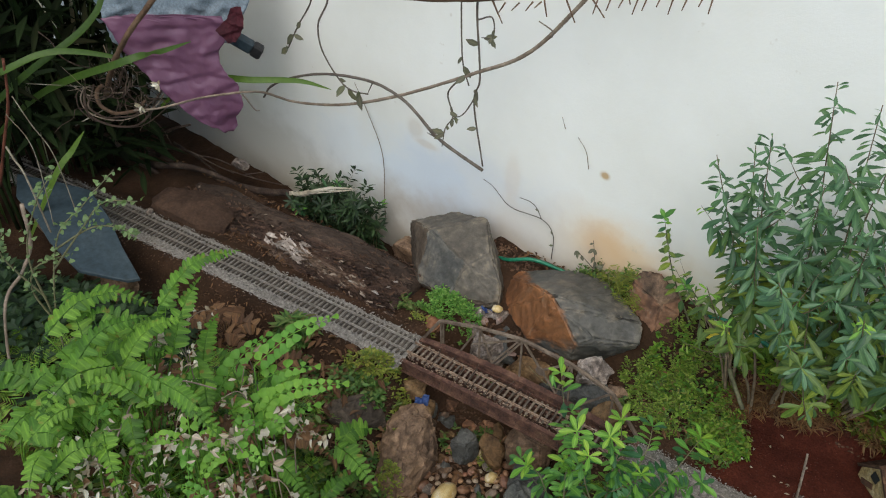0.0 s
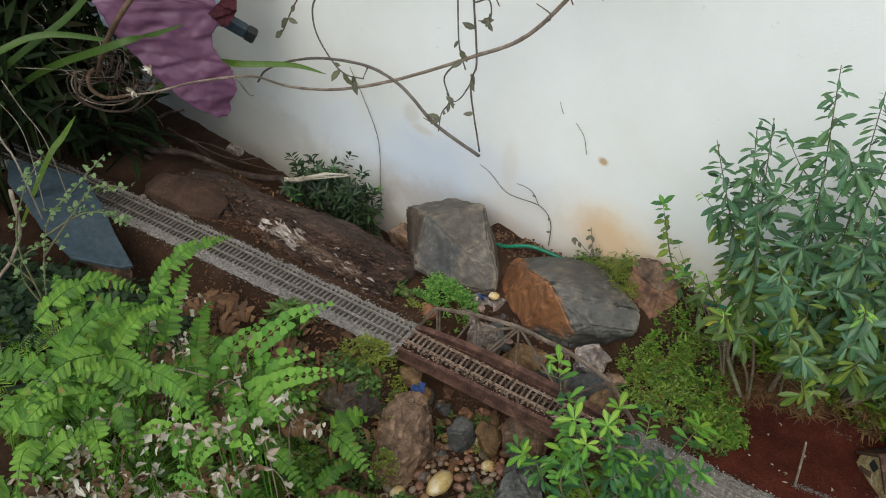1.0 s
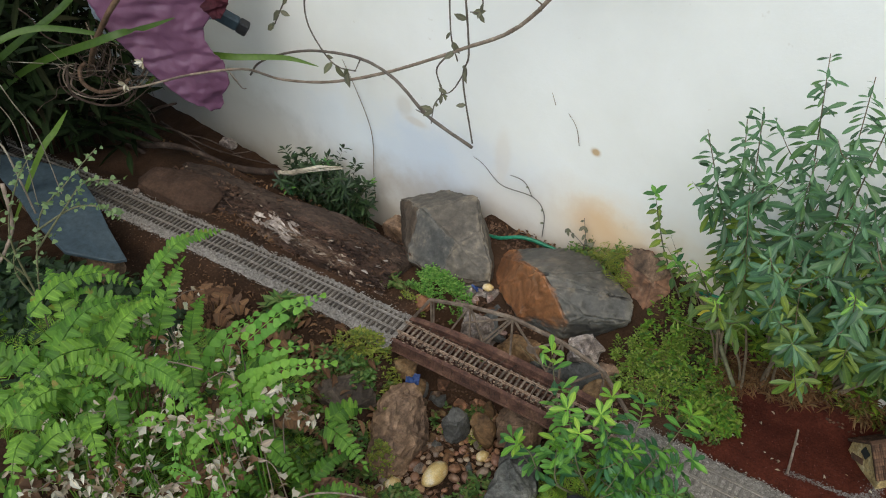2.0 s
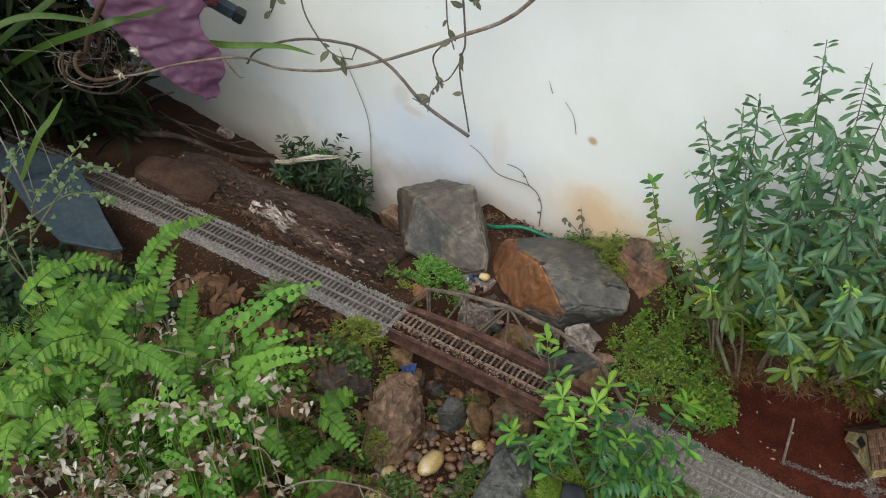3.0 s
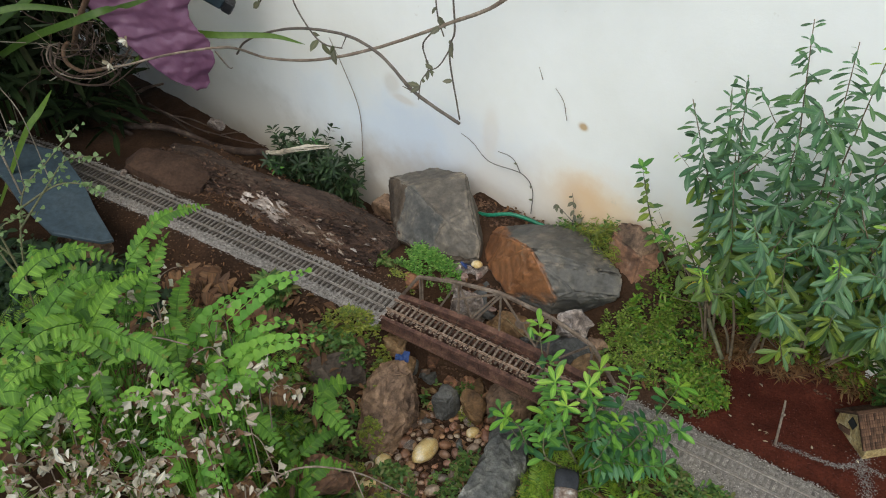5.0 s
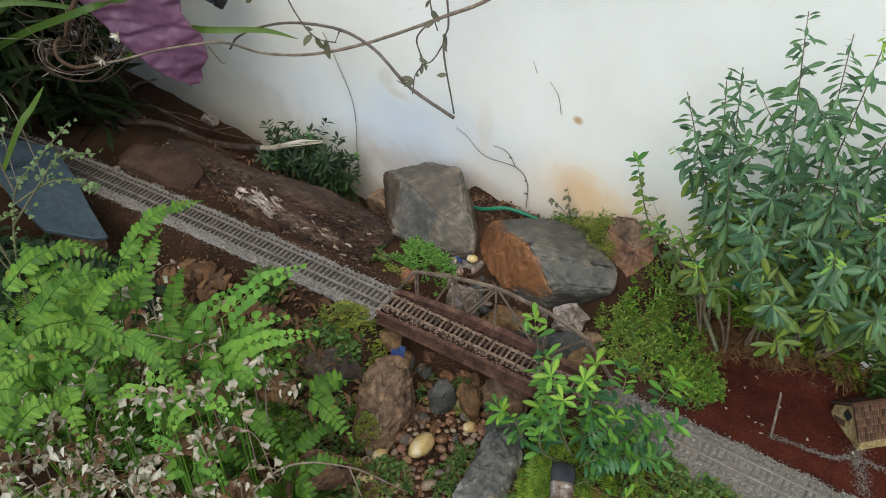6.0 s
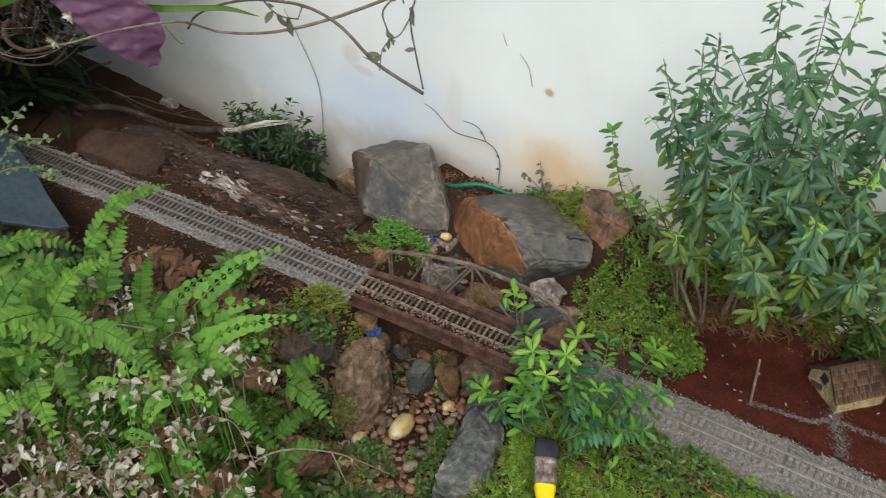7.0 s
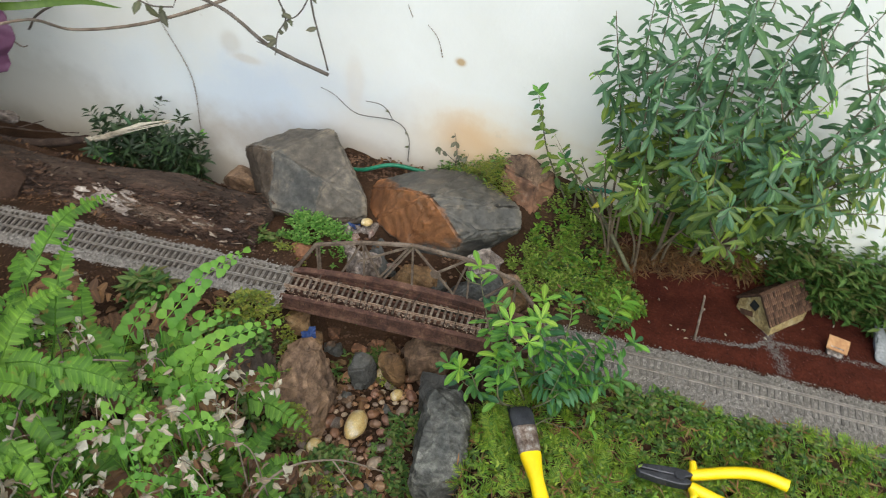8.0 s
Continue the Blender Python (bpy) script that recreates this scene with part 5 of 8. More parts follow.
leafy_vine("hanging_vine", [
    ([(-0.142, 0.151, 0.372), (-0.142, 0.151, 0.340), (-0.137, 0.150, 0.300), (-0.136, 0.151, 0.269), (-0.142, 0.151, 0.241), (-0.126, 0.149, 0.167)], 0.0013, 0.0010),
    ([(-0.164, 0.154, 0.375), (-0.163, 0.154, 0.33), (-0.160, 0.154, 0.285), (-0.150, 0.152, 0.26)], 0.0010, 0.0008),
    ([(-0.165, 0.154, 0.262), (-0.180, 0.156, 0.240), (-0.172, 0.155, 0.215), (-0.183, 0.156, 0.195), (-0.188, 0.157, 0.169)], 0.0011, 0.0007),
    ([(-0.138, 0.151, 0.255), (-0.155, 0.152, 0.225), (-0.172, 0.155, 0.212)], 0.0010, 0.0006),
    ([(-0.140, 0.151, 0.338), (-0.122, 0.148, 0.345), (-0.120, 0.148, 0.325), (-0.135, 0.15, 0.32)], 0.0010, 0.0006)],
    5, "withered thin vine with small grey leaves hanging down", 5)
leafy_vine("hanging_vine", [
    ([(-0.374, 0.182, 0.34), (-0.374, 0.182, 0.299), (-0.395, 0.184, 0.262), (-0.392, 0.184, 0.228), (-0.364, 0.180, 0.198), (-0.340, 0.176, 0.190), (-0.31, 0.172, 0.195)], 0.0014, 0.0009),
    ([(-0.404, 0.186, 0.33), (-0.405, 0.186, 0.291), (-0.435, 0.19, 0.25), (-0.461, 0.193, 0.211)], 0.0013, 0.0009)],
    5, "withered vine with drooping grey-green leaves before the wall", 6, 0.022)
branch_thing("bare_branch", [
    ([(-0.40, 0.17, 0.322), (-0.314, 0.165, 0.328), (-0.208, 0.150, 0.346), (-0.104, 0.136, 0.375), (-0.02, 0.126, 0.41), (0.08, 0.11, 0.46)], 0.0030, 0.0042),
    ([(-0.12, 0.138, 0.372), (-0.10, 0.13, 0.350)], 0.0012, 0.0006),
    ([(-0.06, 0.131, 0.394), (-0.05, 0.125, 0.37)], 0.0012, 0.0006),
    ([(-0.04, 0.129, 0.40), (-0.02, 0.123, 0.372)], 0.0012, 0.0006),
    ([(-0.02, 0.126, 0.41), (0.01, 0.118, 0.385)], 0.0012, 0.0006),
    ([(0.02, 0.12, 0.43), (0.035, 0.11, 0.405)], 0.0012, 0.0006),
    ([(0.04, 0.116, 0.44), (0.055, 0.108, 0.415)], 0.0012, 0.0006),
    ([(0.003, 0.118, 0.406), (0.001, 0.112, 0.388)], 0.0009, 0.0005), ([(0.015, 0.118, 0.409), (0.013, 0.112, 0.394)], 0.0009, 0.0005), ([(0.027, 0.118, 0.411), (0.024, 0.112, 0.399)], 0.0009, 0.0005), ([(0.039, 0.118, 0.413), (0.037, 0.112, 0.396)], 0.0009, 0.0005), ([(0.047, 0.118, 0.415), (0.045, 0.112, 0.401)], 0.0009, 0.0005), ([(0.059, 0.118, 0.418), (0.057, 0.112, 0.407)], 0.0009, 0.0005), ([(0.069, 0.118, 0.420), (0.068, 0.112, 0.403)], 0.0009, 0.0005), ([(0.081, 0.118, 0.422), (0.079, 0.112, 0.409)], 0.0009, 0.0005), ([(0.094, 0.118, 0.425), (0.092, 0.112, 0.415)], 0.0009, 0.0005), ([(0.101, 0.118, 0.427), (0.101, 0.112, 0.411)], 0.0009, 0.0005), ([(-0.062, 0.118, 0.384), (-0.066, 0.112, 0.376)], 0.0009, 0.0005), ([(-0.053, 0.118, 0.386), (-0.057, 0.112, 0.381)], 0.0009, 0.0005), ([(-0.091, 0.118, 0.377), (-0.096, 0.112, 0.366)], 0.0009, 0.0005), ([(-0.076, 0.118, 0.380), (-0.081, 0.112, 0.373)], 0.0009, 0.0005)], M_TWIG_BROWN, "bare thorny brown branch overhead", "branch")


def on_wall(x, z):
    return (x, wall_y(x) - 0.0035, z)


leafy_vine("wall_vine", [
    ([on_wall(-0.157, 0.109), on_wall(-0.14, 0.104), on_wall(-0.112, 0.087), on_wall(-0.065, 0.091), on_wall(-0.047, 0.075), on_wall(-0.046, 0.040)], 0.0003, 0.0006),
    ([on_wall(-0.100, 0.107), on_wall(-0.085, 0.108), on_wall(-0.075, 0.104), on_wall(-0.066, 0.091)], 0.0004, 0.0005)],
    2, "thin dry tendril clinging to the wall", 9, 0.006)
branch_thing("wall_vine", [([on_wall(-0.385, 0.165), on_wall(-0.363, 0.13), on_wall(-0.336, 0.071), on_wall(-0.336, -0.004), on_wall(-0.335, -0.04)], 0.0004, 0.0007)], M_TWIG, "thin grey tendril running up the wall", "vine", 5)
branch_thing("wall_vine", [([on_wall(-0.030, 0.218), on_wall(-0.018, 0.205), on_wall(-0.012, 0.185)], 0.0003, 0.0005), ([on_wall(-0.053, 0.235), on_wall(-0.047, 0.222)], 0.0003, 0.0005)], M_TWIG, "short grey dry tendrils stuck to the wall", "vine", 5)


# ---- shrubs ----
def shrub(name, label, stems, leaf_shape, leaf_material, young_material, leaf_len, gap, seed, stem_material, top_spire=0.0, singles=260, aspect=1.0, bare=0.3, sides=0, thick=0.0022, whorl=0, lift=0.1, fresh_part=0.35, droop=0.25, keep=None, low=None):
    """A shrub: each stem runs through its points, forks, and carries leaves all round; the first leaves are parts, the rest one mesh."""
    r = random.Random(seed)
    owner = thing(name, stems[0][0], label, "shrub")
    old, young = shape_mesh("leaf", leaf_shape, leaf_material), shape_mesh("young_leaf", leaf_shape, young_material)
    rest, fresh_rest, low_rest, count = Soup(), Soup(), Soup(), [0]

    def leaf(p, d, up, size, fresh):
        if keep and not keep(p + d * size):
            return
        if count[0] < singles and r.random() < 0.6:
            ob = part("leaf", young if fresh else old, None, owner)
            ob.matrix_basis = turned(p, d, up, size, size * aspect)
            ob.matrix_parent_inverse = owner.matrix_basis.inverted()
            count[0] += 1
        else:
            lay(fresh_rest if fresh else low_rest if low and p[2] < low[1] + r.uniform(-0.05, 0.03) else rest, leaf_shape, p, d, up, size, size * aspect)

    runs = [(spline(pts, 10), thick, bare, 1.0) for pts in stems]
    for line, t, _, _ in list(runs):
        for k in range(sides):
            i = int(len(line) * r.uniform(0.35, 0.85))
            axis = unit(line[min(i + 1, len(line) - 1)] - line[i - 1])
            a = axes(axis)
            turn = r.uniform(0, 6.283)
            d = unit(a[1] * math.cos(turn) + a[2] * math.sin(turn) + axis * 0.9 + np.array((0, -0.15, 0.25)))
            q = r.uniform(0.035, 0.075) * min(1.0, leaf_len / 0.025)
            runs.append((spline([line[i], line[i] + d * q * 0.5, line[i] + d * q + np.array((0, 0, 0.012))], 6), t * 0.45, 0.15, 0.85))
    for line, t, naked, scale in runs:
        s = Soup()
        tube(s, line, t, t * 0.18, 6, 0.1)
        part("stem", s.mesh("stem"), stem_material, owner)
        seg = np.linalg.norm(np.diff(line, axis=0), axis=1)
        total, turn = seg.sum(), r.uniform(0, 6.3)
        at = naked * total
        cum = np.concatenate([[0], np.cumsum(seg)])
        bright = r.random() < fresh_part
        while at < total:
            i = max(0, min(len(seg) - 1, int(np.searchsorted(cum, at)) - 1))
            p = line[i] + (line[i + 1] - line[i]) * ((at - cum[i]) / seg[i])
            axis = unit(line[i + 1] - line[i])
            f = at / total
            for side in range(2 if r.random() < 0.6 else 1):
                turn += 2.4 + r.uniform(-0.4, 0.4) + side
                a = axes(axis)
                out = a[1] * math.cos(turn) + a[2] * math.sin(turn)
                rise = lift + 0.4 * f ** 3 + r.uniform(-0.3, 0.2)
                d = unit(out + axis * rise + np.array((0, 0, -droop * r.uniform(0.3, 1.6))))
                fresh = bright and f > 0.90
                size = scale * leaf_len * r.uniform(0.6, 1.15) * (1 - top_spire * max(0, f - 0.72) / 0.28) * (0.75 if fresh else 1)
                up = unit(axis * 0.7 + np.array((0.2 + r.uniform(-0.5, 0.5), -0.3 + r.uniform(-0.5, 0.5), 0.8)))
                leaf(p, d, up, size, fresh)
            at += gap * r.uniform(0.7, 1.3) * (1 - 0.35 * top_spire * (f > 0.75))
        axis = unit(line[-1] - line[-3])
        a = axes(axis)
        for k in range(whorl):
            turn = k * 6.283 / max(1, whorl) + r.uniform(-0.3, 0.3)
            d = unit(a[1] * math.cos(turn) + a[2] * math.sin(turn) + axis * r.uniform(0.2, 0.8))
            leaf(line[-1], d, unit(axis + np.array((0.2, -0.3, 0.5))), scale * leaf_len * r.uniform(0.7, 1.1), bright)
    for soup, material, title in ((rest, leaf_material, "foliage"), (fresh_rest, young_material, "young_foliage"), (low_rest, low[0] if low else None, "lower_foliage")):
        if soup.n:
            tagged(part(title, soup.mesh(title), material, owner), kind="stuff")
    return owner


def bush_stems():
    """Stems fan out from the foot of the wall towards the rails."""
    tips = [(0.219, 0.03, 0.417), (0.250, 0.03, 0.409), (0.153, 0.03, 0.337), (0.179, 0.03, 0.354), (0.300, 0.04, 0.400), (0.335, 0.03, 0.370), (0.380, 0.04, 0.360), (0.415, 0.05, 0.310),
            (0.233, -0.055, 0.305), (0.290, -0.050, 0.296), (0.265, -0.065, 0.250), (0.200, -0.020, 0.225), (0.330, -0.045, 0.255), (0.372, -0.02, 0.235), (0.170, 0.040, 0.205), (0.150, 0.075, 0.170),
            (0.235, 0.010, 0.350), (0.200, 0.010, 0.300), (0.275, -0.01, 0.340), (0.315, -0.01, 0.320), (0.355, 0.00, 0.300), (0.400, 0.02, 0.270), (0.445, 0.06, 0.270), (0.250, -0.03, 0.235), (0.300, -0.02, 0.225), (0.350, 0.01, 0.225), (0.41, 0.05, 0.23), (0.19, 0.02, 0.37), (0.27, 0.04, 0.43), (0.32, 0.05, 0.41)]
    feet = [(0.200, 0.128), (0.228, 0.122), (0.252, 0.128), (0.288, 0.138), (0.240, 0.150), (0.310, 0.142)]
    r = random.Random(12)
    out = []
    for tip in tips:
        fx, fy = min(feet, key=lambda q: abs(q[0] - tip[0] * 0.75 - 0.07) + 0.02 * r.random())
        foot = (fx + r.uniform(-0.006, 0.006), fy + r.uniform(-0.006, 0.006), ground_z(fx, fy) - 0.004)
        mid = tuple(foot[i] * 0.5 + tip[i] * 0.5 + (r.uniform(-0.012, 0.012), 0.012 + r.uniform(-0.01, 0.01), 0.012)[i] for i in range(3))
        low = tuple(foot[i] * 0.78 + tip[i] * 0.22 + (0, 0.006, 0.008)[i] for i in range(3))
        out.append([foot, low, mid, tip])
    return out


shrub("shrub", "tall shrub with narrow grey-green leaves at the foot of the wall", bush_stems(), SPATULA, M_LEAF_BUSH, M_LEAF_YOUNG, 0.0250, 0.0068, 21, M_SHRUBSTEM, 0.62, 290, 0.76, 0.34, 4, 0.0018, fresh_part=0.16, droop=0.45, low=(M_LEAF_LOW, 0.230), keep=lambda q: q[2] > (0.115 if q[0] < 0.27 else 0.085) + 0.3 * max(0, q[1] - 0.02) and (q[0] > 0.21 or q[2] > 0.15))
yellow = shape_mesh("leaf", LANCE, M_LEAF_YELLOW)
ob = new("yellow_leaf", yellow)
ob.matrix_basis = turned((0.196, 0.108, 0.112), (-0.7, -0.3, -0.35), (0.2, -0.5, 0.8), 0.030)
tagged(ob, "single yellow withering leaf on the shrub", "leaf")
shrub("sapling", "slender green seedling growing behind the brown rock", [[(0.150, 0.150, 0.05), (0.118, 0.140, 0.12), (0.105, 0.130, 0.17), (0.098, 0.125, 0.200)], [(0.155, 0.148, 0.05), (0.150, 0.14, 0.10), (0.135, 0.12, 0.135)]], OVAL, M_LEAF_LOW, M_LEAF_SHRUB, 0.013, 0.008, 22, M_STEM, 0.2, 80, thick=0.0012, whorl=4)
small = shrub("small_shrub", "low bright green shrub growing over the bridge end", [
    [(0.150, -0.056, -0.045), (0.115, -0.062, 0.02), (0.095, -0.056, 0.085), (0.085, -0.054, 0.128)],
    [(0.150, -0.058, -0.045), (0.110, -0.090, 0.0), (0.096, -0.100, 0.040), (0.086, -0.106, 0.052)],
    [(0.151, -0.056, -0.045), (0.135, -0.075, 0.02), (0.118, -0.072, 0.075), (0.105, -0.066, 0.100)],
    [(0.151, -0.056, -0.045), (0.150, -0.060, 0.02), (0.150, -0.050, 0.070), (0.145, -0.045, 0.095)],
    [(0.152, -0.055, -0.045), (0.165, -0.058, 0.02), (0.172, -0.040, 0.065), (0.170, -0.030, 0.088)],
    [(0.152, -0.055, -0.045), (0.180, -0.062, 0.01), (0.200, -0.045, 0.06), (0.212, -0.029, 0.100)],
    [(0.152, -0.056, -0.045), (0.160, -0.085, 0.0), (0.170, -0.090, 0.02), (0.182, -0.078, 0.03)],
    [(0.152, -0.058, -0.045), (0.158, -0.090, -0.025), (0.168, -0.088, -0.015), (0.178, -0.088, -0.005)],
    [(0.150, -0.057, -0.045), (0.125, -0.090, 0.0), (0.120, -0.095, 0.04), (0.118, -0.09, 0.06)],
    [(0.152, -0.055, -0.045), (0.175, -0.07, 0.0), (0.195, -0.06, 0.03), (0.215, -0.045, 0.045)]],
    SPATULA, M_LEAF_SHRUB, M_LEAF_YOUNG, 0.0180, 0.0050, 23, M_STEM, 0.0, 290, 1.02, 0.15, 1, 0.0013, 5, 0.3, 0.5, 0.12, keep=lambda q: (q[2] > 0.0 or q[1] > -0.055) and (q[0] > 0.096 or q[2] < 0.068 or np.linalg.norm(q - np.array((0.085, -0.053, 0.125))) < 0.019) and not (0.128 < q[0] < 0.172 and q[1] < -0.066 and q[2] < 0.03))


def spray(owner, pts, size, seed):
    """A leafy shoot with its leaves in two flat rows."""
    r = random.Random(seed)
    line = spline(pts, 10)
    s = Soup()
    tube(s, line, 0.0008, 0.0003, 5)
    part("stem", s.mesh("stem"), M_STEM, owner)
    leaf = shape_mesh("leaf", OVAL, M_LEAF_SPRAY)
    for i in range(3, len(line) - 1, 2):
        axis = unit(line[i + 1] - line[i - 1])
        a = axes(axis, (0.15, -0.35, 0.9))
        for side in (-1, 1):
            ob = part("leaf", leaf, None, owner)
            ob.matrix_basis = turned(line[i], a[1] * side + axis * 0.35 + np.array((0, 0, r.uniform(-0.25, 0.1))), a[2] + np.array((0, 0, 0.4)), size * r.uniform(0.8, 1.15), size * 0.72)
            ob.matrix_parent_inverse = owner.matrix_basis.inverted()


spray(small, [(0.150, -0.06, 0.01), (0.160, -0.070, 0.032), (0.174, -0.050, 0.036), (0.192, -0.022, 0.030)], 0.017, 5)
spray(small, [(0.150, -0.06, 0.0), (0.172, -0.074, 0.014), (0.192, -0.068, 0.018), (0.212, -0.050, 0.012)], 0.016, 6)
def wall_plant_stems():
    r = random.Random(5)
    out = []
    for k in range(26):
        x = -0.455 + 0.0056 * k + r.uniform(-0.006, 0.006)
        h = 0.05 + 0.030 * math.sin(math.pi * k / 25) + r.uniform(-0.012, 0.016) + (0.03 if k in (15, 21, 23) else 0)
        out.append([(x, 0.186, -0.075), (x + r.uniform(-0.008, 0.008), 0.176 + r.uniform(-0.008, 0.014), -0.075 + 0.55 * h), (x + r.uniform(-0.014, 0.016), 0.170 + r.uniform(-0.016, 0.024), -0.072 + h)])
    return out


shrub("wall_plant", "dark green leafy plant between the log and the wall", wall_plant_stems(), LANCE, M_WALLPLANT, M_LEAF_SHRUB, 0.0175, 0.0040, 24, M_STEM, 0.0, 160, 0.85, 0.05, 1, 0.001, whorl=3, lift=0.5, fresh_part=0.05)


# ---- ferns ----
def frond(soup, base, tip, arch, leaflet, fanned, rnd, pairs=None):
    """One fern frond: a curved rib with leaflets on both sides that shrink towards the tip."""
    base, tip = np.array(base), np.array(tip)
    mid = (base + tip) / 2 + np.array((0, 0, arch))
    line = spline([base, mid, tip], 14)
    tube(soup, line, 0.0006, 0.0003, 4)
    length = np.linalg.norm(tip - base)
    n = pairs or max(6, int(length / (leaflet * (0.50 if fanned else 0.42))))
    for i in range(1, n + 1):
        f = i / (n + 0.5)
        k = f * (len(line) - 1)
        j = min(len(line) - 2, int(k))
        p = line[j] + (line[j + 1] - line[j]) * (k - j)
        axis = unit(line[j + 1] - line[j])
        a = axes(axis, (0.35, -0.45, 0.82))
        for side in (-1, 1):
            if rnd.random() < (0.12 if fanned else 0.1):
                continue
            d = unit(a[1] * side + axis * (0.35 if not fanned else 0.15) + np.array((0, 0, rnd.uniform(-0.35, 0.15))))
            size = leaflet * (1.0 - 0.75 * f ** 2.2) * rnd.uniform(0.85, 1.1) * (0.6 + 0.4 * min(1, f * 6))
            up = unit(a[2] * 0.6 + np.array((0.35 + rnd.uniform(-0.3, 0.3), -0.45 + rnd.uniform(-0.3, 0.3), 0.8)))
            lay(soup, FAN if fanned else PINNA, p, d, up, size * (0.8 if fanned else 1.0), size * (0.8 if fanned else 1.3))
    lay(soup, FAN if fanned else PINNA, line[-1], line[-1] - line[-3], (0, 0, 1), leaflet * 0.5)


def fern(label, crown, fronds, material, leaflet, fanned, seed):
    rnd = random.Random(seed)
    owner = thing("fern", crown, label, "fern", "ferns beside the rails")
    for base, tip, *more in fronds:
        s = Soup()
        stalk = spline([crown, (np.array(crown) + np.array(base)) / 2 + np.array((0, 0, 0.02)), base], 6)
        tube(s, stalk, 0.0006, 0.0006, 4)
        frond(s, base, tip, more[0] if more else 0.01, leaflet * rnd.uniform(0.9, 1.12), fanned, rnd)
        part("frond", s.mesh("frond"), material, owner)
    return owner


fern("lush green fern with toothed leaflets", (-0.175, -0.300, 0.06), [
    ((-0.128, -0.313, 0.220), (-0.058, -0.307, 0.190), 0.012), ((-0.167, -0.269, 0.236), (-0.142, -0.205, 0.262), 0.016), ((-0.164, -0.290, 0.223), (-0.200, -0.312, 0.240), 0.014),
    ((-0.156, -0.276, 0.192), (-0.155, -0.238, 0.246), 0.010), ((-0.162, -0.324, 0.204), (-0.143, -0.265, 0.236), 0.016), ((-0.175, -0.351, 0.220), (-0.156, -0.290, 0.248), 0.016),
    ((-0.154, -0.323, 0.226), (-0.157, -0.382, 0.228), 0.012), ((-0.143, -0.263, 0.187), (-0.096, -0.295, 0.160), 0.010), ((-0.140, -0.316, 0.186), (-0.120, -0.276, 0.190), 0.01),
    ((-0.184, -0.324, 0.227), (-0.228, -0.304, 0.250), 0.012), ((-0.204, -0.341, 0.242), (-0.189, -0.287, 0.254), 0.01), ((-0.18, -0.28, 0.17), (-0.215, -0.235, 0.19), 0.012), ((-0.16, -0.25, 0.15), (-0.185, -0.205, 0.17), 0.012)],
     M_FERN, 0.0102, False, 31)
fern("bright green fern hanging over the bank", (-0.14, -0.380, 0.07), [
    ((-0.135, -0.353, 0.223), (-0.138, -0.402, 0.232), 0.010), ((-0.117, -0.364, 0.216), (-0.082, -0.384, 0.190), 0.010), ((-0.126, -0.398, 0.226), (-0.102, -0.430, 0.222), 0.010),
    ((-0.093, -0.313, 0.174), (-0.058, -0.325, 0.155), 0.010), ((-0.117, -0.404, 0.216), (-0.106, -0.372, 0.218), 0.008), ((-0.125, -0.320, 0.198), (-0.148, -0.350, 0.232), 0.012), ((-0.118, -0.342, 0.211), (-0.090, -0.360, 0.194), 0.008),
    ((-0.062, -0.266, 0.120), (-0.026, -0.272, 0.108), 0.006), ((-0.10, -0.29, 0.13), (-0.06, -0.28, 0.125), 0.01)],
     M_FERN, 0.0094, False, 32)
fern("pale green maidenhair fern with fan-shaped leaflets", (-0.100, -0.250, 0.03), [
    ((-0.088, -0.263, 0.168), (-0.032, -0.214, 0.184), 0.006), ((-0.077, -0.275, 0.153), (-0.046, -0.234, 0.168), 0.006), ((-0.104, -0.238, 0.182), (-0.064, -0.185, 0.216), 0.008),
    ((-0.101, -0.238, 0.165), (-0.064, -0.211, 0.182), 0.006), ((-0.132, -0.258, 0.151), (-0.124, -0.205, 0.178), 0.008)],
     M_FAN, 0.0130, True, 33)
fern("spreading green fern with blunt overlapping leaflets", (-0.150, -0.330, 0.07), [
    ((-0.186, -0.328, 0.215), (-0.191, -0.262, 0.209), 0.014), ((-0.180, -0.324, 0.215), (-0.149, -0.284, 0.209), 0.010), ((-0.143, -0.312, 0.205), (-0.061, -0.313, 0.199), 0.012),
    ((-0.166, -0.362, 0.220), (-0.135, -0.342, 0.214), 0.008), ((-0.194, -0.368, 0.215), (-0.189, -0.342, 0.209), 0.010), ((-0.162, -0.391, 0.210), (-0.133, -0.379, 0.204), 0.008), ((-0.131, -0.365, 0.205), (-0.093, -0.377, 0.199), 0.010),
    ((-0.143, -0.404, 0.210), (-0.105, -0.405, 0.204), 0.010), ((-0.124, -0.272, 0.185), (-0.091, -0.298, 0.179), 0.008), ((-0.277, -0.266, 0.190), (-0.232, -0.238, 0.184), 0.010), ((-0.189, -0.256, 0.190), (-0.235, -0.204, 0.184), 0.010),
    ((-0.155, -0.316, 0.215), (-0.114, -0.312, 0.209), 0.008), ((-0.156, -0.379, 0.215), (-0.189, -0.366, 0.209), 0.010), ((-0.118, -0.347, 0.195), (-0.090, -0.350, 0.189), 0.006), ((-0.066, -0.302, 0.185), (-0.068, -0.326, 0.179), 0.006), ((-0.081, -0.338, 0.190), (-0.065, -0.315, 0.184), 0.006)],
     M_FERN, 0.0096, False, 40)
fern("small green fern on the edge of the gully", (-0.085, -0.175, 0.0), [((-0.080, -0.180, 0.040), (-0.024, -0.193, 0.034), 0.008), ((-0.085, -0.175, 0.035), (-0.07, -0.13, 0.02), 0.01)], M_FERN, 0.013, False, 34)
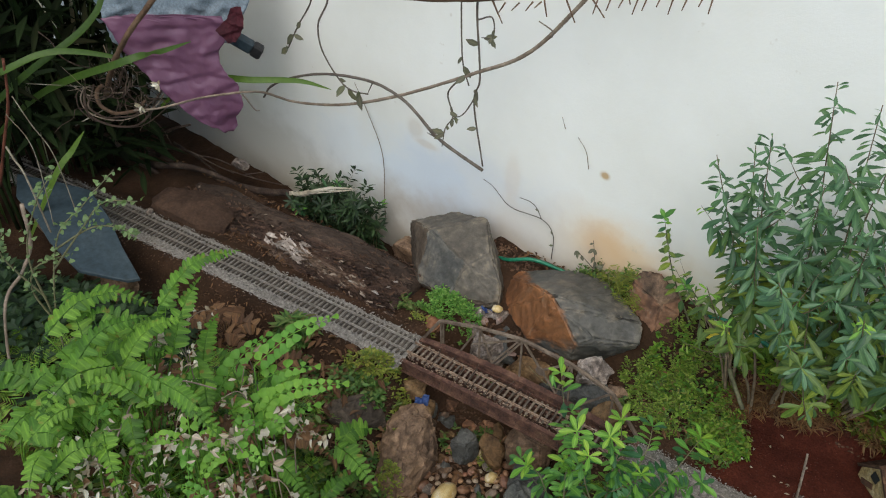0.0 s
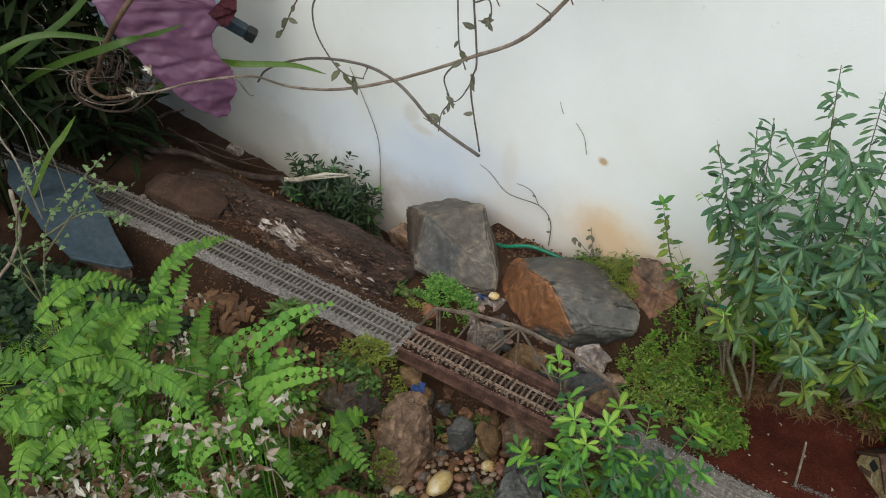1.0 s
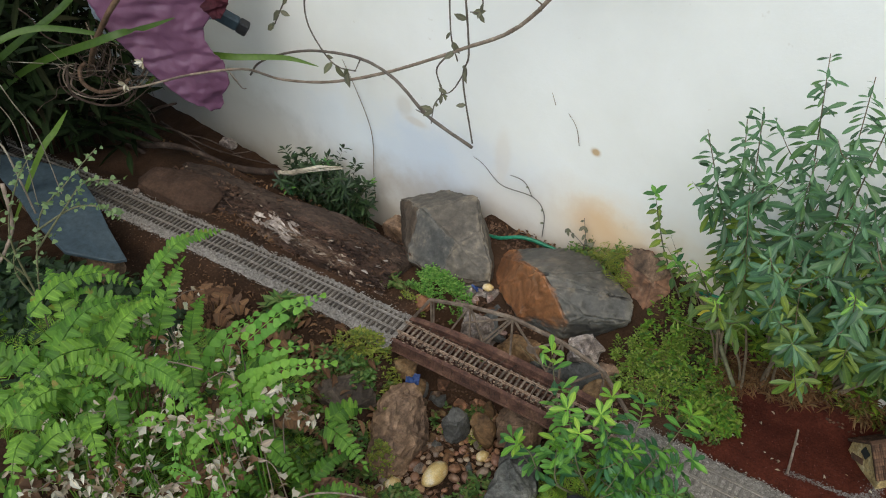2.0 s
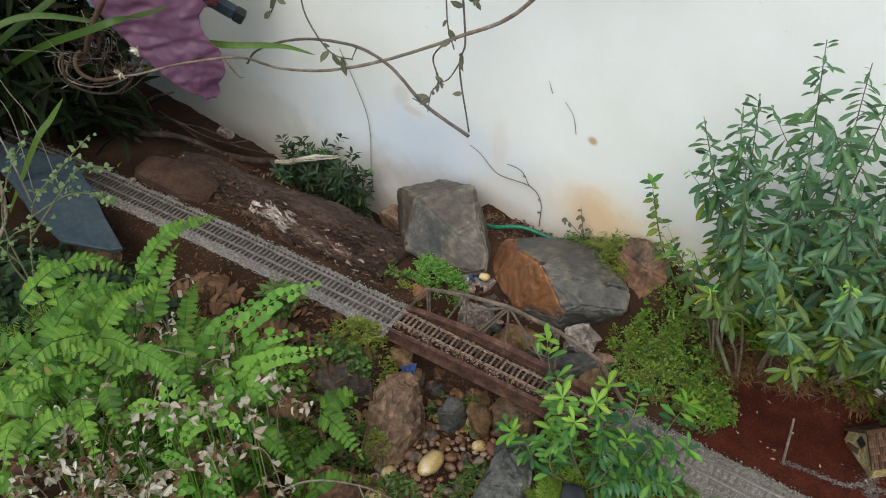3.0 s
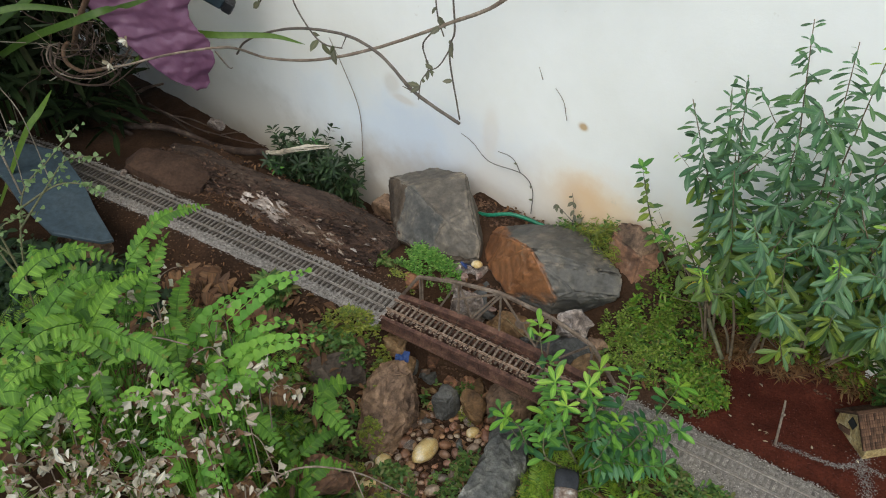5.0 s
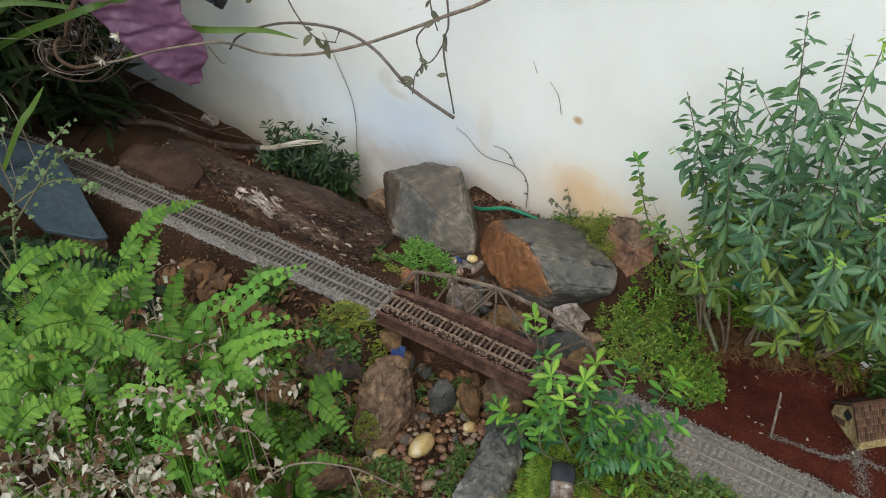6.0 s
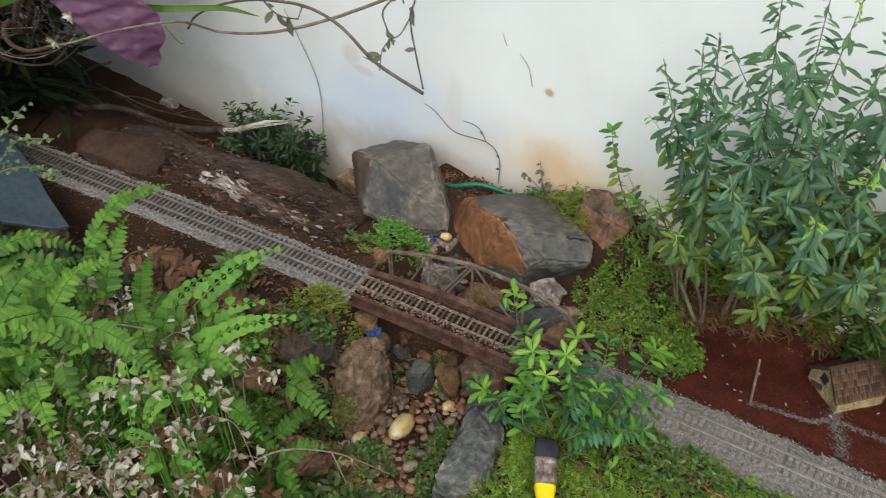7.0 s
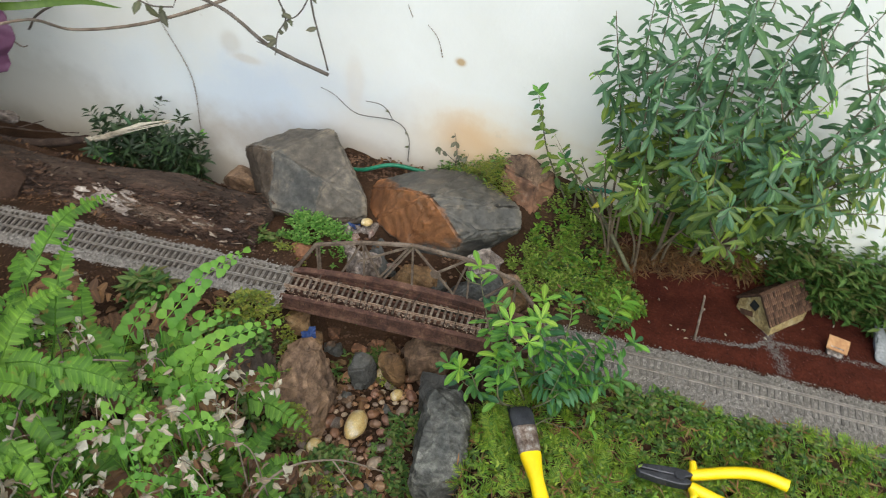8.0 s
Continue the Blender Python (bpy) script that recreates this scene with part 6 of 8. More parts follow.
fern("lush fern in the shade beside the slate", (-0.36, -0.24, 0.02), [((-0.35, -0.23, 0.06), (-0.28, -0.20, 0.09), 0.012), ((-0.35, -0.25, 0.06), (-0.27, -0.25, 0.12), 0.014), ((-0.37, -0.24, 0.05), (-0.42, -0.20, 0.06), 0.012), ((-0.36, -0.22, 0.05), (-0.33, -0.165, 0.06), 0.012), ((-0.36, -0.26, 0.05), (-0.40, -0.30, 0.08), 0.012), ((-0.34, -0.26, 0.06), (-0.29, -0.31, 0.10), 0.012)], M_FERN, 0.0125, False, 35)


def young_ferns():
    """Smaller fronds that stand between the large ones, in every direction."""
    r = random.Random(36)
    for k in range(9):
        x, y = r.uniform(-0.24, -0.02), r.uniform(-0.42, -0.2)
        crown = (x, y, ground_z(x, y))
        fronds = []
        for _ in range(r.randint(4, 6)):
            a, q, h = r.uniform(0, 6.283), r.uniform(0.02, 0.05), r.uniform(0.05, 0.115)
            base = (x + 0.4 * q * math.cos(a), y + 0.4 * q * math.sin(a), crown[2] + h)
            b = a + r.uniform(-0.5, 0.5)
            tip = (base[0] + (q + 0.015) * math.cos(b), base[1] + (q + 0.015) * math.sin(b), base[2] + r.uniform(-0.02, 0.02))
            fronds.append((base, tip, 0.01))
        fern("small fern with finely cut green fronds", crown, fronds, M_FERN, r.uniform(0.011, 0.015), False, 400 + k)


young_ferns()
for k, (x, y, z) in enumerate(((-0.055, -0.310, 0.195), (-0.080, -0.325, 0.200), (-0.070, -0.270, 0.180), (-0.135, -0.330, 0.205), (-0.035, -0.345, 0.180))):
    a = 2.4 * k
    crown = (x, y, ground_z(x, y))
    fern("young maidenhair fern with small bright leaflets", crown, [((x + 0.006 * math.cos(a + q), y + 0.006 * math.sin(a + q), z - 0.006), (x + 0.030 * math.cos(a + q), y + 0.030 * math.sin(a + q), z - 0.004 * q), 0.006) for q in (0, 1.5, 3.1, 4.6)], M_FAN, 0.0085, True, 500 + k)
fern("dead fern with rust-brown withered fronds", (-0.30, -0.115, 0.0), [((-0.31, -0.112, 0.02), (-0.345, -0.090, 0.018), 0.012), ((-0.30, -0.11, 0.022), (-0.32, -0.07, 0.012), 0.012), ((-0.295, -0.112, 0.022), (-0.255, -0.092, 0.02), 0.014), ((-0.295, -0.12, 0.022), (-0.255, -0.125, 0.02), 0.012), ((-0.305, -0.12, 0.022), (-0.335, -0.14, 0.03), 0.012)], M_DRY_BROWN, 0.014, False, 37)
fern("dead fern with rust-brown withered fronds", (-0.21, -0.125, 0.0), [((-0.21, -0.122, 0.025), (-0.24, -0.10, 0.022), 0.012), ((-0.205, -0.122, 0.025), (-0.175, -0.10, 0.02), 0.012), ((-0.21, -0.13, 0.03), (-0.245, -0.145, 0.035), 0.012), ((-0.205, -0.13, 0.03), (-0.17, -0.145, 0.03), 0.012)], M_DRY_BROWN, 0.012, False, 38)


# ---- creeping plants, litter ----
def withered():
    """Dead brown fronds that hang between the green ones."""
    r = random.Random(39)
    for x, y in ((-0.11, -0.31), (-0.19, -0.27), (-0.05, -0.27), (-0.08, -0.38), (-0.14, -0.21), (-0.02, -0.32)):
        z = ground_z(x, y)
        fronds = []
        for _ in range(4):
            a = r.uniform(0, 6.283)
            base = (x + 0.012 * math.cos(a), y + 0.012 * math.sin(a), z + r.uniform(0.07, 0.11))
            fronds.append((base, (base[0] + 0.045 * math.cos(a), base[1] + 0.045 * math.sin(a), base[2] - r.uniform(0.0, 0.03)), 0.012))
        fern("withered brown fern among the green ones", (x, y, z), fronds, M_DRY_BROWN, 0.011, False, r.randint(1, 999))


withered()


def cover(name, label, spots, leaf, size, high, material, seed, category="ground cover", steep=0.7, holes=-0.25, plume=False):
    """Low plants: short sprigs of small leaves over each spot (x, y, rx, ry, sprigs, lift)."""
    r = random.Random(seed)
    soup = Soup()
    for cx, cy, rx, ry, sprigs, lift in spots:
        for _ in range(sprigs):
            a, q = r.uniform(0, 6.283), math.sqrt(r.random())
            x, y = cx + rx * q * math.cos(a), cy + ry * q * math.sin(a)
            if fbm(x, y, seed, 45) < holes:
                continue
            h = high * r.uniform(0.4, 1.0) * (1.1 - 0.6 * q)
            foot = np.array((x, y, ground_z(x, y) + lift * (1 - q * q)))
            lean = np.array((r.uniform(-steep, steep), r.uniform(-steep, steep) - 0.15, 1.0))
            tip = foot + unit(lean) * h
            n = r.randint(4, 7)
            if plume:
                a = axes(tip - foot, (0, 0, 1))
                for k in range(9):
                    f = (k + 2) / 10
                    p = foot + (tip - foot) * f + np.array((0, 0, 0.35 * h * f * (1 - f)))
                    for side in (-1, 1):
                        lay(soup, leaf, p, a[1] * side + a[0] * 0.7 + np.array((0, 0, r.uniform(-0.2, 0.3))), a[2], size * (1.15 - 0.8 * f) * r.uniform(0.8, 1.2))
                continue
            for k in range(n):
                p = foot + (tip - foot) * ((k + 1) / n)
                t = r.uniform(0, 6.283)
                lay(soup, leaf, p, (math.cos(t), math.sin(t), r.uniform(-0.1, 0.7)), (r.uniform(-0.4, 0.4), r.uniform(-0.4, 0.4), 1), size * r.uniform(0.6, 1.2))
    return tagged(part(name, soup.mesh(name), material, None), label, category, kind="stuff")


cover("creeping_plant", "dense feathery yellow-green moss-like plants along the ballast", [(0.30, -0.10, 0.22, 0.055, 900, 0.008), (0.45, -0.10, 0.16, 0.06, 600, 0.008), (0.20, -0.17, 0.15, 0.08, 620, 0.008), (0.36, -0.2, 0.2, 0.09, 700, 0.005), (0.14, -0.075, 0.05, 0.04, 200, 0.008), (0.55, -0.10, 0.1, 0.06, 260, 0.006)], NEEDLE, 0.0095, 0.030, M_COVER, 61, steep=1.6, holes=-0.12, plume=True)
cover("creeping_plant", "low green plants between the feathery ones", [(0.30, -0.10, 0.22, 0.055, 700, 0.008), (0.45, -0.10, 0.16, 0.06, 450, 0.008), (0.20, -0.17, 0.15, 0.08, 420, 0.008), (0.36, -0.2, 0.2, 0.09, 450, 0.005), (0.14, -0.075, 0.05, 0.04, 160, 0.008), (0.55, -0.10, 0.1, 0.06, 200, 0.006)], NEEDLE, 0.0085, 0.020, M_UNDER, 77)
cover("creeping_plant", "yellow-green small-leaved creeper along the ballast", [(0.30, -0.11, 0.22, 0.06, 420, 0.010), (0.45, -0.12, 0.16, 0.06, 240, 0.010), (0.20, -0.17, 0.15, 0.08, 300, 0.008)], OVAL, 0.0048, 0.026, M_COVER, 73, holes=0.0)
cover("dead_grass", "dead brown stalks between the feathery plants", [(0.30, -0.10, 0.22, 0.055, 160, 0.010), (0.45, -0.10, 0.16, 0.06, 110, 0.010), (0.20, -0.17, 0.15, 0.08, 120, 0.010), (0.36, -0.2, 0.2, 0.09, 110, 0.008)], NEEDLE, 0.011, 0.026, M_STRAW, 87, "dead grass", 1.3)
cover("creeping_plant", "small-leaved dark creeper at the edge of the ballast", [(0.24, -0.055, 0.07, 0.018, 350, 0.004), (0.36, -0.065, 0.12, 0.018, 500, 0.004), (0.30, -0.12, 0.2, 0.07, 500, 0.008)], OVAL, 0.006, 0.02, M_COVER_DARK, 62)
cover("creeping_plant", "small round-leaved creeper covering the bank", [(0.180, 0.098, 0.050, 0.052, 950, 0.006), (0.215, 0.075, 0.030, 0.037, 430, 0.003), (0.140, 0.085, 0.028, 0.032, 340, 0.0), (0.16, 0.06, 0.03, 0.02, 120, 0), (0.145, 0.128, 0.028, 0.028, 430, 0.006), (0.118, 0.100, 0.022, 0.018, 230, 0.004), (0.165, 0.150, 0.03, 0.012, 230, 0.004)], OVAL, 0.0040, 0.020, M_COVER_BANK, 63, holes=-0.02)
cover("creeping_plant", "dark green weeds mixed into the creeper on the bank", [(0.180, 0.095, 0.050, 0.05, 260, 0.004), (0.215, 0.066, 0.030, 0.034, 220, 0.002), (0.14, 0.09, 0.03, 0.03, 110, 0.0)], OVAL, 0.0048, 0.017, M_COVER_DARK, 86, holes=0.02)
cover("creeping_plant", "fresh green tips in the creeper on the bank", [(0.185, 0.10, 0.045, 0.045, 170, 0.008), (0.215, 0.07, 0.03, 0.03, 120, 0.006), (0.14, 0.115, 0.03, 0.03, 90, 0.008), (0.238, 0.062, 0.010, 0.013, 30, 0.01)], OVAL, 0.0062, 0.018, M_UNDER, 64)
cover("moss_clump", "bright green mossy clump before the grey boulder", [(-0.120, 0.078, 0.042, 0.022, 620, 0.014)], OVAL, 0.0038, 0.016, M_COVER_BRIGHT, 65, "moss")
cover("creeping_plant", "small dark weeds on the damp gully floor", [(-0.10, -0.15, 0.03, 0.03, 170, 0.004), (-0.03, -0.20, 0.05, 0.025, 240, 0.004), (0.02, -0.17, 0.03, 0.02, 120, 0.002), (-0.11, -0.19, 0.04, 0.03, 170, 0.006), (0.02, -0.10, 0.015, 0.03, 70, 0.002), (-0.02, 0.01, 0.02, 0.012, 60, 0.004)], OVAL, 0.0055, 0.014, M_COVER_DARK, 89)
cover("moss_clump", "yellow-green moss below the ballast", [(-0.135, -0.040, 0.034, 0.014, 320, 0.006), (-0.165, -0.045, 0.02, 0.010, 90, 0.004)], OVAL, 0.0048, 0.012, M_COVER_YELLOW, 66, "moss")
cover("moss_clump", "dull green moss patches on the gully stones", [(-0.076, -0.105, 0.020, 0.014, 200, 0.042), (-0.09, -0.07, 0.016, 0.012, 70, 0.052), (-0.004, -0.015, 0.014, 0.012, 60, 0.024), (-0.115, -0.03, 0.02, 0.014, 70, 0.008), (0.07, -0.13, 0.02, 0.02, 80, 0.03), (-0.14, 0.045, 0.02, 0.008, 50, 0.0), (-0.085, -0.085, 0.025, 0.02, 160, 0.030), (-0.06, -0.15, 0.03, 0.02, 120, 0.01), (-0.02, -0.165, 0.03, 0.02, 140, 0.004)], OVAL, 0.0036, 0.007, M_COVER_YELLOW, 75, "moss")
cover("creeping_plant", "small dark green weeds below the ballast", [(-0.150, -0.064, 0.040, 0.016, 150, 0.006), (-0.20, -0.080, 0.04, 0.02, 70, 0.004), (-0.118, -0.052, 0.018, 0.012, 60, 0.006), (0.045, -0.115, 0.02, 0.03, 60, 0.004), (-0.06, 0.055, 0.02, 0.012, 40, 0.004), (0.105, 0.05, 0.02, 0.015, 50, 0.004), (-0.18, 0.058, 0.03, 0.008, 60, 0.0), (-0.055, -0.012, 0.014, 0.014, 50, 0.01), (-0.03, -0.135, 0.03, 0.018, 110, 0.004), (-0.10, -0.115, 0.03, 0.02, 80, 0.01), (0.03, -0.07, 0.02, 0.02, 40, 0.004)], OVAL, 0.0075, 0.018, M_COVER_DARK, 67)
cover("grass_tuft", "yellowish straggly moss and grass behind the boulder", [(0.040, 0.172, 0.045, 0.012, 220, 0.022), (0.062, 0.152, 0.014, 0.014, 90, 0.034), (0.080, 0.134, 0.008, 0.012, 30, 0.030)], NEEDLE, 0.008, 0.020, M_COVER_YELLOW, 68, "grass")
cover("grass_tuft", "dark green straggly weeds along the foot of the wall", [(0.030, 0.178, 0.045, 0.010, 160, 0.02), (0.060, 0.160, 0.025, 0.014, 90, 0.03)], OVAL, 0.0050, 0.026, M_COVER_DARK, 76, "weeds")
leafy_vine("dead_weed", [([(0.012, 0.182, 0.05), (0.014, 0.178, 0.075), (0.010, 0.176, 0.102)], 0.0006, 0.0003), ([(0.013, 0.180, 0.06), (-0.002, 0.176, 0.075), (-0.008, 0.175, 0.080)], 0.0005, 0.0002), ([(0.02, 0.180, 0.05), (0.028, 0.176, 0.078)], 0.0005, 0.0002)], 5, "thin brown dead weed against the wall", 8, 0.009)
cover("undergrowth", "tangle of low green plants under the ferns", [(-0.16, -0.28, 0.14, 0.12, 800, 0.02), (-0.09, -0.36, 0.12, 0.12, 800, 0.03), (-0.24, -0.15, 0.12, 0.06, 420, 0.012), (-0.32, -0.26, 0.14, 0.12, 600, 0.02), (-0.10, -0.22, 0.07, 0.06, 320, 0.03), (-0.02, -0.28, 0.06, 0.08, 350, 0.02)], NEEDLE, 0.012, 0.040, M_UNDER, 69, steep=1.5, holes=-0.1, plume=True)
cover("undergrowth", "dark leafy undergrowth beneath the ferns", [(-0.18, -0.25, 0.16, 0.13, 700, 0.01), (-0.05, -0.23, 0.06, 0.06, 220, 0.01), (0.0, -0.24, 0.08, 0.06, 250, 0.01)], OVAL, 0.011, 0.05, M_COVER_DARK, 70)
# wall-plant colour, near black, carries the shade on these leaves
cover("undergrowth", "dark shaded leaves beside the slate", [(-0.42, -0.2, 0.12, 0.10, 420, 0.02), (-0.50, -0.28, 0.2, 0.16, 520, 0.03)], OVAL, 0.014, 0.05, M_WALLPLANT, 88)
cover("creeping_plant", "leafy weeds under the tall shrub", [(0.36, 0.150, 0.13, 0.014, 220, 0.008), (0.25, 0.150, 0.05, 0.012, 110, 0.004), (0.50, 0.155, 0.05, 0.012, 80, 0.01), (0.56, 0.08, 0.03, 0.03, 50, 0.006)], LANCE, 0.013, 0.03, M_COVER, 71)
cover("weed_patch", "straggly yellow-green weeds at the edge of the red soil", [(0.36, 0.140, 0.10, 0.010, 160, 0.002), (0.46, 0.150, 0.05, 0.010, 130, 0.004), (0.53, 0.130, 0.03, 0.025, 190, 0.006), (0.56, 0.07, 0.03, 0.03, 90, 0.005)], NEEDLE, 0.011, 0.030, M_COVER_YELLOW, 74, "weeds", 1.2, plume=True)
cover("weed_patch", "dark brownish weeds between the shrub and the wall", [(0.33, 0.152, 0.09, 0.010, 420, 0.01), (0.405, 0.132, 0.04, 0.006, 240, 0.02), (0.46, 0.118, 0.045, 0.009, 520, 0.03), (0.53, 0.108, 0.05, 0.010, 420, 0.03)], LANCE, 0.013, 0.088, M_COVER_DARK, 78, "weeds", 0.5)
cover("dark_tuft", "blue-green tuft of fine leaves beside the ballast", [(-0.255, -0.052, 0.020, 0.014, 60, 0.0)], LANCE, 0.018, 0.02, M_COVER_DARK, 72)


def litter(name, label, spots, shape, size, material, seed, lift=0.002, kind="stuff"):
    r = random.Random(seed)
    soup = Soup()
    for cx, cy, rx, ry, n, up in spots:
        for _ in range(n):
            a, q = r.uniform(0, 6.283), math.sqrt(r.random())
            x, y = cx + rx * q * math.cos(a), cy + ry * q * math.sin(a)
            t = r.uniform(0, 6.283)
            lay(soup, shape, (x, y, ground_z(x, y) + lift + up * r.random()), (math.cos(t), math.sin(t), r.uniform(-0.3, 0.4)), (r.uniform(-0.6, 0.6), r.uniform(-0.6, 0.6), 1), size * r.uniform(0.6, 1.3))
    return tagged(part(name, soup.mesh(name), material, None), label, "leaf litter", kind=kind)


litter("dry_leaves", "pale dry leaves caught among the ferns", [(0.0, -0.29, 0.03, 0.03, 30, 0.06), (-0.12, -0.36, 0.06, 0.05, 60, 0.12), (-0.05, -0.32, 0.06, 0.05, 70, 0.08), (-0.20, -0.24, 0.07, 0.05, 40, 0.08), (-0.03, -0.26, 0.05, 0.05, 35, 0.05), (-0.09, -0.40, 0.08, 0.05, 90, 0.13), (-0.07, -0.36, 0.03, 0.025, 70, 0.13), (-0.11, -0.40, 0.04, 0.03, 80, 0.16), (-0.16, -0.36, 0.03, 0.03, 50, 0.15), (-0.03, -0.31, 0.02, 0.02, 45, 0.09), (-0.13, -0.33, 0.025, 0.02, 45, 0.12), (-0.21, -0.25, 0.02, 0.02, 40, 0.09), (0.0, -0.27, 0.02, 0.02, 30, 0.06)], TWISTED, 0.0075, M_DRY, 81)
litter("dry_leaves", "brown dead leaves on the soil under the ferns", [(-0.22, -0.12, 0.12, 0.05, 180, 0.02), (-0.18, -0.07, 0.08, 0.03, 140, 0.006), (-0.02, -0.08, 0.07, 0.1, 90, 0.004), (-0.10, -0.20, 0.08, 0.08, 120, 0.03), (-0.15, -0.30, 0.14, 0.1, 150, 0.08), (-0.30, -0.13, 0.1, 0.04, 80, 0.015)], CURLED, 0.014, M_DRY_BROWN, 82)
litter("dry_leaves", "bits of dead leaf and bark by the boulders", [(-0.22, 0.065, 0.05, 0.02, 80, 0.004), (-0.30, 0.06, 0.12, 0.02, 110, 0.006), (0.15, 0.07, 0.04, 0.03, 40, 0.004), (-0.03, 0.188, 0.07, 0.010, 60, 0.006), (0.25, 0.135, 0.08, 0.012, 40, 0.004), (-0.48, 0.15, 0.1, 0.03, 60, 0.003), (-0.62, 0.17, 0.10, 0.04, 170, 0.004), (-0.06, 0.07, 0.05, 0.02, 40, 0.004)], CURLED, 0.0085, M_DRY_BROWN, 83)
litter("dry_leaves", "scraps of brown bark and leaf on the soil beside the rails", [(-0.30, -0.07, 0.14, 0.03, 260, 0.003), (-0.42, 0.045, 0.16, 0.012, 160, 0.003), (-0.16, -0.06, 0.05, 0.03, 120, 0.004), (-0.02, -0.05, 0.08, 0.09, 160, 0.003), (0.17, 0.09, 0.05, 0.05, 140, 0.012), (0.24, 0.13, 0.08, 0.015, 120, 0.006), (-0.02, 0.07, 0.09, 0.02, 90, 0.003)], CURLED, 0.0048, M_DRY_BROWN, 85)
cover("dead_grass", "orange-brown dead grass and roots at the foot of the shrub", [(0.215, 0.122, 0.028, 0.012, 150, 0.004), (0.265, 0.130, 0.035, 0.010, 170, 0.004), (0.335, 0.138, 0.045, 0.009, 130, 0.004), (0.42, 0.135, 0.05, 0.010, 90, 0.003)], NEEDLE, 0.013, 0.016, M_STRAW, 79, "dead grass", 1.4)
litter("dry_leaves", "small pale flakes scattered on the red soil", [(0.30, 0.09, 0.09, 0.05, 14, 0.0), (0.26, 0.06, 0.05, 0.03, 8, 0.0), (0.42, 0.12, 0.06, 0.03, 8, 0.0)], CURLED, 0.005, M_DRY, 84, 0.001)


def dead_frond(place, seed, count):
    """A withered frond: a thin bent stalk that ends in a bunch of pale crumpled leaflets."""
    r = random.Random(seed)
    owner = thing("withered_frond", place, "withered frond with pale crumpled leaflets among the ferns", "dead leaves", "withered fronds among the ferns")
    p = np.array(place)
    a = r.uniform(0, 6.283)
    d = np.array((math.cos(a), math.sin(a), r.uniform(-0.5, 0.1)))
    line = spline([p - d * 0.02 + (0, 0, -0.07), p - d * 0.014 + (0, 0, -0.014), p, p + d * 0.016 + (0, 0, -0.004)], 5)
    s = Soup()
    tube(s, line, 0.0006, 0.0003, 4)
    part("stalk", s.mesh("stalk"), M_TWIG, owner)
    for _ in range(int(count * 1.6)):
        q = line[r.randrange(6, len(line))] + np.array([r.gauss(0, 0.0045) for _ in range(3)])
        ob = part("dead_leaflet", DEAD[r.randrange(len(DEAD))], None, owner)
        size = r.uniform(0.004, 0.0085)
        ob.matrix_basis = turned(q, (r.uniform(-1, 1), r.uniform(-1, 1), r.uniform(-0.9, 0.5)), (0.3 + r.uniform(-0.8, 0.8), -0.4 + r.uniform(-0.8, 0.8), 0.6), size, size * r.uniform(0.7, 1.3))
        ob.matrix_parent_inverse = owner.matrix_basis.inverted()


DEAD = [shape_mesh("dead_leaflet", q, m) for q, m in ((CURLED, M_DRY), (TWISTED, M_DRY), (WITHERED[0], M_DRY), (TWISTED, M_DRY_PINK), (CURLED, M_DRY_PINK), (WITHERED[4], M_DRY_BROWN), (CURLED, M_DRY_BROWN))]
for k, (x, y, z, n) in enumerate(((-0.168, -0.273, 0.205, 9), (-0.140, -0.270, 0.200, 12), (-0.041, -0.261, 0.185, 12), (-0.023, -0.262, 0.180, 12), (-0.124, -0.354, 0.204, 14), (-0.099, -0.348, 0.192, 14), (-0.029, -0.335, 0.188, 22), (-0.050, -0.324, 0.214, 14), (-0.106, -0.410, 0.200, 18),
                                  (-0.092, -0.395, 0.198, 20), (-0.066, -0.389, 0.196, 20), (-0.101, -0.427, 0.195, 20), (-0.080, -0.413, 0.196, 18), (-0.047, -0.386, 0.190, 18), (-0.046, -0.360, 0.188, 16), (-0.032, -0.294, 0.192, 14), (-0.002, -0.357, 0.178, 16), (0.020, -0.338, 0.172, 12), (-0.091, -0.280, 0.192, 10), (-0.182, -0.225, 0.190, 8),
                                  (-0.118, -0.420, 0.203, 16), (-0.060, -0.410, 0.190, 16), (-0.030, -0.372, 0.185, 14), (-0.075, -0.372, 0.194, 16), (-0.022, -0.310, 0.180, 12), (-0.115, -0.380, 0.202, 14), (0.006, -0.318, 0.165, 10), (-0.060, -0.300, 0.190, 10), (-0.085, -0.330, 0.196, 12), (-0.10, -0.315, 0.20, 8), (-0.075, -0.245, 0.165, 9), (-0.12, -0.235, 0.17, 8))):
    dead_frond((x, y, z), 300 + k, n)


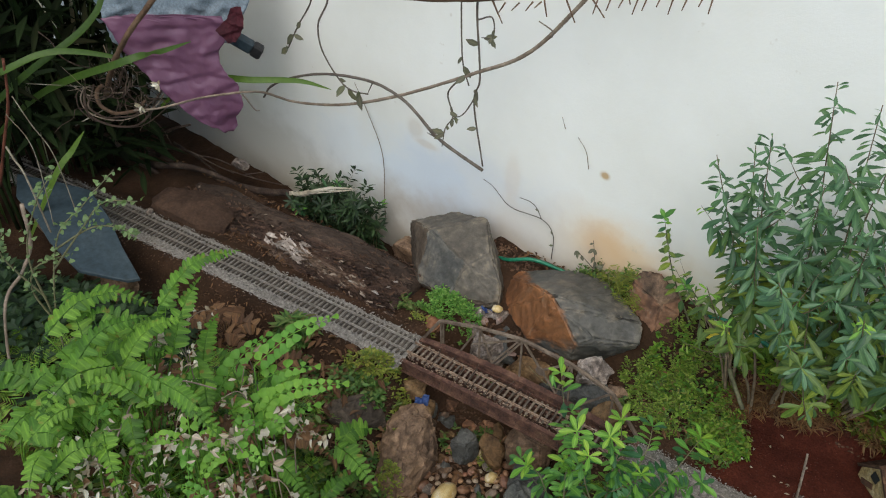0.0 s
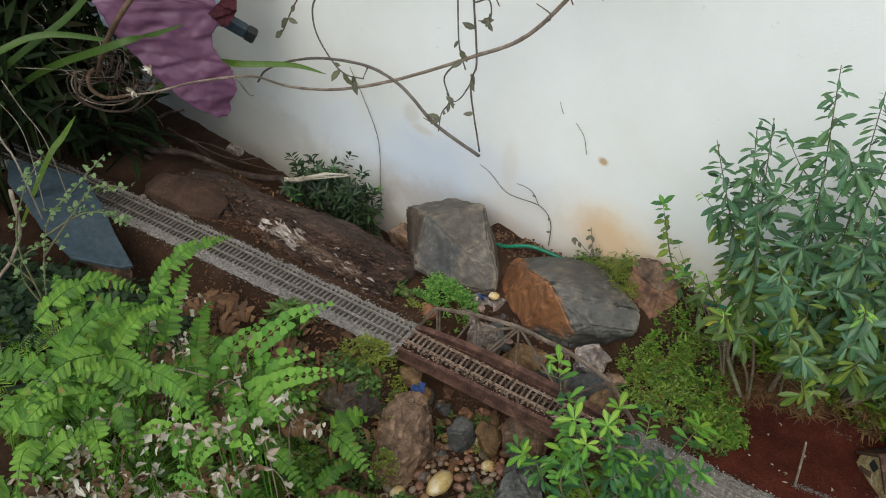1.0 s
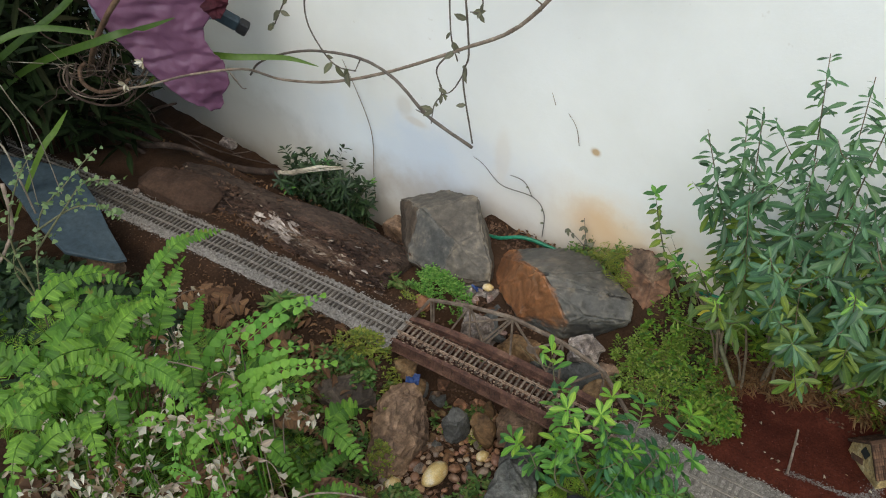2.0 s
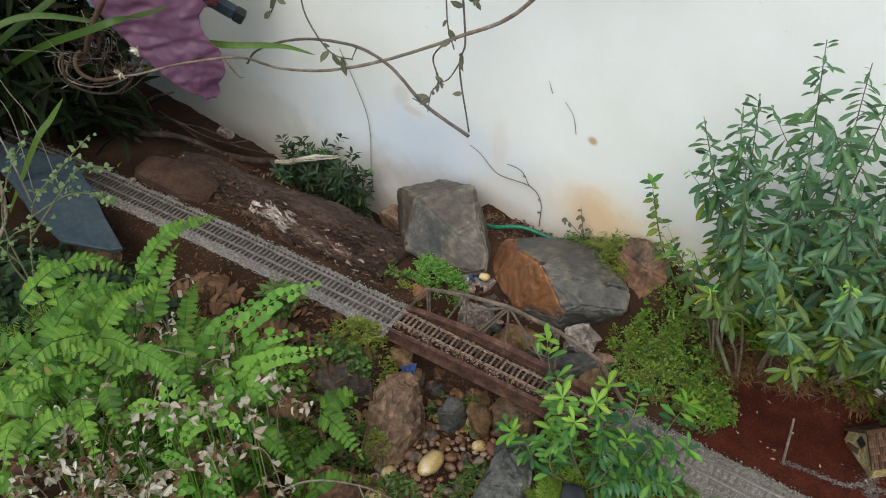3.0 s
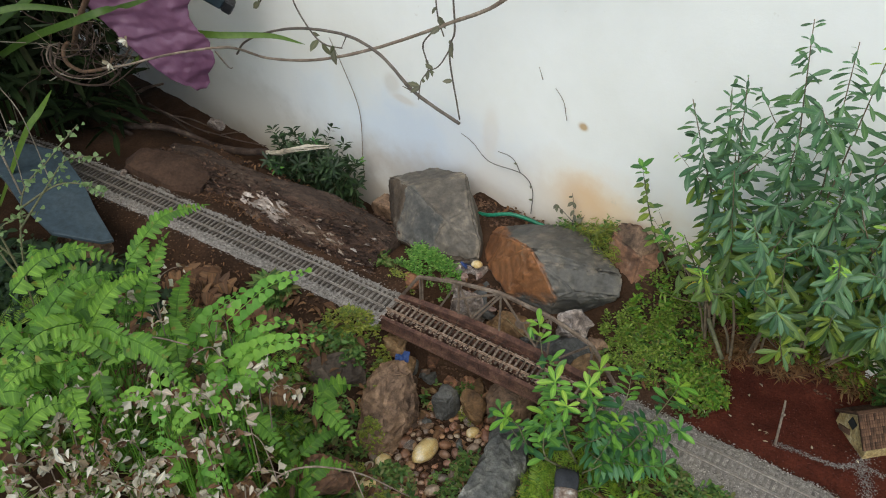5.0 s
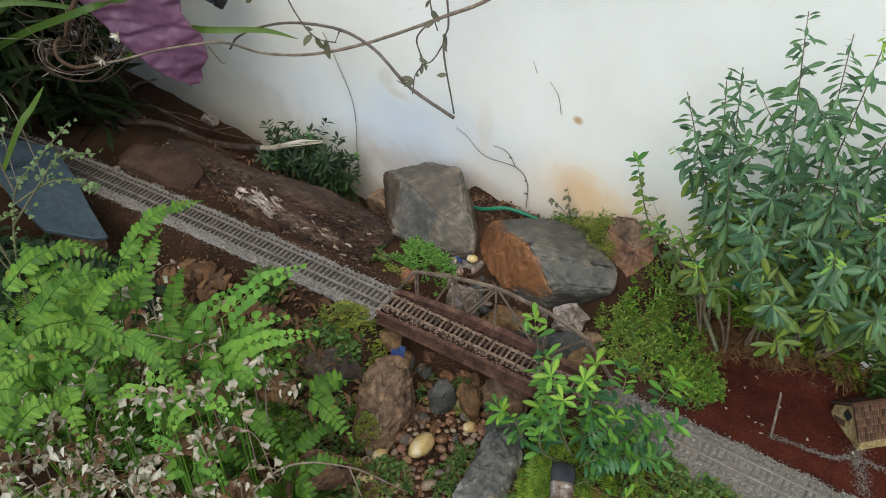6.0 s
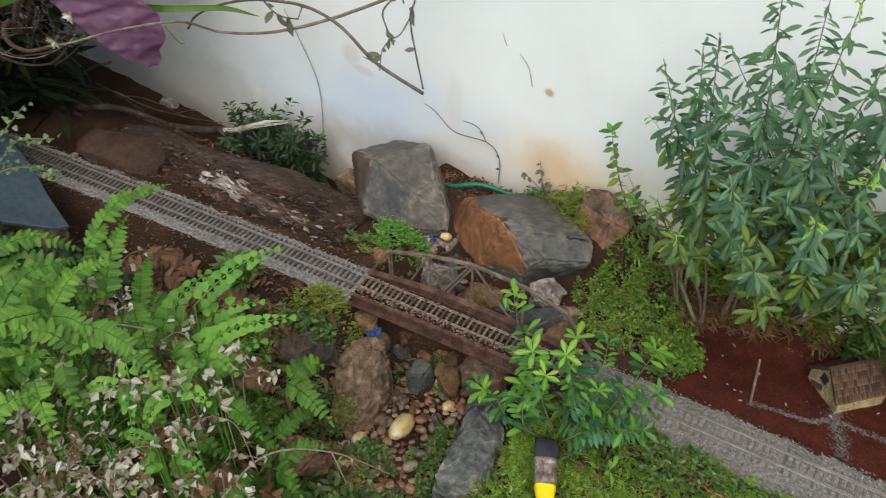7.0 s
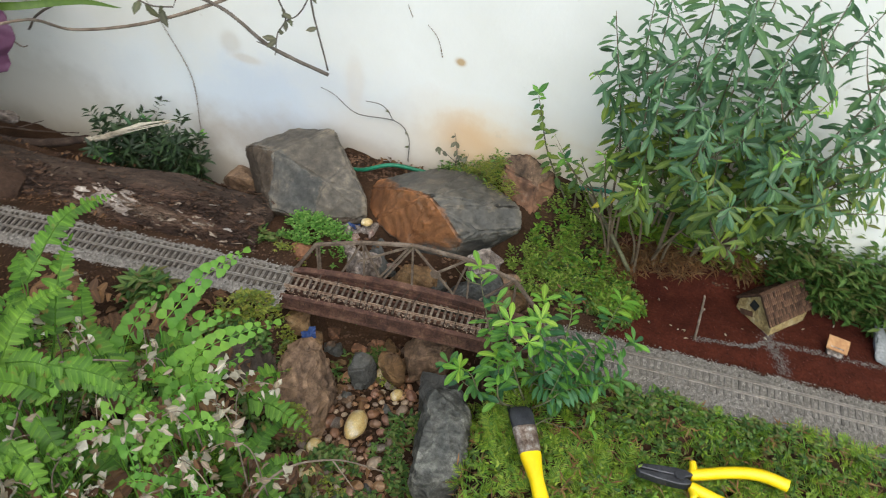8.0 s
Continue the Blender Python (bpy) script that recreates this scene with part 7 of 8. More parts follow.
def clods():
    """Crumbs of soil and grit all over the bare ground."""
    r = random.Random(44)
    soup = Soup()
    for x0, x1, y0, y1, n, lo, hi in ((-0.62, -0.12, 0.03, 0.06, 1500, 0.0006, 0.0022), (-0.62, -0.15, 0.13, 0.22, 900, 0.0008, 0.003), (-0.13, 0.13, -0.20, 0.09, 3600, 0.0008, 0.0045), (-0.60, -0.10, -0.16, -0.032, 2400, 0.0006, 0.0026), (0.12, 0.24, 0.03, 0.16, 1100, 0.0006, 0.0024), (0.20, 0.50, 0.12, 0.165, 900, 0.0008, 0.003), (-0.14, 0.1, 0.155, 0.2, 1400, 0.001, 0.004)):
        for _ in range(n):
            x, y = r.uniform(x0, x1), r.uniform(y0, y1)
            gravel(soup, r, x, y, ground_z(x, y) + 0.0003, r.uniform(lo, hi) * r.random() ** 0.5)
    tagged(part("soil_crumbs", soup.mesh("soil_crumbs", False), M_CLOD, None), "crumbs of dark brown soil on bare ground", "soil", kind="stuff")
    soup = Soup()
    for _ in range(1500):
        x, y = r.uniform(0.2, 0.56), r.uniform(0.02, 0.15)
        gravel(soup, r, x, y, ground_z(x, y) + 0.0001, r.uniform(0.0004, 0.0011))
    tagged(part("red_grit", soup.mesh("red_grit", False), M_REDGRIT, None), "fine brick-red grit of the model village", "soil", kind="stuff")


clods()

# ---- roots at the foot of the shrub ----
def fibre(name, label, spots, material, seed, length, thick):
    r = random.Random(seed)
    owner = thing(name, (spots[0][0], spots[0][1], ground_z(spots[0][0], spots[0][1])), label, "roots")
    for cx, cy, rx, ry, n in spots:
        for _ in range(n):
            x, y = cx + r.uniform(-rx, rx), cy + r.uniform(-ry, ry)
            z = ground_z(x, y)
            a, q = r.uniform(0, 6.283), length * r.uniform(0.5, 1.2)
            s = Soup()
            tube(s, spline([(x, y, z + 0.001), (x + 0.5 * q * math.cos(a), y + 0.5 * q * math.sin(a), z + 0.008 * r.random() + 0.003), (x + q * math.cos(a + 0.5), y + q * math.sin(a + 0.5), ground_z(x + q * math.cos(a + 0.5), y + q * math.sin(a + 0.5)) + 0.002)], 5), thick, thick * 0.5, 5)
            part("root", s.mesh("root"), material, owner)
    return owner


fibre("roots", "reddish-brown roots at the foot of the shrub", [(0.205, 0.124, 0.012, 0.008, 14), (0.245, 0.134, 0.03, 0.008, 22), (0.33, 0.142, 0.05, 0.008, 10)], M_ROOT, 91, 0.013, 0.0005)
branch_thing("stick", [([(0.168, 0.150, 0.075), (0.185, 0.135, 0.06), (0.205, 0.115, 0.045), (0.225, 0.105, 0.02)], 0.0028, 0.0022), ([(0.185, 0.135, 0.06), (0.178, 0.15, 0.085)], 0.002, 0.0014)], M_STEM, "bent pale brown stick at the foot of the shrub", "stick")
branch_thing("stick", [([(0.428, 0.128, 0.022), (0.455, 0.135, 0.022), (0.49, 0.15, 0.03)], 0.0016, 0.0012)], M_TWIG, "thin dry stick leaning on the model hut", "stick")
branch_thing("twig", [([(0.305, 0.135, 0.01), (0.322, 0.128, 0.008), (0.335, 0.118, 0.004)], 0.0009, 0.0006), ([(0.322, 0.128, 0.008), (0.315, 0.116, 0.004)], 0.0008, 0.0005)], M_TWIG, "small dry twig on the red soil", "twig")
branch_thing("dead_vine", [([(-0.02, -0.34, 0.10), (-0.005, -0.29, 0.12), (0.02, -0.245, 0.085), (0.05, -0.21, 0.03)], 0.0010, 0.0006), ([(0.02, -0.245, 0.085), (0.04, -0.255, 0.07)], 0.0007, 0.0004)], M_TWIG, "thin pale dead vine arching over the bank", "vine")
branch_thing("dead_vine", [([(-0.16, -0.34, 0.15), (-0.145, -0.31, 0.20), (-0.12, -0.295, 0.205), (-0.10, -0.28, 0.195)], 0.0009, 0.0006)], M_TWIG, "thin dead vine hanging among the ferns", "vine")

# ---- hose ----
s = Soup()
tube(s, spline([(-0.13, 0.178, 0.022), (-0.095, 0.165, 0.034), (-0.06, 0.171, 0.045), (-0.02, 0.182, 0.036), (0.03, 0.180, 0.036), (0.09, 0.174, 0.052), (0.14, 0.166, 0.066), (0.19, 0.159, 0.077), (0.25, 0.150, 0.066), (0.32, 0.146, 0.055)], 10), 0.0024, 0.0024, 10)
tagged(part("garden_hose", s.mesh("garden_hose"), M_HOSE, None), "thin green garden hose along the foot of the wall", "hose")


# ---- slate and the weed in front of it ----
def build_slate():
    bm = bmesh.new()
    edge = [(-0.735, -0.080), (-0.68, -0.058), (-0.629, -0.042), (-0.56, -0.066), (-0.50, -0.094), (-0.438, -0.119), (-0.447, -0.131), (-0.470, -0.140), (-0.505, -0.154), (-0.58, -0.142), (-0.63, -0.125), (-0.690, -0.112)]
    low, top = [], []
    for x, y in edge:
        z = 0.035 + 0.02 * (x + 0.44) / -0.3
        j = 0.002 * fbm(x, y, 1, 40)
        low.append(bm.verts.new((x + j, y + j, z - 0.005)))
        top.append(bm.verts.new((x, y, z)))
    bm.faces.new(top)
    bm.faces.new(low[::-1])
    for i in range(len(edge)):
        j = (i + 1) % len(edge)
        bm.faces.new((low[i], low[j], top[j], top[i]))
    bmesh.ops.recalc_face_normals(bm, faces=bm.faces[:])
    bmesh.ops.bevel(bm, geom=bm.edges[:], offset=0.0008, segments=1, affect="EDGES")
    tagged(part("slate_sheet", bm, M_SLATE, None), "flat blue-grey slate sheet lying beside the rails", "slate")
    for x, y in ((-0.66, -0.085), (-0.56, -0.10), (-0.48, -0.125)):
        z = 0.035 + 0.02 * (x + 0.44) / -0.3 - 0.005
        g = ground_z(x, y)
        lump("rock", (x, y, (z + g) / 2 - 0.004), (0.05, 0.04, z - g + 0.012), M_STONE_BROWN, "brown stone that bears the slate sheet", int(-x * 100), 0.3, 0.002, "stones under the slate")


build_slate()


def build_weed():
    """A thin branching weed with small pale lobed leaves, dark below."""
    r = random.Random(77)
    stems = [[(-0.335, -0.270, 0.03), (-0.330, -0.276, 0.13), (-0.314, -0.258, 0.229), (-0.295, -0.236, 0.262), (-0.276, -0.209, 0.292)],
             [(-0.320, -0.266, 0.20), (-0.300, -0.240, 0.238), (-0.285, -0.222, 0.262), (-0.268, -0.200, 0.258)],
             [(-0.330, -0.276, 0.15), (-0.33, -0.278, 0.22), (-0.318, -0.262, 0.27), (-0.305, -0.246, 0.298)],
             [(-0.330, -0.276, 0.14), (-0.335, -0.283, 0.18), (-0.330, -0.275, 0.205), (-0.31, -0.252, 0.215)],
             [(-0.318, -0.262, 0.22), (-0.295, -0.233, 0.238), (-0.280, -0.214, 0.232), (-0.274, -0.206, 0.222)],
             [(-0.330, -0.276, 0.17), (-0.34, -0.29, 0.21), (-0.342, -0.294, 0.23), (-0.336, -0.288, 0.25)]]
    owner = thing("weed", stems[0][0], "spindly weed with small pale green lobed leaves", "weed")
    leaf = shape_mesh("leaf", FAN, M_WEED)
    for pts in stems:
        line = spline(pts, 8)
        s = Soup()
        tube(s, line, 0.0011, 0.0004, 5)
        part("stem", s.mesh("stem"), M_STEM, owner)
        for i in range(len(line) // 3, len(line)):
            for _ in range(2):
                ob = part("leaf", leaf, None, owner)
                ob.matrix_basis = turned(line[i] + np.array([r.uniform(-0.004, 0.004) for _ in range(3)]), (r.uniform(-1, 1), r.uniform(-1, 1), r.uniform(-0.3, 0.6)), (r.uniform(-0.5, 0.7), r.uniform(-0.9, 0.2), 0.8), r.uniform(0.003, 0.006))
                ob.matrix_parent_inverse = owner.matrix_basis.inverted()
    return owner


build_weed()
branch_thing("cut_stick", [([(-0.345, -0.34, 0.03), (-0.34, -0.311, 0.17), (-0.34, -0.284, 0.20), (-0.34, -0.268, 0.222), (-0.34, -0.263, 0.262)], 0.0013, 0.0018)], M_TWIG, "thin cut stick standing among the weeds", "stick")


# ---- strap leaves, thicket and things hanging in the dark corner ----
def strap(soup, pts, wide, twist=0.0):
    """A long ribbon leaf with a fold along its middle."""
    line = spline(pts, 10)
    n = len(line)
    tang = np.gradient(line, axis=0)
    verts, faces = [], []
    for i in range(n):
        f = i / (n - 1)
        w = wide * min(1.0, 0.5 + 2 * f) * (1 - f ** 4) + 0.0004
        side = unit(np.cross(tang[i], (math.sin(twist + f * 0.7), -math.cos(twist), 0.6)))
        up = unit(np.cross(side, tang[i]))
        verts += [line[i] - side * w + up * w * 0.3, line[i], line[i] + side * w + up * w * 0.3]
    for i in range(n - 1):
        a, b = 3 * i, 3 * i + 3
        faces += [(a, a + 1, b + 1, b), (a + 1, a + 2, b + 2, b + 1)]
    soup.add(verts, faces)


def build_straps():
    r = random.Random(15)
    owner = thing("strap_leaf_clump", (-0.68, -0.05, -0.01), "clump of long strap-shaped green leaves, partly yellow and dry", "plant")
    shown = [
        ([(-0.86, -0.24, 0.0), (-0.76, -0.20, 0.17), (-0.629, -0.106, 0.244), (-0.592, -0.059, 0.262), (-0.556, -0.012, 0.250), (-0.535, 0.01, 0.234)], 0.0038),
        ([(-0.84, -0.14, 0.0), (-0.68, -0.06, 0.17), (-0.491, -0.038, 0.268), (-0.484, 0.011, 0.265), (-0.474, 0.048, 0.267)], 0.0042),
        ([(-0.66, -0.13, 0.0), (-0.614, -0.088, 0.101), (-0.600, -0.066, 0.13), (-0.586, -0.051, 0.156)], 0.0042),
        ([(-0.62, 0.09, 0.12), (-0.54, 0.10, 0.18), (-0.464, 0.125, 0.190), (-0.42, 0.165, 0.185), (-0.388, 0.190, 0.172)], 0.004),
        ([(-0.85, -0.20, 0.0), (-0.66, -0.10, 0.20), (-0.567, -0.026, 0.285), (-0.546, 0.0, 0.33), (-0.53, 0.02, 0.40)], 0.0042),
    ]
    for pts, wide in shown:
        s = Soup()
        strap(s, pts, wide)
        part("blade", s.mesh("blade"), M_STRAP, owner)
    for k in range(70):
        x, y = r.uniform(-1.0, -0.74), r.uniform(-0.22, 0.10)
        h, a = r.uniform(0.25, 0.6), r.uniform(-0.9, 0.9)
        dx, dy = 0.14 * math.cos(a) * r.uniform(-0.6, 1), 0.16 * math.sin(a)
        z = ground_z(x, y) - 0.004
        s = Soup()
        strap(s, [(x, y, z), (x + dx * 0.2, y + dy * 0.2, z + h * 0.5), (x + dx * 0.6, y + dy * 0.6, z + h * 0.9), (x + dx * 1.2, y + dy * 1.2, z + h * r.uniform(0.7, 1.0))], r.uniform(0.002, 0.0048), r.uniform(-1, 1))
        part("blade", s.mesh("blade"), M_STRAP_SHADED if k % 5 else M_DRY, owner, "" if k % 5 else "dry whitish blade")


build_straps()


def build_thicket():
    """Leafage, coloured near black for shade, that fills the corner behind the strap leaves."""
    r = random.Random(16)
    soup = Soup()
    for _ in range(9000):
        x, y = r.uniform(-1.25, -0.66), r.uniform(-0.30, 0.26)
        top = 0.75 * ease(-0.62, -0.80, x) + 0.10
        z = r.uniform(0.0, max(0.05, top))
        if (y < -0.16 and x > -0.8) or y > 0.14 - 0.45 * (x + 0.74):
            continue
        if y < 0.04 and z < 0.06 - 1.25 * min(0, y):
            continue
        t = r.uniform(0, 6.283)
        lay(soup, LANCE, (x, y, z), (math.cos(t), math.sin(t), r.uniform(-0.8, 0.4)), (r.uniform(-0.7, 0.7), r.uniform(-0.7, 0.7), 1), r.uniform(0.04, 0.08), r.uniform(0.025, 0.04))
    # unseen leaves above the corner, added to keep light off it
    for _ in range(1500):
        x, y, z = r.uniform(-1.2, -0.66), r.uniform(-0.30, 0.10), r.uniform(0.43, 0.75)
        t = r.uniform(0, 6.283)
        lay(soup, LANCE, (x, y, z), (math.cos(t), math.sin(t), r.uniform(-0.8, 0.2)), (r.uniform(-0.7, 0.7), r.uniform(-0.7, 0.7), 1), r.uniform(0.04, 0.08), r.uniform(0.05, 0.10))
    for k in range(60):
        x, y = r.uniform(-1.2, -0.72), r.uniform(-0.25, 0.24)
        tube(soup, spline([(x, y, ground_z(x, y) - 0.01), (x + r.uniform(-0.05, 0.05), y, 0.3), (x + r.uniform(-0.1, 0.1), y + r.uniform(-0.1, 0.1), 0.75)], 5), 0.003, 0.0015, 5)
    tagged(part("thicket", soup.mesh("thicket"), M_THICKET, None), "dense leafy thicket in the shaded corner, leaf colour darkened for shade", "undergrowth", kind="stuff")


build_thicket()
branch_thing("brown_branch", [
    ([(-0.40, 0.03, 0.42), (-0.455, 0.005, 0.345), (-0.505, -0.01, 0.290), (-0.555, -0.01, 0.235), (-0.60, 0.0, 0.18)], 0.0030, 0.0036),
    ([(-0.40, 0.03, 0.42), (-0.34, 0.05, 0.45), (-0.28, 0.06, 0.50)], 0.004, 0.003)], M_TWIG_BROWN, "brown woody branch slanting down before a purple cloth", "branch")


def build_tangle():
    """Curled roots and tendrils round the end of the branch: thick loops, fine hairs, two withered flowers."""
    r = random.Random(19)
    owner = thing("root_tangle", (-0.60, 0.0, 0.13), "tangled ball of curled brown roots and pale tendrils", "roots")
    c = np.array((-0.564, 0.000, 0.190))
    for k in range(5):
        # loops that hang open towards the cloth
        q, lean = 0.026 + 0.005 * k, r.uniform(-0.25, 0.25)
        pts = [c + np.array((0.61, 0.79, 0)) * q * math.cos(a) * (1.15 + lean) + np.array((0.1 * lean, -0.02 * lean, 1)) * (q * math.sin(a) * 0.95) + np.array([r.gauss(0, 0.0025) for _ in range(3)]) for a in np.linspace(radians(125 + 10 * k), radians(330 + 12 * k), 8)]
        s = Soup()
        w = (0.0030, 0.0014, 0.0010, 0.0018, 0.0008)[k]
        tube(s, spline(pts, 6), w, w * 0.7, 6, 0.1)
        part("root", s.mesh("root"), (M_TWIG_BROWN, M_BRANCH, M_TWIG, M_BRANCH, M_BRANCH)[k], owner, "thick brown root loop" if k == 0 else "")
    for k in range(60):
        p = c + np.array((r.gauss(0, 0.014), r.gauss(0, 0.014), 0.012 + r.gauss(0, 0.012)))
        q, a, tilt = r.uniform(0.012, 0.032), r.uniform(0, 6.283), r.uniform(-0.8, 0.5)
        pts, d = [p], np.array((math.cos(a), 0.7 * math.sin(a), tilt))
        for i in range(r.randint(3, 5)):
            d = unit(d + np.array([r.gauss(0, 0.42) for _ in range(3)]) + 0.45 * np.cross(d, (0.3, -0.9, 0.3)))
            pts.append(pts[-1] + d * q * 0.6)
        s = Soup()
        w = r.choice((0.0003, 0.0004, 0.0005, 0.0007, 0.0011))
        tube(s, spline(pts, 6), w, w * 0.6, 5)
        part("root", s.mesh("root"), M_TWIG if k % 9 == 0 else M_BRANCH, owner, "pale tendril" if k % 9 == 0 else "")
    for p in ((-0.472, -0.010, 0.235), (-0.513, -0.012, 0.196)):
        s = Soup()
        for _ in range(7):
            lay(s, OVAL, p, (r.uniform(-1, 1), r.uniform(-1, 0), r.uniform(-1, 1)), (0.4, -1, 0.5), 0.009)
        part("dry_flower", s.mesh("dry_flower"), M_DRY, owner, "withered white flower")


build_tangle()
branch_thing("red_stalk", [([(-0.623, -0.100, 0.261), (-0.636, -0.105, 0.205), (-0.670, -0.110, 0.142), (-0.706, -0.120, 0.066)], 0.0016, 0.0022)], M_TWIG_RED, "reddish-brown stalk standing among the strap leaves", "stalk")
branch_thing("dead_stalk", [([(-0.62, -0.106, 0.217), (-0.61, -0.10, 0.18), (-0.60, -0.09, 0.133), (-0.60, -0.085, 0.03)], 0.0007, 0.0007), ([(-0.62, -0.12, 0.20), (-0.605, -0.11, 0.15), (-0.60, -0.12, 0.04)], 0.0005, 0.0006)], M_DRYSTALK, "pale dead stalks standing in the dark corner", "stalk")
branch_thing("dead_stalk", [([(-0.62, -0.133, 0.162), (-0.61, -0.133, 0.145), (-0.60, -0.132, 0.125), (-0.59, -0.13, 0.03)], 0.0015, 0.0012)], M_DRYSTALK, "thick pale dead stalk beside the slate", "stalk")
branch_thing("dead_stalk", [([(-0.64, -0.075, 0.215), (-0.62, -0.068, 0.217), (-0.60, -0.040, 0.209), (-0.595, -0.02, 0.20)], 0.0006, 0.0005)], M_DRYSTALK, "thin pale dead stalk lying in the tangle", "stalk")
branch_thing("dead_stalk", [([(-0.640, -0.030, 0.137), (-0.619, -0.020, 0.151), (-0.600, -0.010, 0.163)], 0.0009, 0.0008)], M_DRYSTALK, "short broken pale stalk under the root tangle", "stalk")


def cloth(name, outline, origin, out, material, label, pleats, puff, seed, thick=0.0010, category="cloth"):
    """A hanging sheet: outline gives (z, left, right) rows from top to bottom along a level axis; pleats are (z at the left, z at the right, depth)."""
    along, nrm = unit((0.61, 0.79, 0)), unit(out)
    nu, nz = 40, 64
    zs = [q[0] for q in outline]
    front = []
    for z in np.linspace(zs[0], zs[-1], nz):
        left = np.interp(-z, [-q for q in zs], [q[1] for q in outline])
        right = np.interp(-z, [-q for q in zs], [q[2] for q in outline])
        for k in range(nu + 1):
            f = k / nu
            u = left + (right - left) * f
            d = puff * fbm(u, z, seed, 16) + 0.25 * puff * fbm(u, z, seed, 70)
            for zl, zr, deep in pleats:
                t = (z - zl - (zr - zl) * f - 0.004 * fbm(u, 0, seed, 12)) / 0.0028
                d += deep * (0.55 + 0.9 * fbm(u, zl, seed, 18)) * (1 / (1 + math.exp(-3 * max(-9, min(9, t)))) - 0.5) * math.exp(-0.12 * t * t)
            rim = 0.0015 * fbm(u * 2, z * 2, seed, 60)
            front.append(np.array(origin) + along * (u + rim) + np.array((0, 0, z + rim)) + nrm * d)
    n = nu + 1
    faces = [(i * n + k, i * n + k + 1, (i + 1) * n + k + 1, (i + 1) * n + k) for i in range(nz - 1) for k in range(nu)]
    m = len(front)
    back = [tuple(v + m for v in q[::-1]) for q in faces]
    rim = [k for k in range(nu)] + [i * n + nu for i in range(nz - 1)] + [(nz - 1) * n + k for k in range(nu, 0, -1)] + [i * n for i in range(nz - 1, 0, -1)]
    walls = [(a, a + m, b + m, b) for a, b in zip(rim, rim[1:] + rim[:1])]
    s = Soup()
    s.add(front + [p - nrm * thick for p in front], faces + back + walls)
    return tagged(part(name, s.mesh(name), material, None), label, category)


# the level axis starts where the sheet's plane passes nearest the origin
PLANE = tuple(unit((0.79, -0.61, 0)) * (-0.425))
cloth("purple_cloth", [(0.298, -0.345, -0.300), (0.285, -0.339, -0.212), (0.262, -0.331, -0.206), (0.240, -0.321, -0.222), (0.221, -0.310, -0.221), (0.195, -0.293, -0.205), (0.167, -0.273, -0.201), (0.149, -0.256, -0.213), (0.137, -0.241, -0.212), (0.128, -0.230, -0.219)], PLANE, (0.79, -0.61, 0), M_PURPLE, "creased mauve-purple cloth hanging by the wall", [(0.281, 0.274, 0.003), (0.243, 0.240, 0.006), (0.232, 0.205, 0.003), (0.207, 0.216, 0.006), (0.168, 0.196, 0.005), (0.160, 0.150, 0.004)], 0.007, 3)
cloth("maroon_rag", [(0.296, -0.199, -0.188), (0.282, -0.206, -0.186), (0.270, -0.222, -0.188), (0.262, -0.214, -0.192), (0.252, -0.209, -0.200)], tuple(np.array(PLANE) + (0.004, -0.003, 0)), (0.79, -0.61, 0), M_MAROON, "dark maroon crumpled rag on the purple cloth", [(0.28, 0.27, 0.008), (0.262, 0.268, 0.008)], 0.010, 5)
cloth("grey_sheet", [(0.40, -0.36, -0.17), (0.33, -0.36, -0.165), (0.28, -0.35, -0.165), (0.24, -0.345, -0.19), (0.22, -0.33, -0.20)], tuple(np.array(PLANE) + (-0.06, 0.046, 0)), (0.79, -0.61, 0), M_GREYBLUE, "grey-blue plastic sheet behind the purple cloth", [(0.30, 0.39, 0.010), (0.27, 0.33, 0.010), (0.36, 0.37, 0.012)], 0.014, 8, category="sheet")
bm = bmesh.new()
bar(bm, (-0.548, 0.170, 0.216), (-0.525, 0.188, 0.196), 0.018, 0.016)
ob = thing("pipe_end", (-0.49, 0.19, 0.188), "grey pipe end with a black rubber cap by the wall", "pipe")
part("tube", bm, M_SLATE, ob)
bm = bmesh.new()
bar(bm, (-0.5255, 0.1877, 0.1965), (-0.516, 0.195, 0.188), 0.019, 0.017)
part("cap", bm, M_BLACK, ob, "black rubber cap")


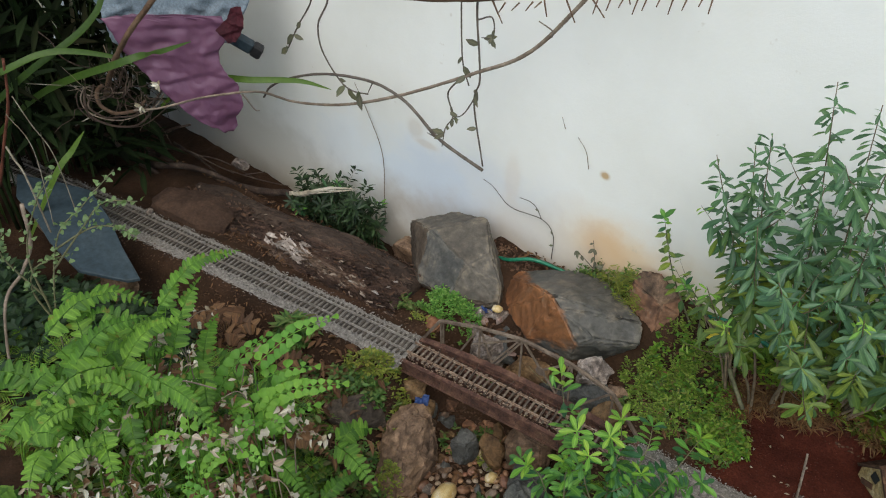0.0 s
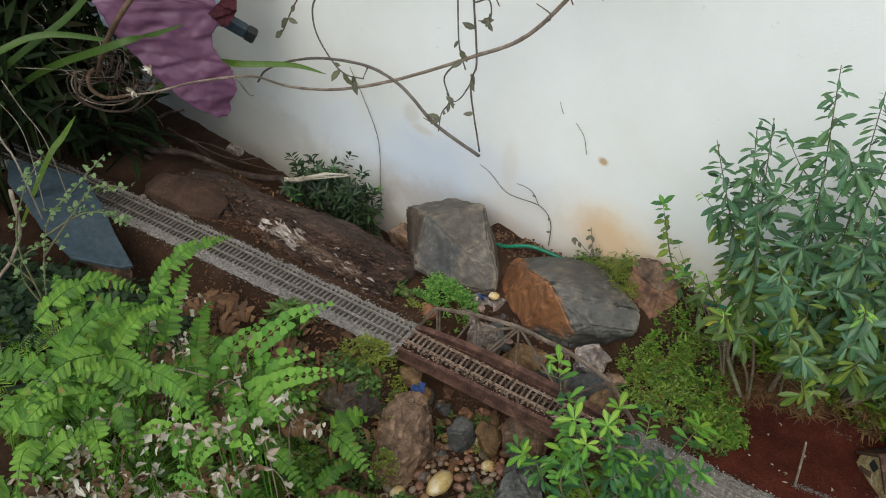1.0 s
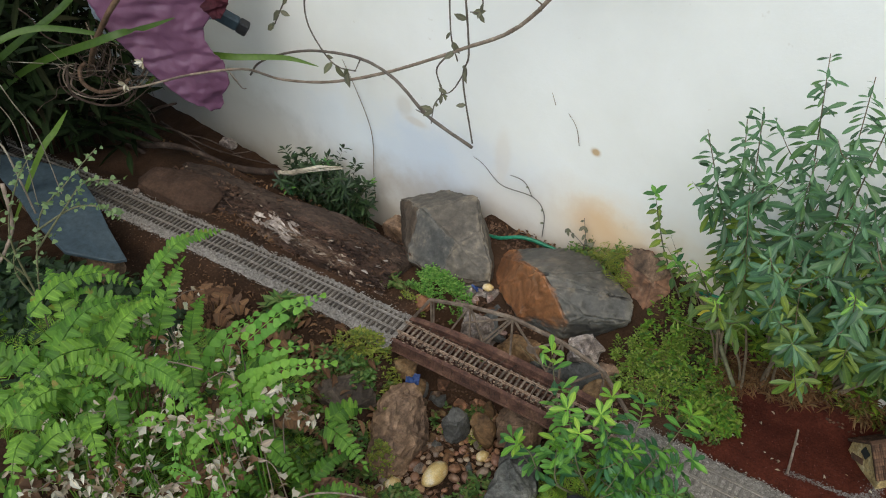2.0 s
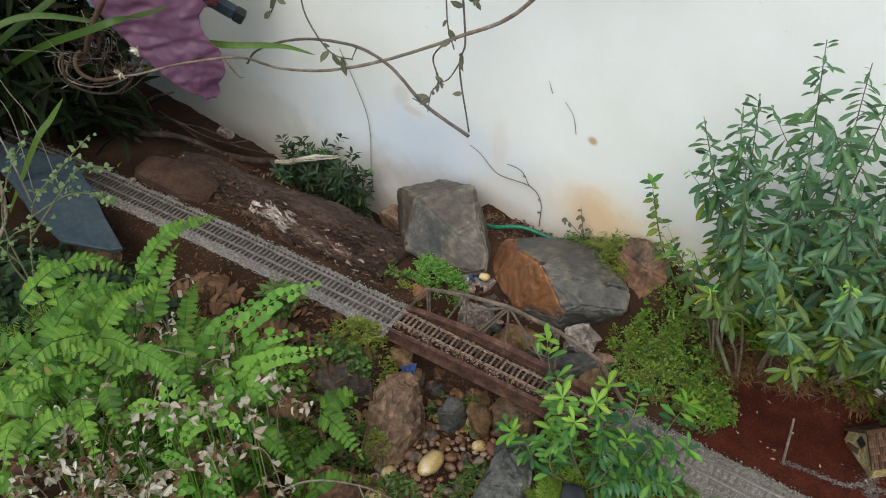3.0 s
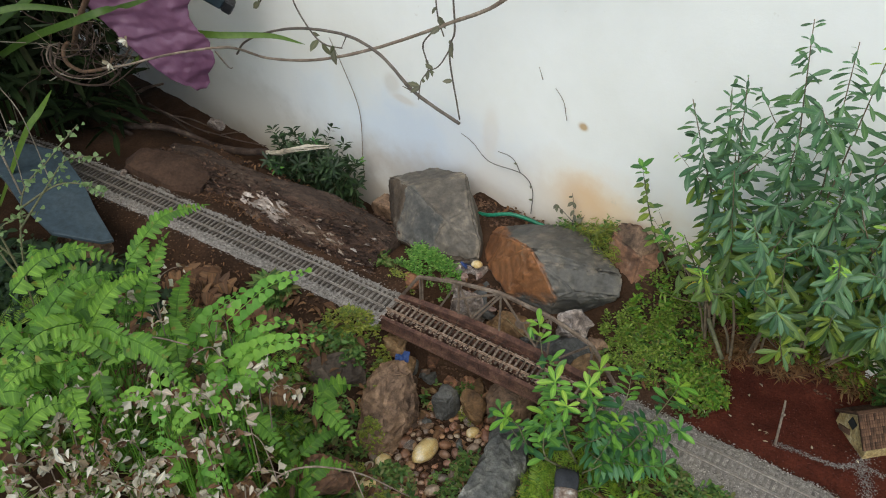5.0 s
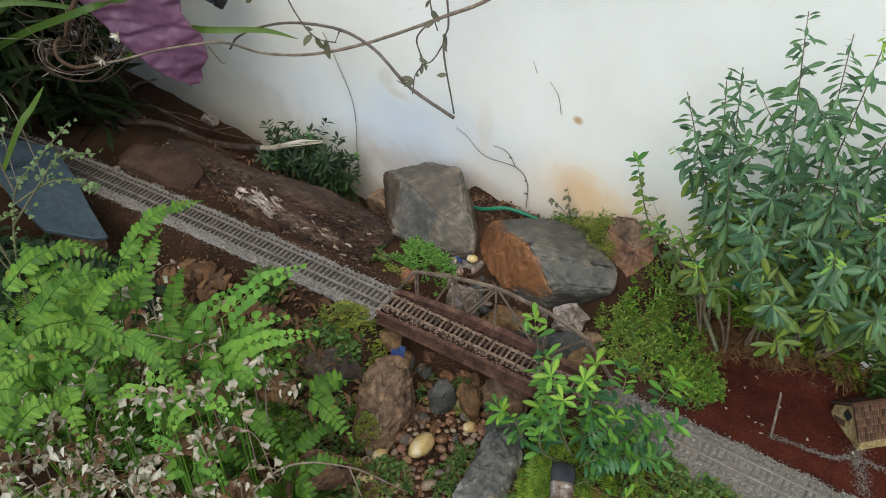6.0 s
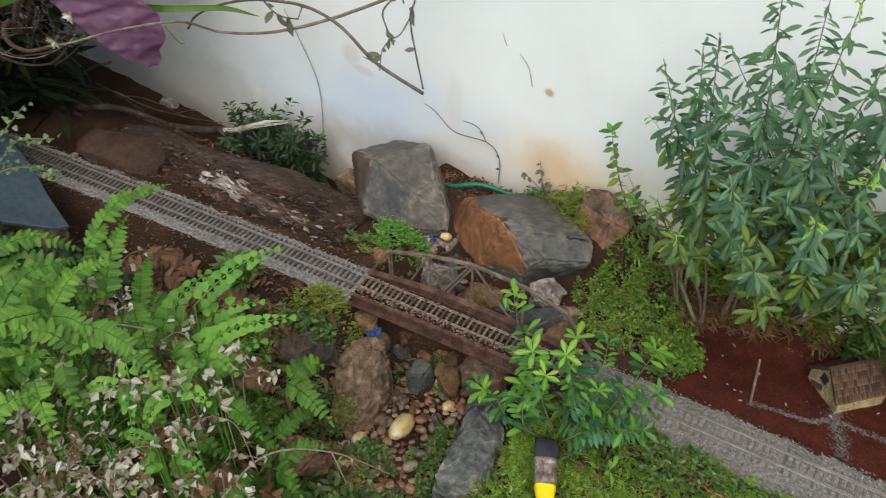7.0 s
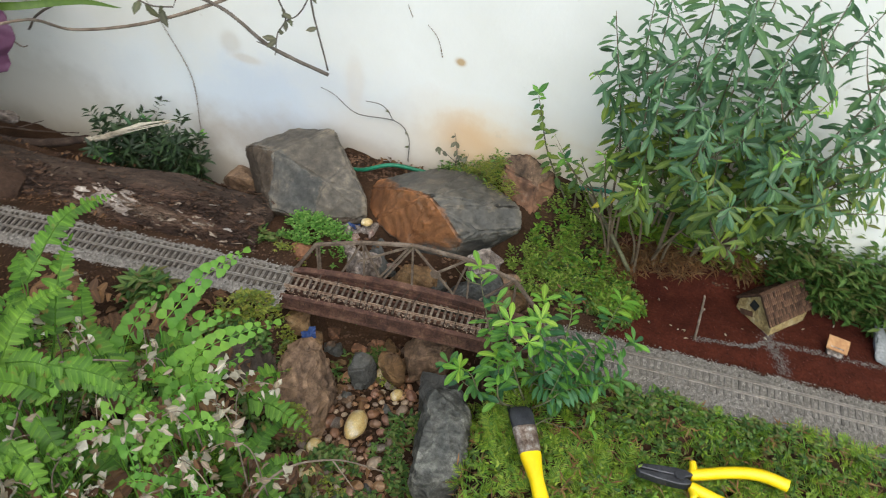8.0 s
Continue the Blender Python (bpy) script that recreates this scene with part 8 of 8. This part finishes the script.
# ---- the model village on the red soil ----
def build_hut():
    L, W, EAVE, RIDGE = 0.056, 0.044, 0.019, 0.042
    hut = new("model_hut")
    hut.matrix_basis = pose(0.3785, 0.1075, ground_z(0.38, 0.10) - 0.001, 0, 0, 43)
    tagged(hut, "small cream model hut with a brown ribbed roof", "model house")

    def own(name, bm, material, label=""):
        me = bpy.data.meshes.new(name)
        bm.to_mesh(me)
        bm.free()
        me.materials.append(material)
        ob = new(name, me)
        ob.parent = hut
        if label:
            ob["label"] = label
        return ob

    for side in (-1, 1):
        bm = bmesh.new()
        box(bm, (0, side * W / 2, EAVE / 2), (L - 0.004, 0.002, EAVE))
        own("side_wall", bm, M_HUTWALL)
        bm = bmesh.new()
        pts = [(-W / 2, 0), (W / 2, 0), (W / 2, EAVE), (0, RIDGE - 0.002), (-W / 2, EAVE)]
        a = [bm.verts.new((side * (L / 2 - 0.002), y, z)) for y, z in pts]
        b = [bm.verts.new((side * (L / 2 - 0.004), y, z)) for y, z in pts]
        bm.faces.new(a)
        bm.faces.new(b[::-1])
        for i in range(5):
            bm.faces.new((a[i], b[i], b[(i + 1) % 5], a[(i + 1) % 5]))
        bmesh.ops.recalc_face_normals(bm, faces=bm.faces[:])
        own("gable_wall", bm, M_HUTWALL)
    # no hole is cut; a dark panel stands for the shade inside
    bm = bmesh.new()
    box(bm, (-L / 2 + 0.0018, 0.004, 0.022), (0.0012, 0.009, 0.010), Matrix.Rotation(0.2, 4, "X"))
    own("window", bm, M_DARKHOLE, "dark panel that stands for a torn opening")
    bm = bmesh.new()
    box(bm, (-L / 2 + 0.0012, 0.009, 0.007), (0.0014, 0.016, 0.006), Matrix.Rotation(-0.5, 4, "X"))
    own("patch", bm, M_THATCH, "torn brown patch of the wall")
    slope = math.atan2(RIDGE - EAVE, W / 2)
    rnd = random.Random(88)
    run = math.hypot(W / 2, RIDGE - EAVE) + 0.0025
    for side in (-1, 1):
        roof = Matrix.Translation((0, 0, RIDGE)) @ Matrix.Rotation(-side * slope, 4, "X")
        bm = bmesh.new()
        box(bm, (0, side * run / 2, 0.0), (L + 0.006, run, 0.0016), None)
        bmesh.ops.transform(bm, matrix=roof, verts=bm.verts[:])
        slab = own("roof_slope", bm, M_THATCH)
        n = 25
        bm = bmesh.new()
        box(bm, (0, 0, 0), (0.0021, run / 5 - 0.0001, 0.0011))
        me = bpy.data.meshes.new("roof_tile")
        bm.to_mesh(me)
        bm.free()
        me.materials.append(M_THATCH)
        for i in range(n):
            x = -L / 2 - 0.002 + (L + 0.004) * i / (n - 1)
            for j in range(5):
                tile = new("roof_tile", me)
                tile.parent = slab
                tile.matrix_basis = roof @ Matrix.Translation((x + 0.0002 * rnd.uniform(-1, 1), side * run * (j + 0.5) / 5, 0.0013 + 0.0003 * rnd.random())) @ Matrix.Rotation(0.03 * rnd.uniform(-1, 1), 4, "Z")
    bm = bmesh.new()
    box(bm, (0, 0, RIDGE + 0.001), (L + 0.007, 0.004, 0.002))
    own("ridge", bm, M_THATCH)


build_hut()


def build_block():
    ob = new("model_shed")
    ob.matrix_basis = pose(0.440, 0.068, ground_z(0.44, 0.068) - 0.001, 0, 0, -14)
    tagged(ob, "tiny model shed with a flat orange roof", "model house")
    for name, centre, size, turn, material in (("body", (0, 0, 0.007), (0.016, 0.012, 0.012), 0, M_STONE_PALE), ("roof", (0, 0.001, 0.0130), (0.0205, 0.0165, 0.0020), 14, M_ORANGE)):
        bm = bmesh.new()
        box(bm, centre, size, Matrix.Rotation(radians(turn), 4, "X"))
        me = bpy.data.meshes.new(name)
        bm.to_mesh(me)
        bm.free()
        me.materials.append(material)
        part_ob = new(name, me)
        part_ob.parent = ob


build_block()
branch_thing("model_post", [([(0.3015, 0.0455, -0.003), (0.299, 0.045, 0.022), (0.2965, 0.0442, 0.045), (0.2945, 0.0438, 0.062)], 0.0014, 0.0010), ([(0.297, 0.0443, 0.042), (0.2985, 0.0425, 0.046)], 0.0016, 0.001)], M_TWIG, "thin greyish wooden post standing in the red soil", "post")


def build_paths():
    r = random.Random(33)
    soup = Soup()
    for pts, n, w in (([(0.302, 0.046), (0.33, 0.049), (0.355, 0.051), (0.372, 0.062)], 620, 0.0024), ([(0.377, 0.082), (0.376, 0.064), (0.384, 0.045), (0.390, 0.028)], 800, 0.0042), ([(0.38, 0.064), (0.42, 0.064), (0.455, 0.062), (0.51, 0.064), (0.56, 0.07)], 950, 0.0032)):
        line = spline([(*p, 0) for p in pts], 12)
        for _ in range(n):
            p = line[r.randrange(len(line))] + np.array((r.gauss(0, w), r.gauss(0, w * 0.7), 0))
            gravel(soup, r, p[0], p[1], ground_z(p[0], p[1]) + 0.0004, r.uniform(0.0004, 0.0010))
    tagged(part("gravel_path", soup.mesh("gravel_path", False), M_PATH, None), "narrow grey gravel paths on the red soil", "path", kind="stuff")


build_paths()


# ---- tools left in the plants ----
def build_brush():
    brush = new("paintbrush")
    a = math.degrees(math.atan2(-0.080, 0.033))
    brush.matrix_basis = pose(0.1455, -0.0865, -0.014, 0, 4, a)
    tagged(brush, "flat paintbrush with black bristles and a yellow handle", "paintbrush")

    def loft(name, rows, material, label=""):
        """rows of (x, half width, half thickness), rounded across."""
        s, k = Soup(), 14
        verts = []
        for x, w, t in rows:
            for j in range(k):
                q = 2 * math.pi * j / k
                c, sn = math.cos(q), math.sin(q)
                verts.append((x, w * math.copysign(abs(c) ** 0.7, c), t * math.copysign(abs(sn) ** 0.7, sn)))
        n = len(rows)
        faces = [(i * k + j, (i + 1) * k + j, (i + 1) * k + (j + 1) % k, i * k + (j + 1) % k) for i in range(n - 1) for j in range(k)]
        faces += [tuple(range(k)), tuple((n - 1) * k + j for j in range(k))[::-1]]
        s.add(verts, faces)
        me = s.mesh(name, True, 40)
        me.materials.append(material)
        ob = new(name, me)
        ob.parent = brush
        if label:
            ob["label"] = label
        return ob

    br = loft("bristles", [(-0.006, 0.0075, 0.001), (-0.003, 0.011, 0.003), (0.004, 0.0118, 0.005), (0.012, 0.0112, 0.0052), (0.018, 0.0105, 0.005)], M_BRISTLE, "stiff black bristles")
    r = random.Random(2)
    hairs = Soup()
    for _ in range(90):
        y = r.uniform(-0.0105, 0.0105)
        tube(hairs, [(0.012, y, r.uniform(-0.004, 0.004)), (r.uniform(-0.009, -0.003), y * 1.08, r.uniform(-0.003, 0.003))], 0.0004, 0.0002, 3)
    me = hairs.mesh("hair")
    me.materials.append(M_BRISTLE)
    ob = new("loose_hair", me)
    ob.parent = br
    loft("ferrule", [(0.0165, 0.0112, 0.0058), (0.020, 0.0116, 0.0062), (0.021, 0.0112, 0.0058), (0.036, 0.0105, 0.0058), (0.040, 0.0104, 0.0060), (0.0435, 0.0100, 0.0058)], M_FERRULE, "stained tin ferrule")
    loft("handle", [(0.043, 0.0098, 0.0055), (0.047, 0.0098, 0.0058), (0.056, 0.0080, 0.0062), (0.070, 0.0062, 0.0064), (0.090, 0.0070, 0.0062), (0.120, 0.0085, 0.0060), (0.150, 0.0075, 0.0055), (0.165, 0.0060, 0.0050), (0.170, 0.0030, 0.0030)], M_YELLOW, "glossy yellow plastic handle")


build_brush()


def build_pliers():
    tool = new("pliers")
    tool.matrix_basis = pose(0.254, -0.116, -0.016, 0, 0, 2)
    tagged(tool, "pliers with black jaws and yellow grips lying in the plants", "pliers")

    def own(name, me, material, label=""):
        me.materials.append(material)
        ob = new(name, me)
        ob.parent = tool
        if label:
            ob["label"] = label
        return ob

    for side in (-1, 1):
        bm = bmesh.new()
        outline = [(0.002, 0.0008), (0.005, 0.0045), (0.020, 0.0068), (0.036, 0.0080), (0.046, 0.0074), (0.053, 0.004), (0.046, 0.0003), (0.020, 0.0003)]
        for z in (-0.0045, 0.0045):
            bm.faces.new([bm.verts.new((x, side * y, z + side * 0.0003)) for x, y in outline])
        bm.verts.ensure_lookup_table()
        n = len(outline)
        for i in range(n):
            j = (i + 1) % n
            bm.faces.new((bm.verts[i], bm.verts[j], bm.verts[n + j], bm.verts[n + i]))
        bmesh.ops.recalc_face_normals(bm, faces=bm.faces[:])
        bmesh.ops.bevel(bm, geom=bm.edges[:], offset=0.0008, segments=1, affect="EDGES")
        me = bpy.data.meshes.new("jaw")
        bm.to_mesh(me)
        bm.free()
        own("jaw", me, M_STEEL, "blackened steel jaw")
        s = Soup()
        line = spline([(0.050, side * 0.006, 0), (0.062, side * 0.010, 0), (0.090, side * 0.019, 0), (0.114, side * 0.022, 0), (0.137, side * 0.017, 0)], 8)
        tube(s, line, 0.0052, 0.0058, 10)
        own("grip", s.mesh("grip"), M_YELLOW, "yellow plastic grip")
        s = Soup()
        tube(s, spline([(0.052, side * 0.008, 0), (0.053, side * 0.014, 0.001), (0.052, side * 0.0195, 0.002)], 4), 0.0042, 0.0030, 8)
        own("guard", s.mesh("guard"), M_YELLOW, "yellow finger guard")
    bm = bmesh.new()
    bmesh.ops.create_cone(bm, cap_ends=True, segments=20, radius1=0.005, radius2=0.0045, depth=0.012, matrix=Matrix.Translation((0.040, 0, 0)))
    me = bpy.data.meshes.new("pivot")
    bm.to_mesh(me)
    bm.free()
    own("pivot", me, M_STEEL, "round steel pivot")


build_pliers()
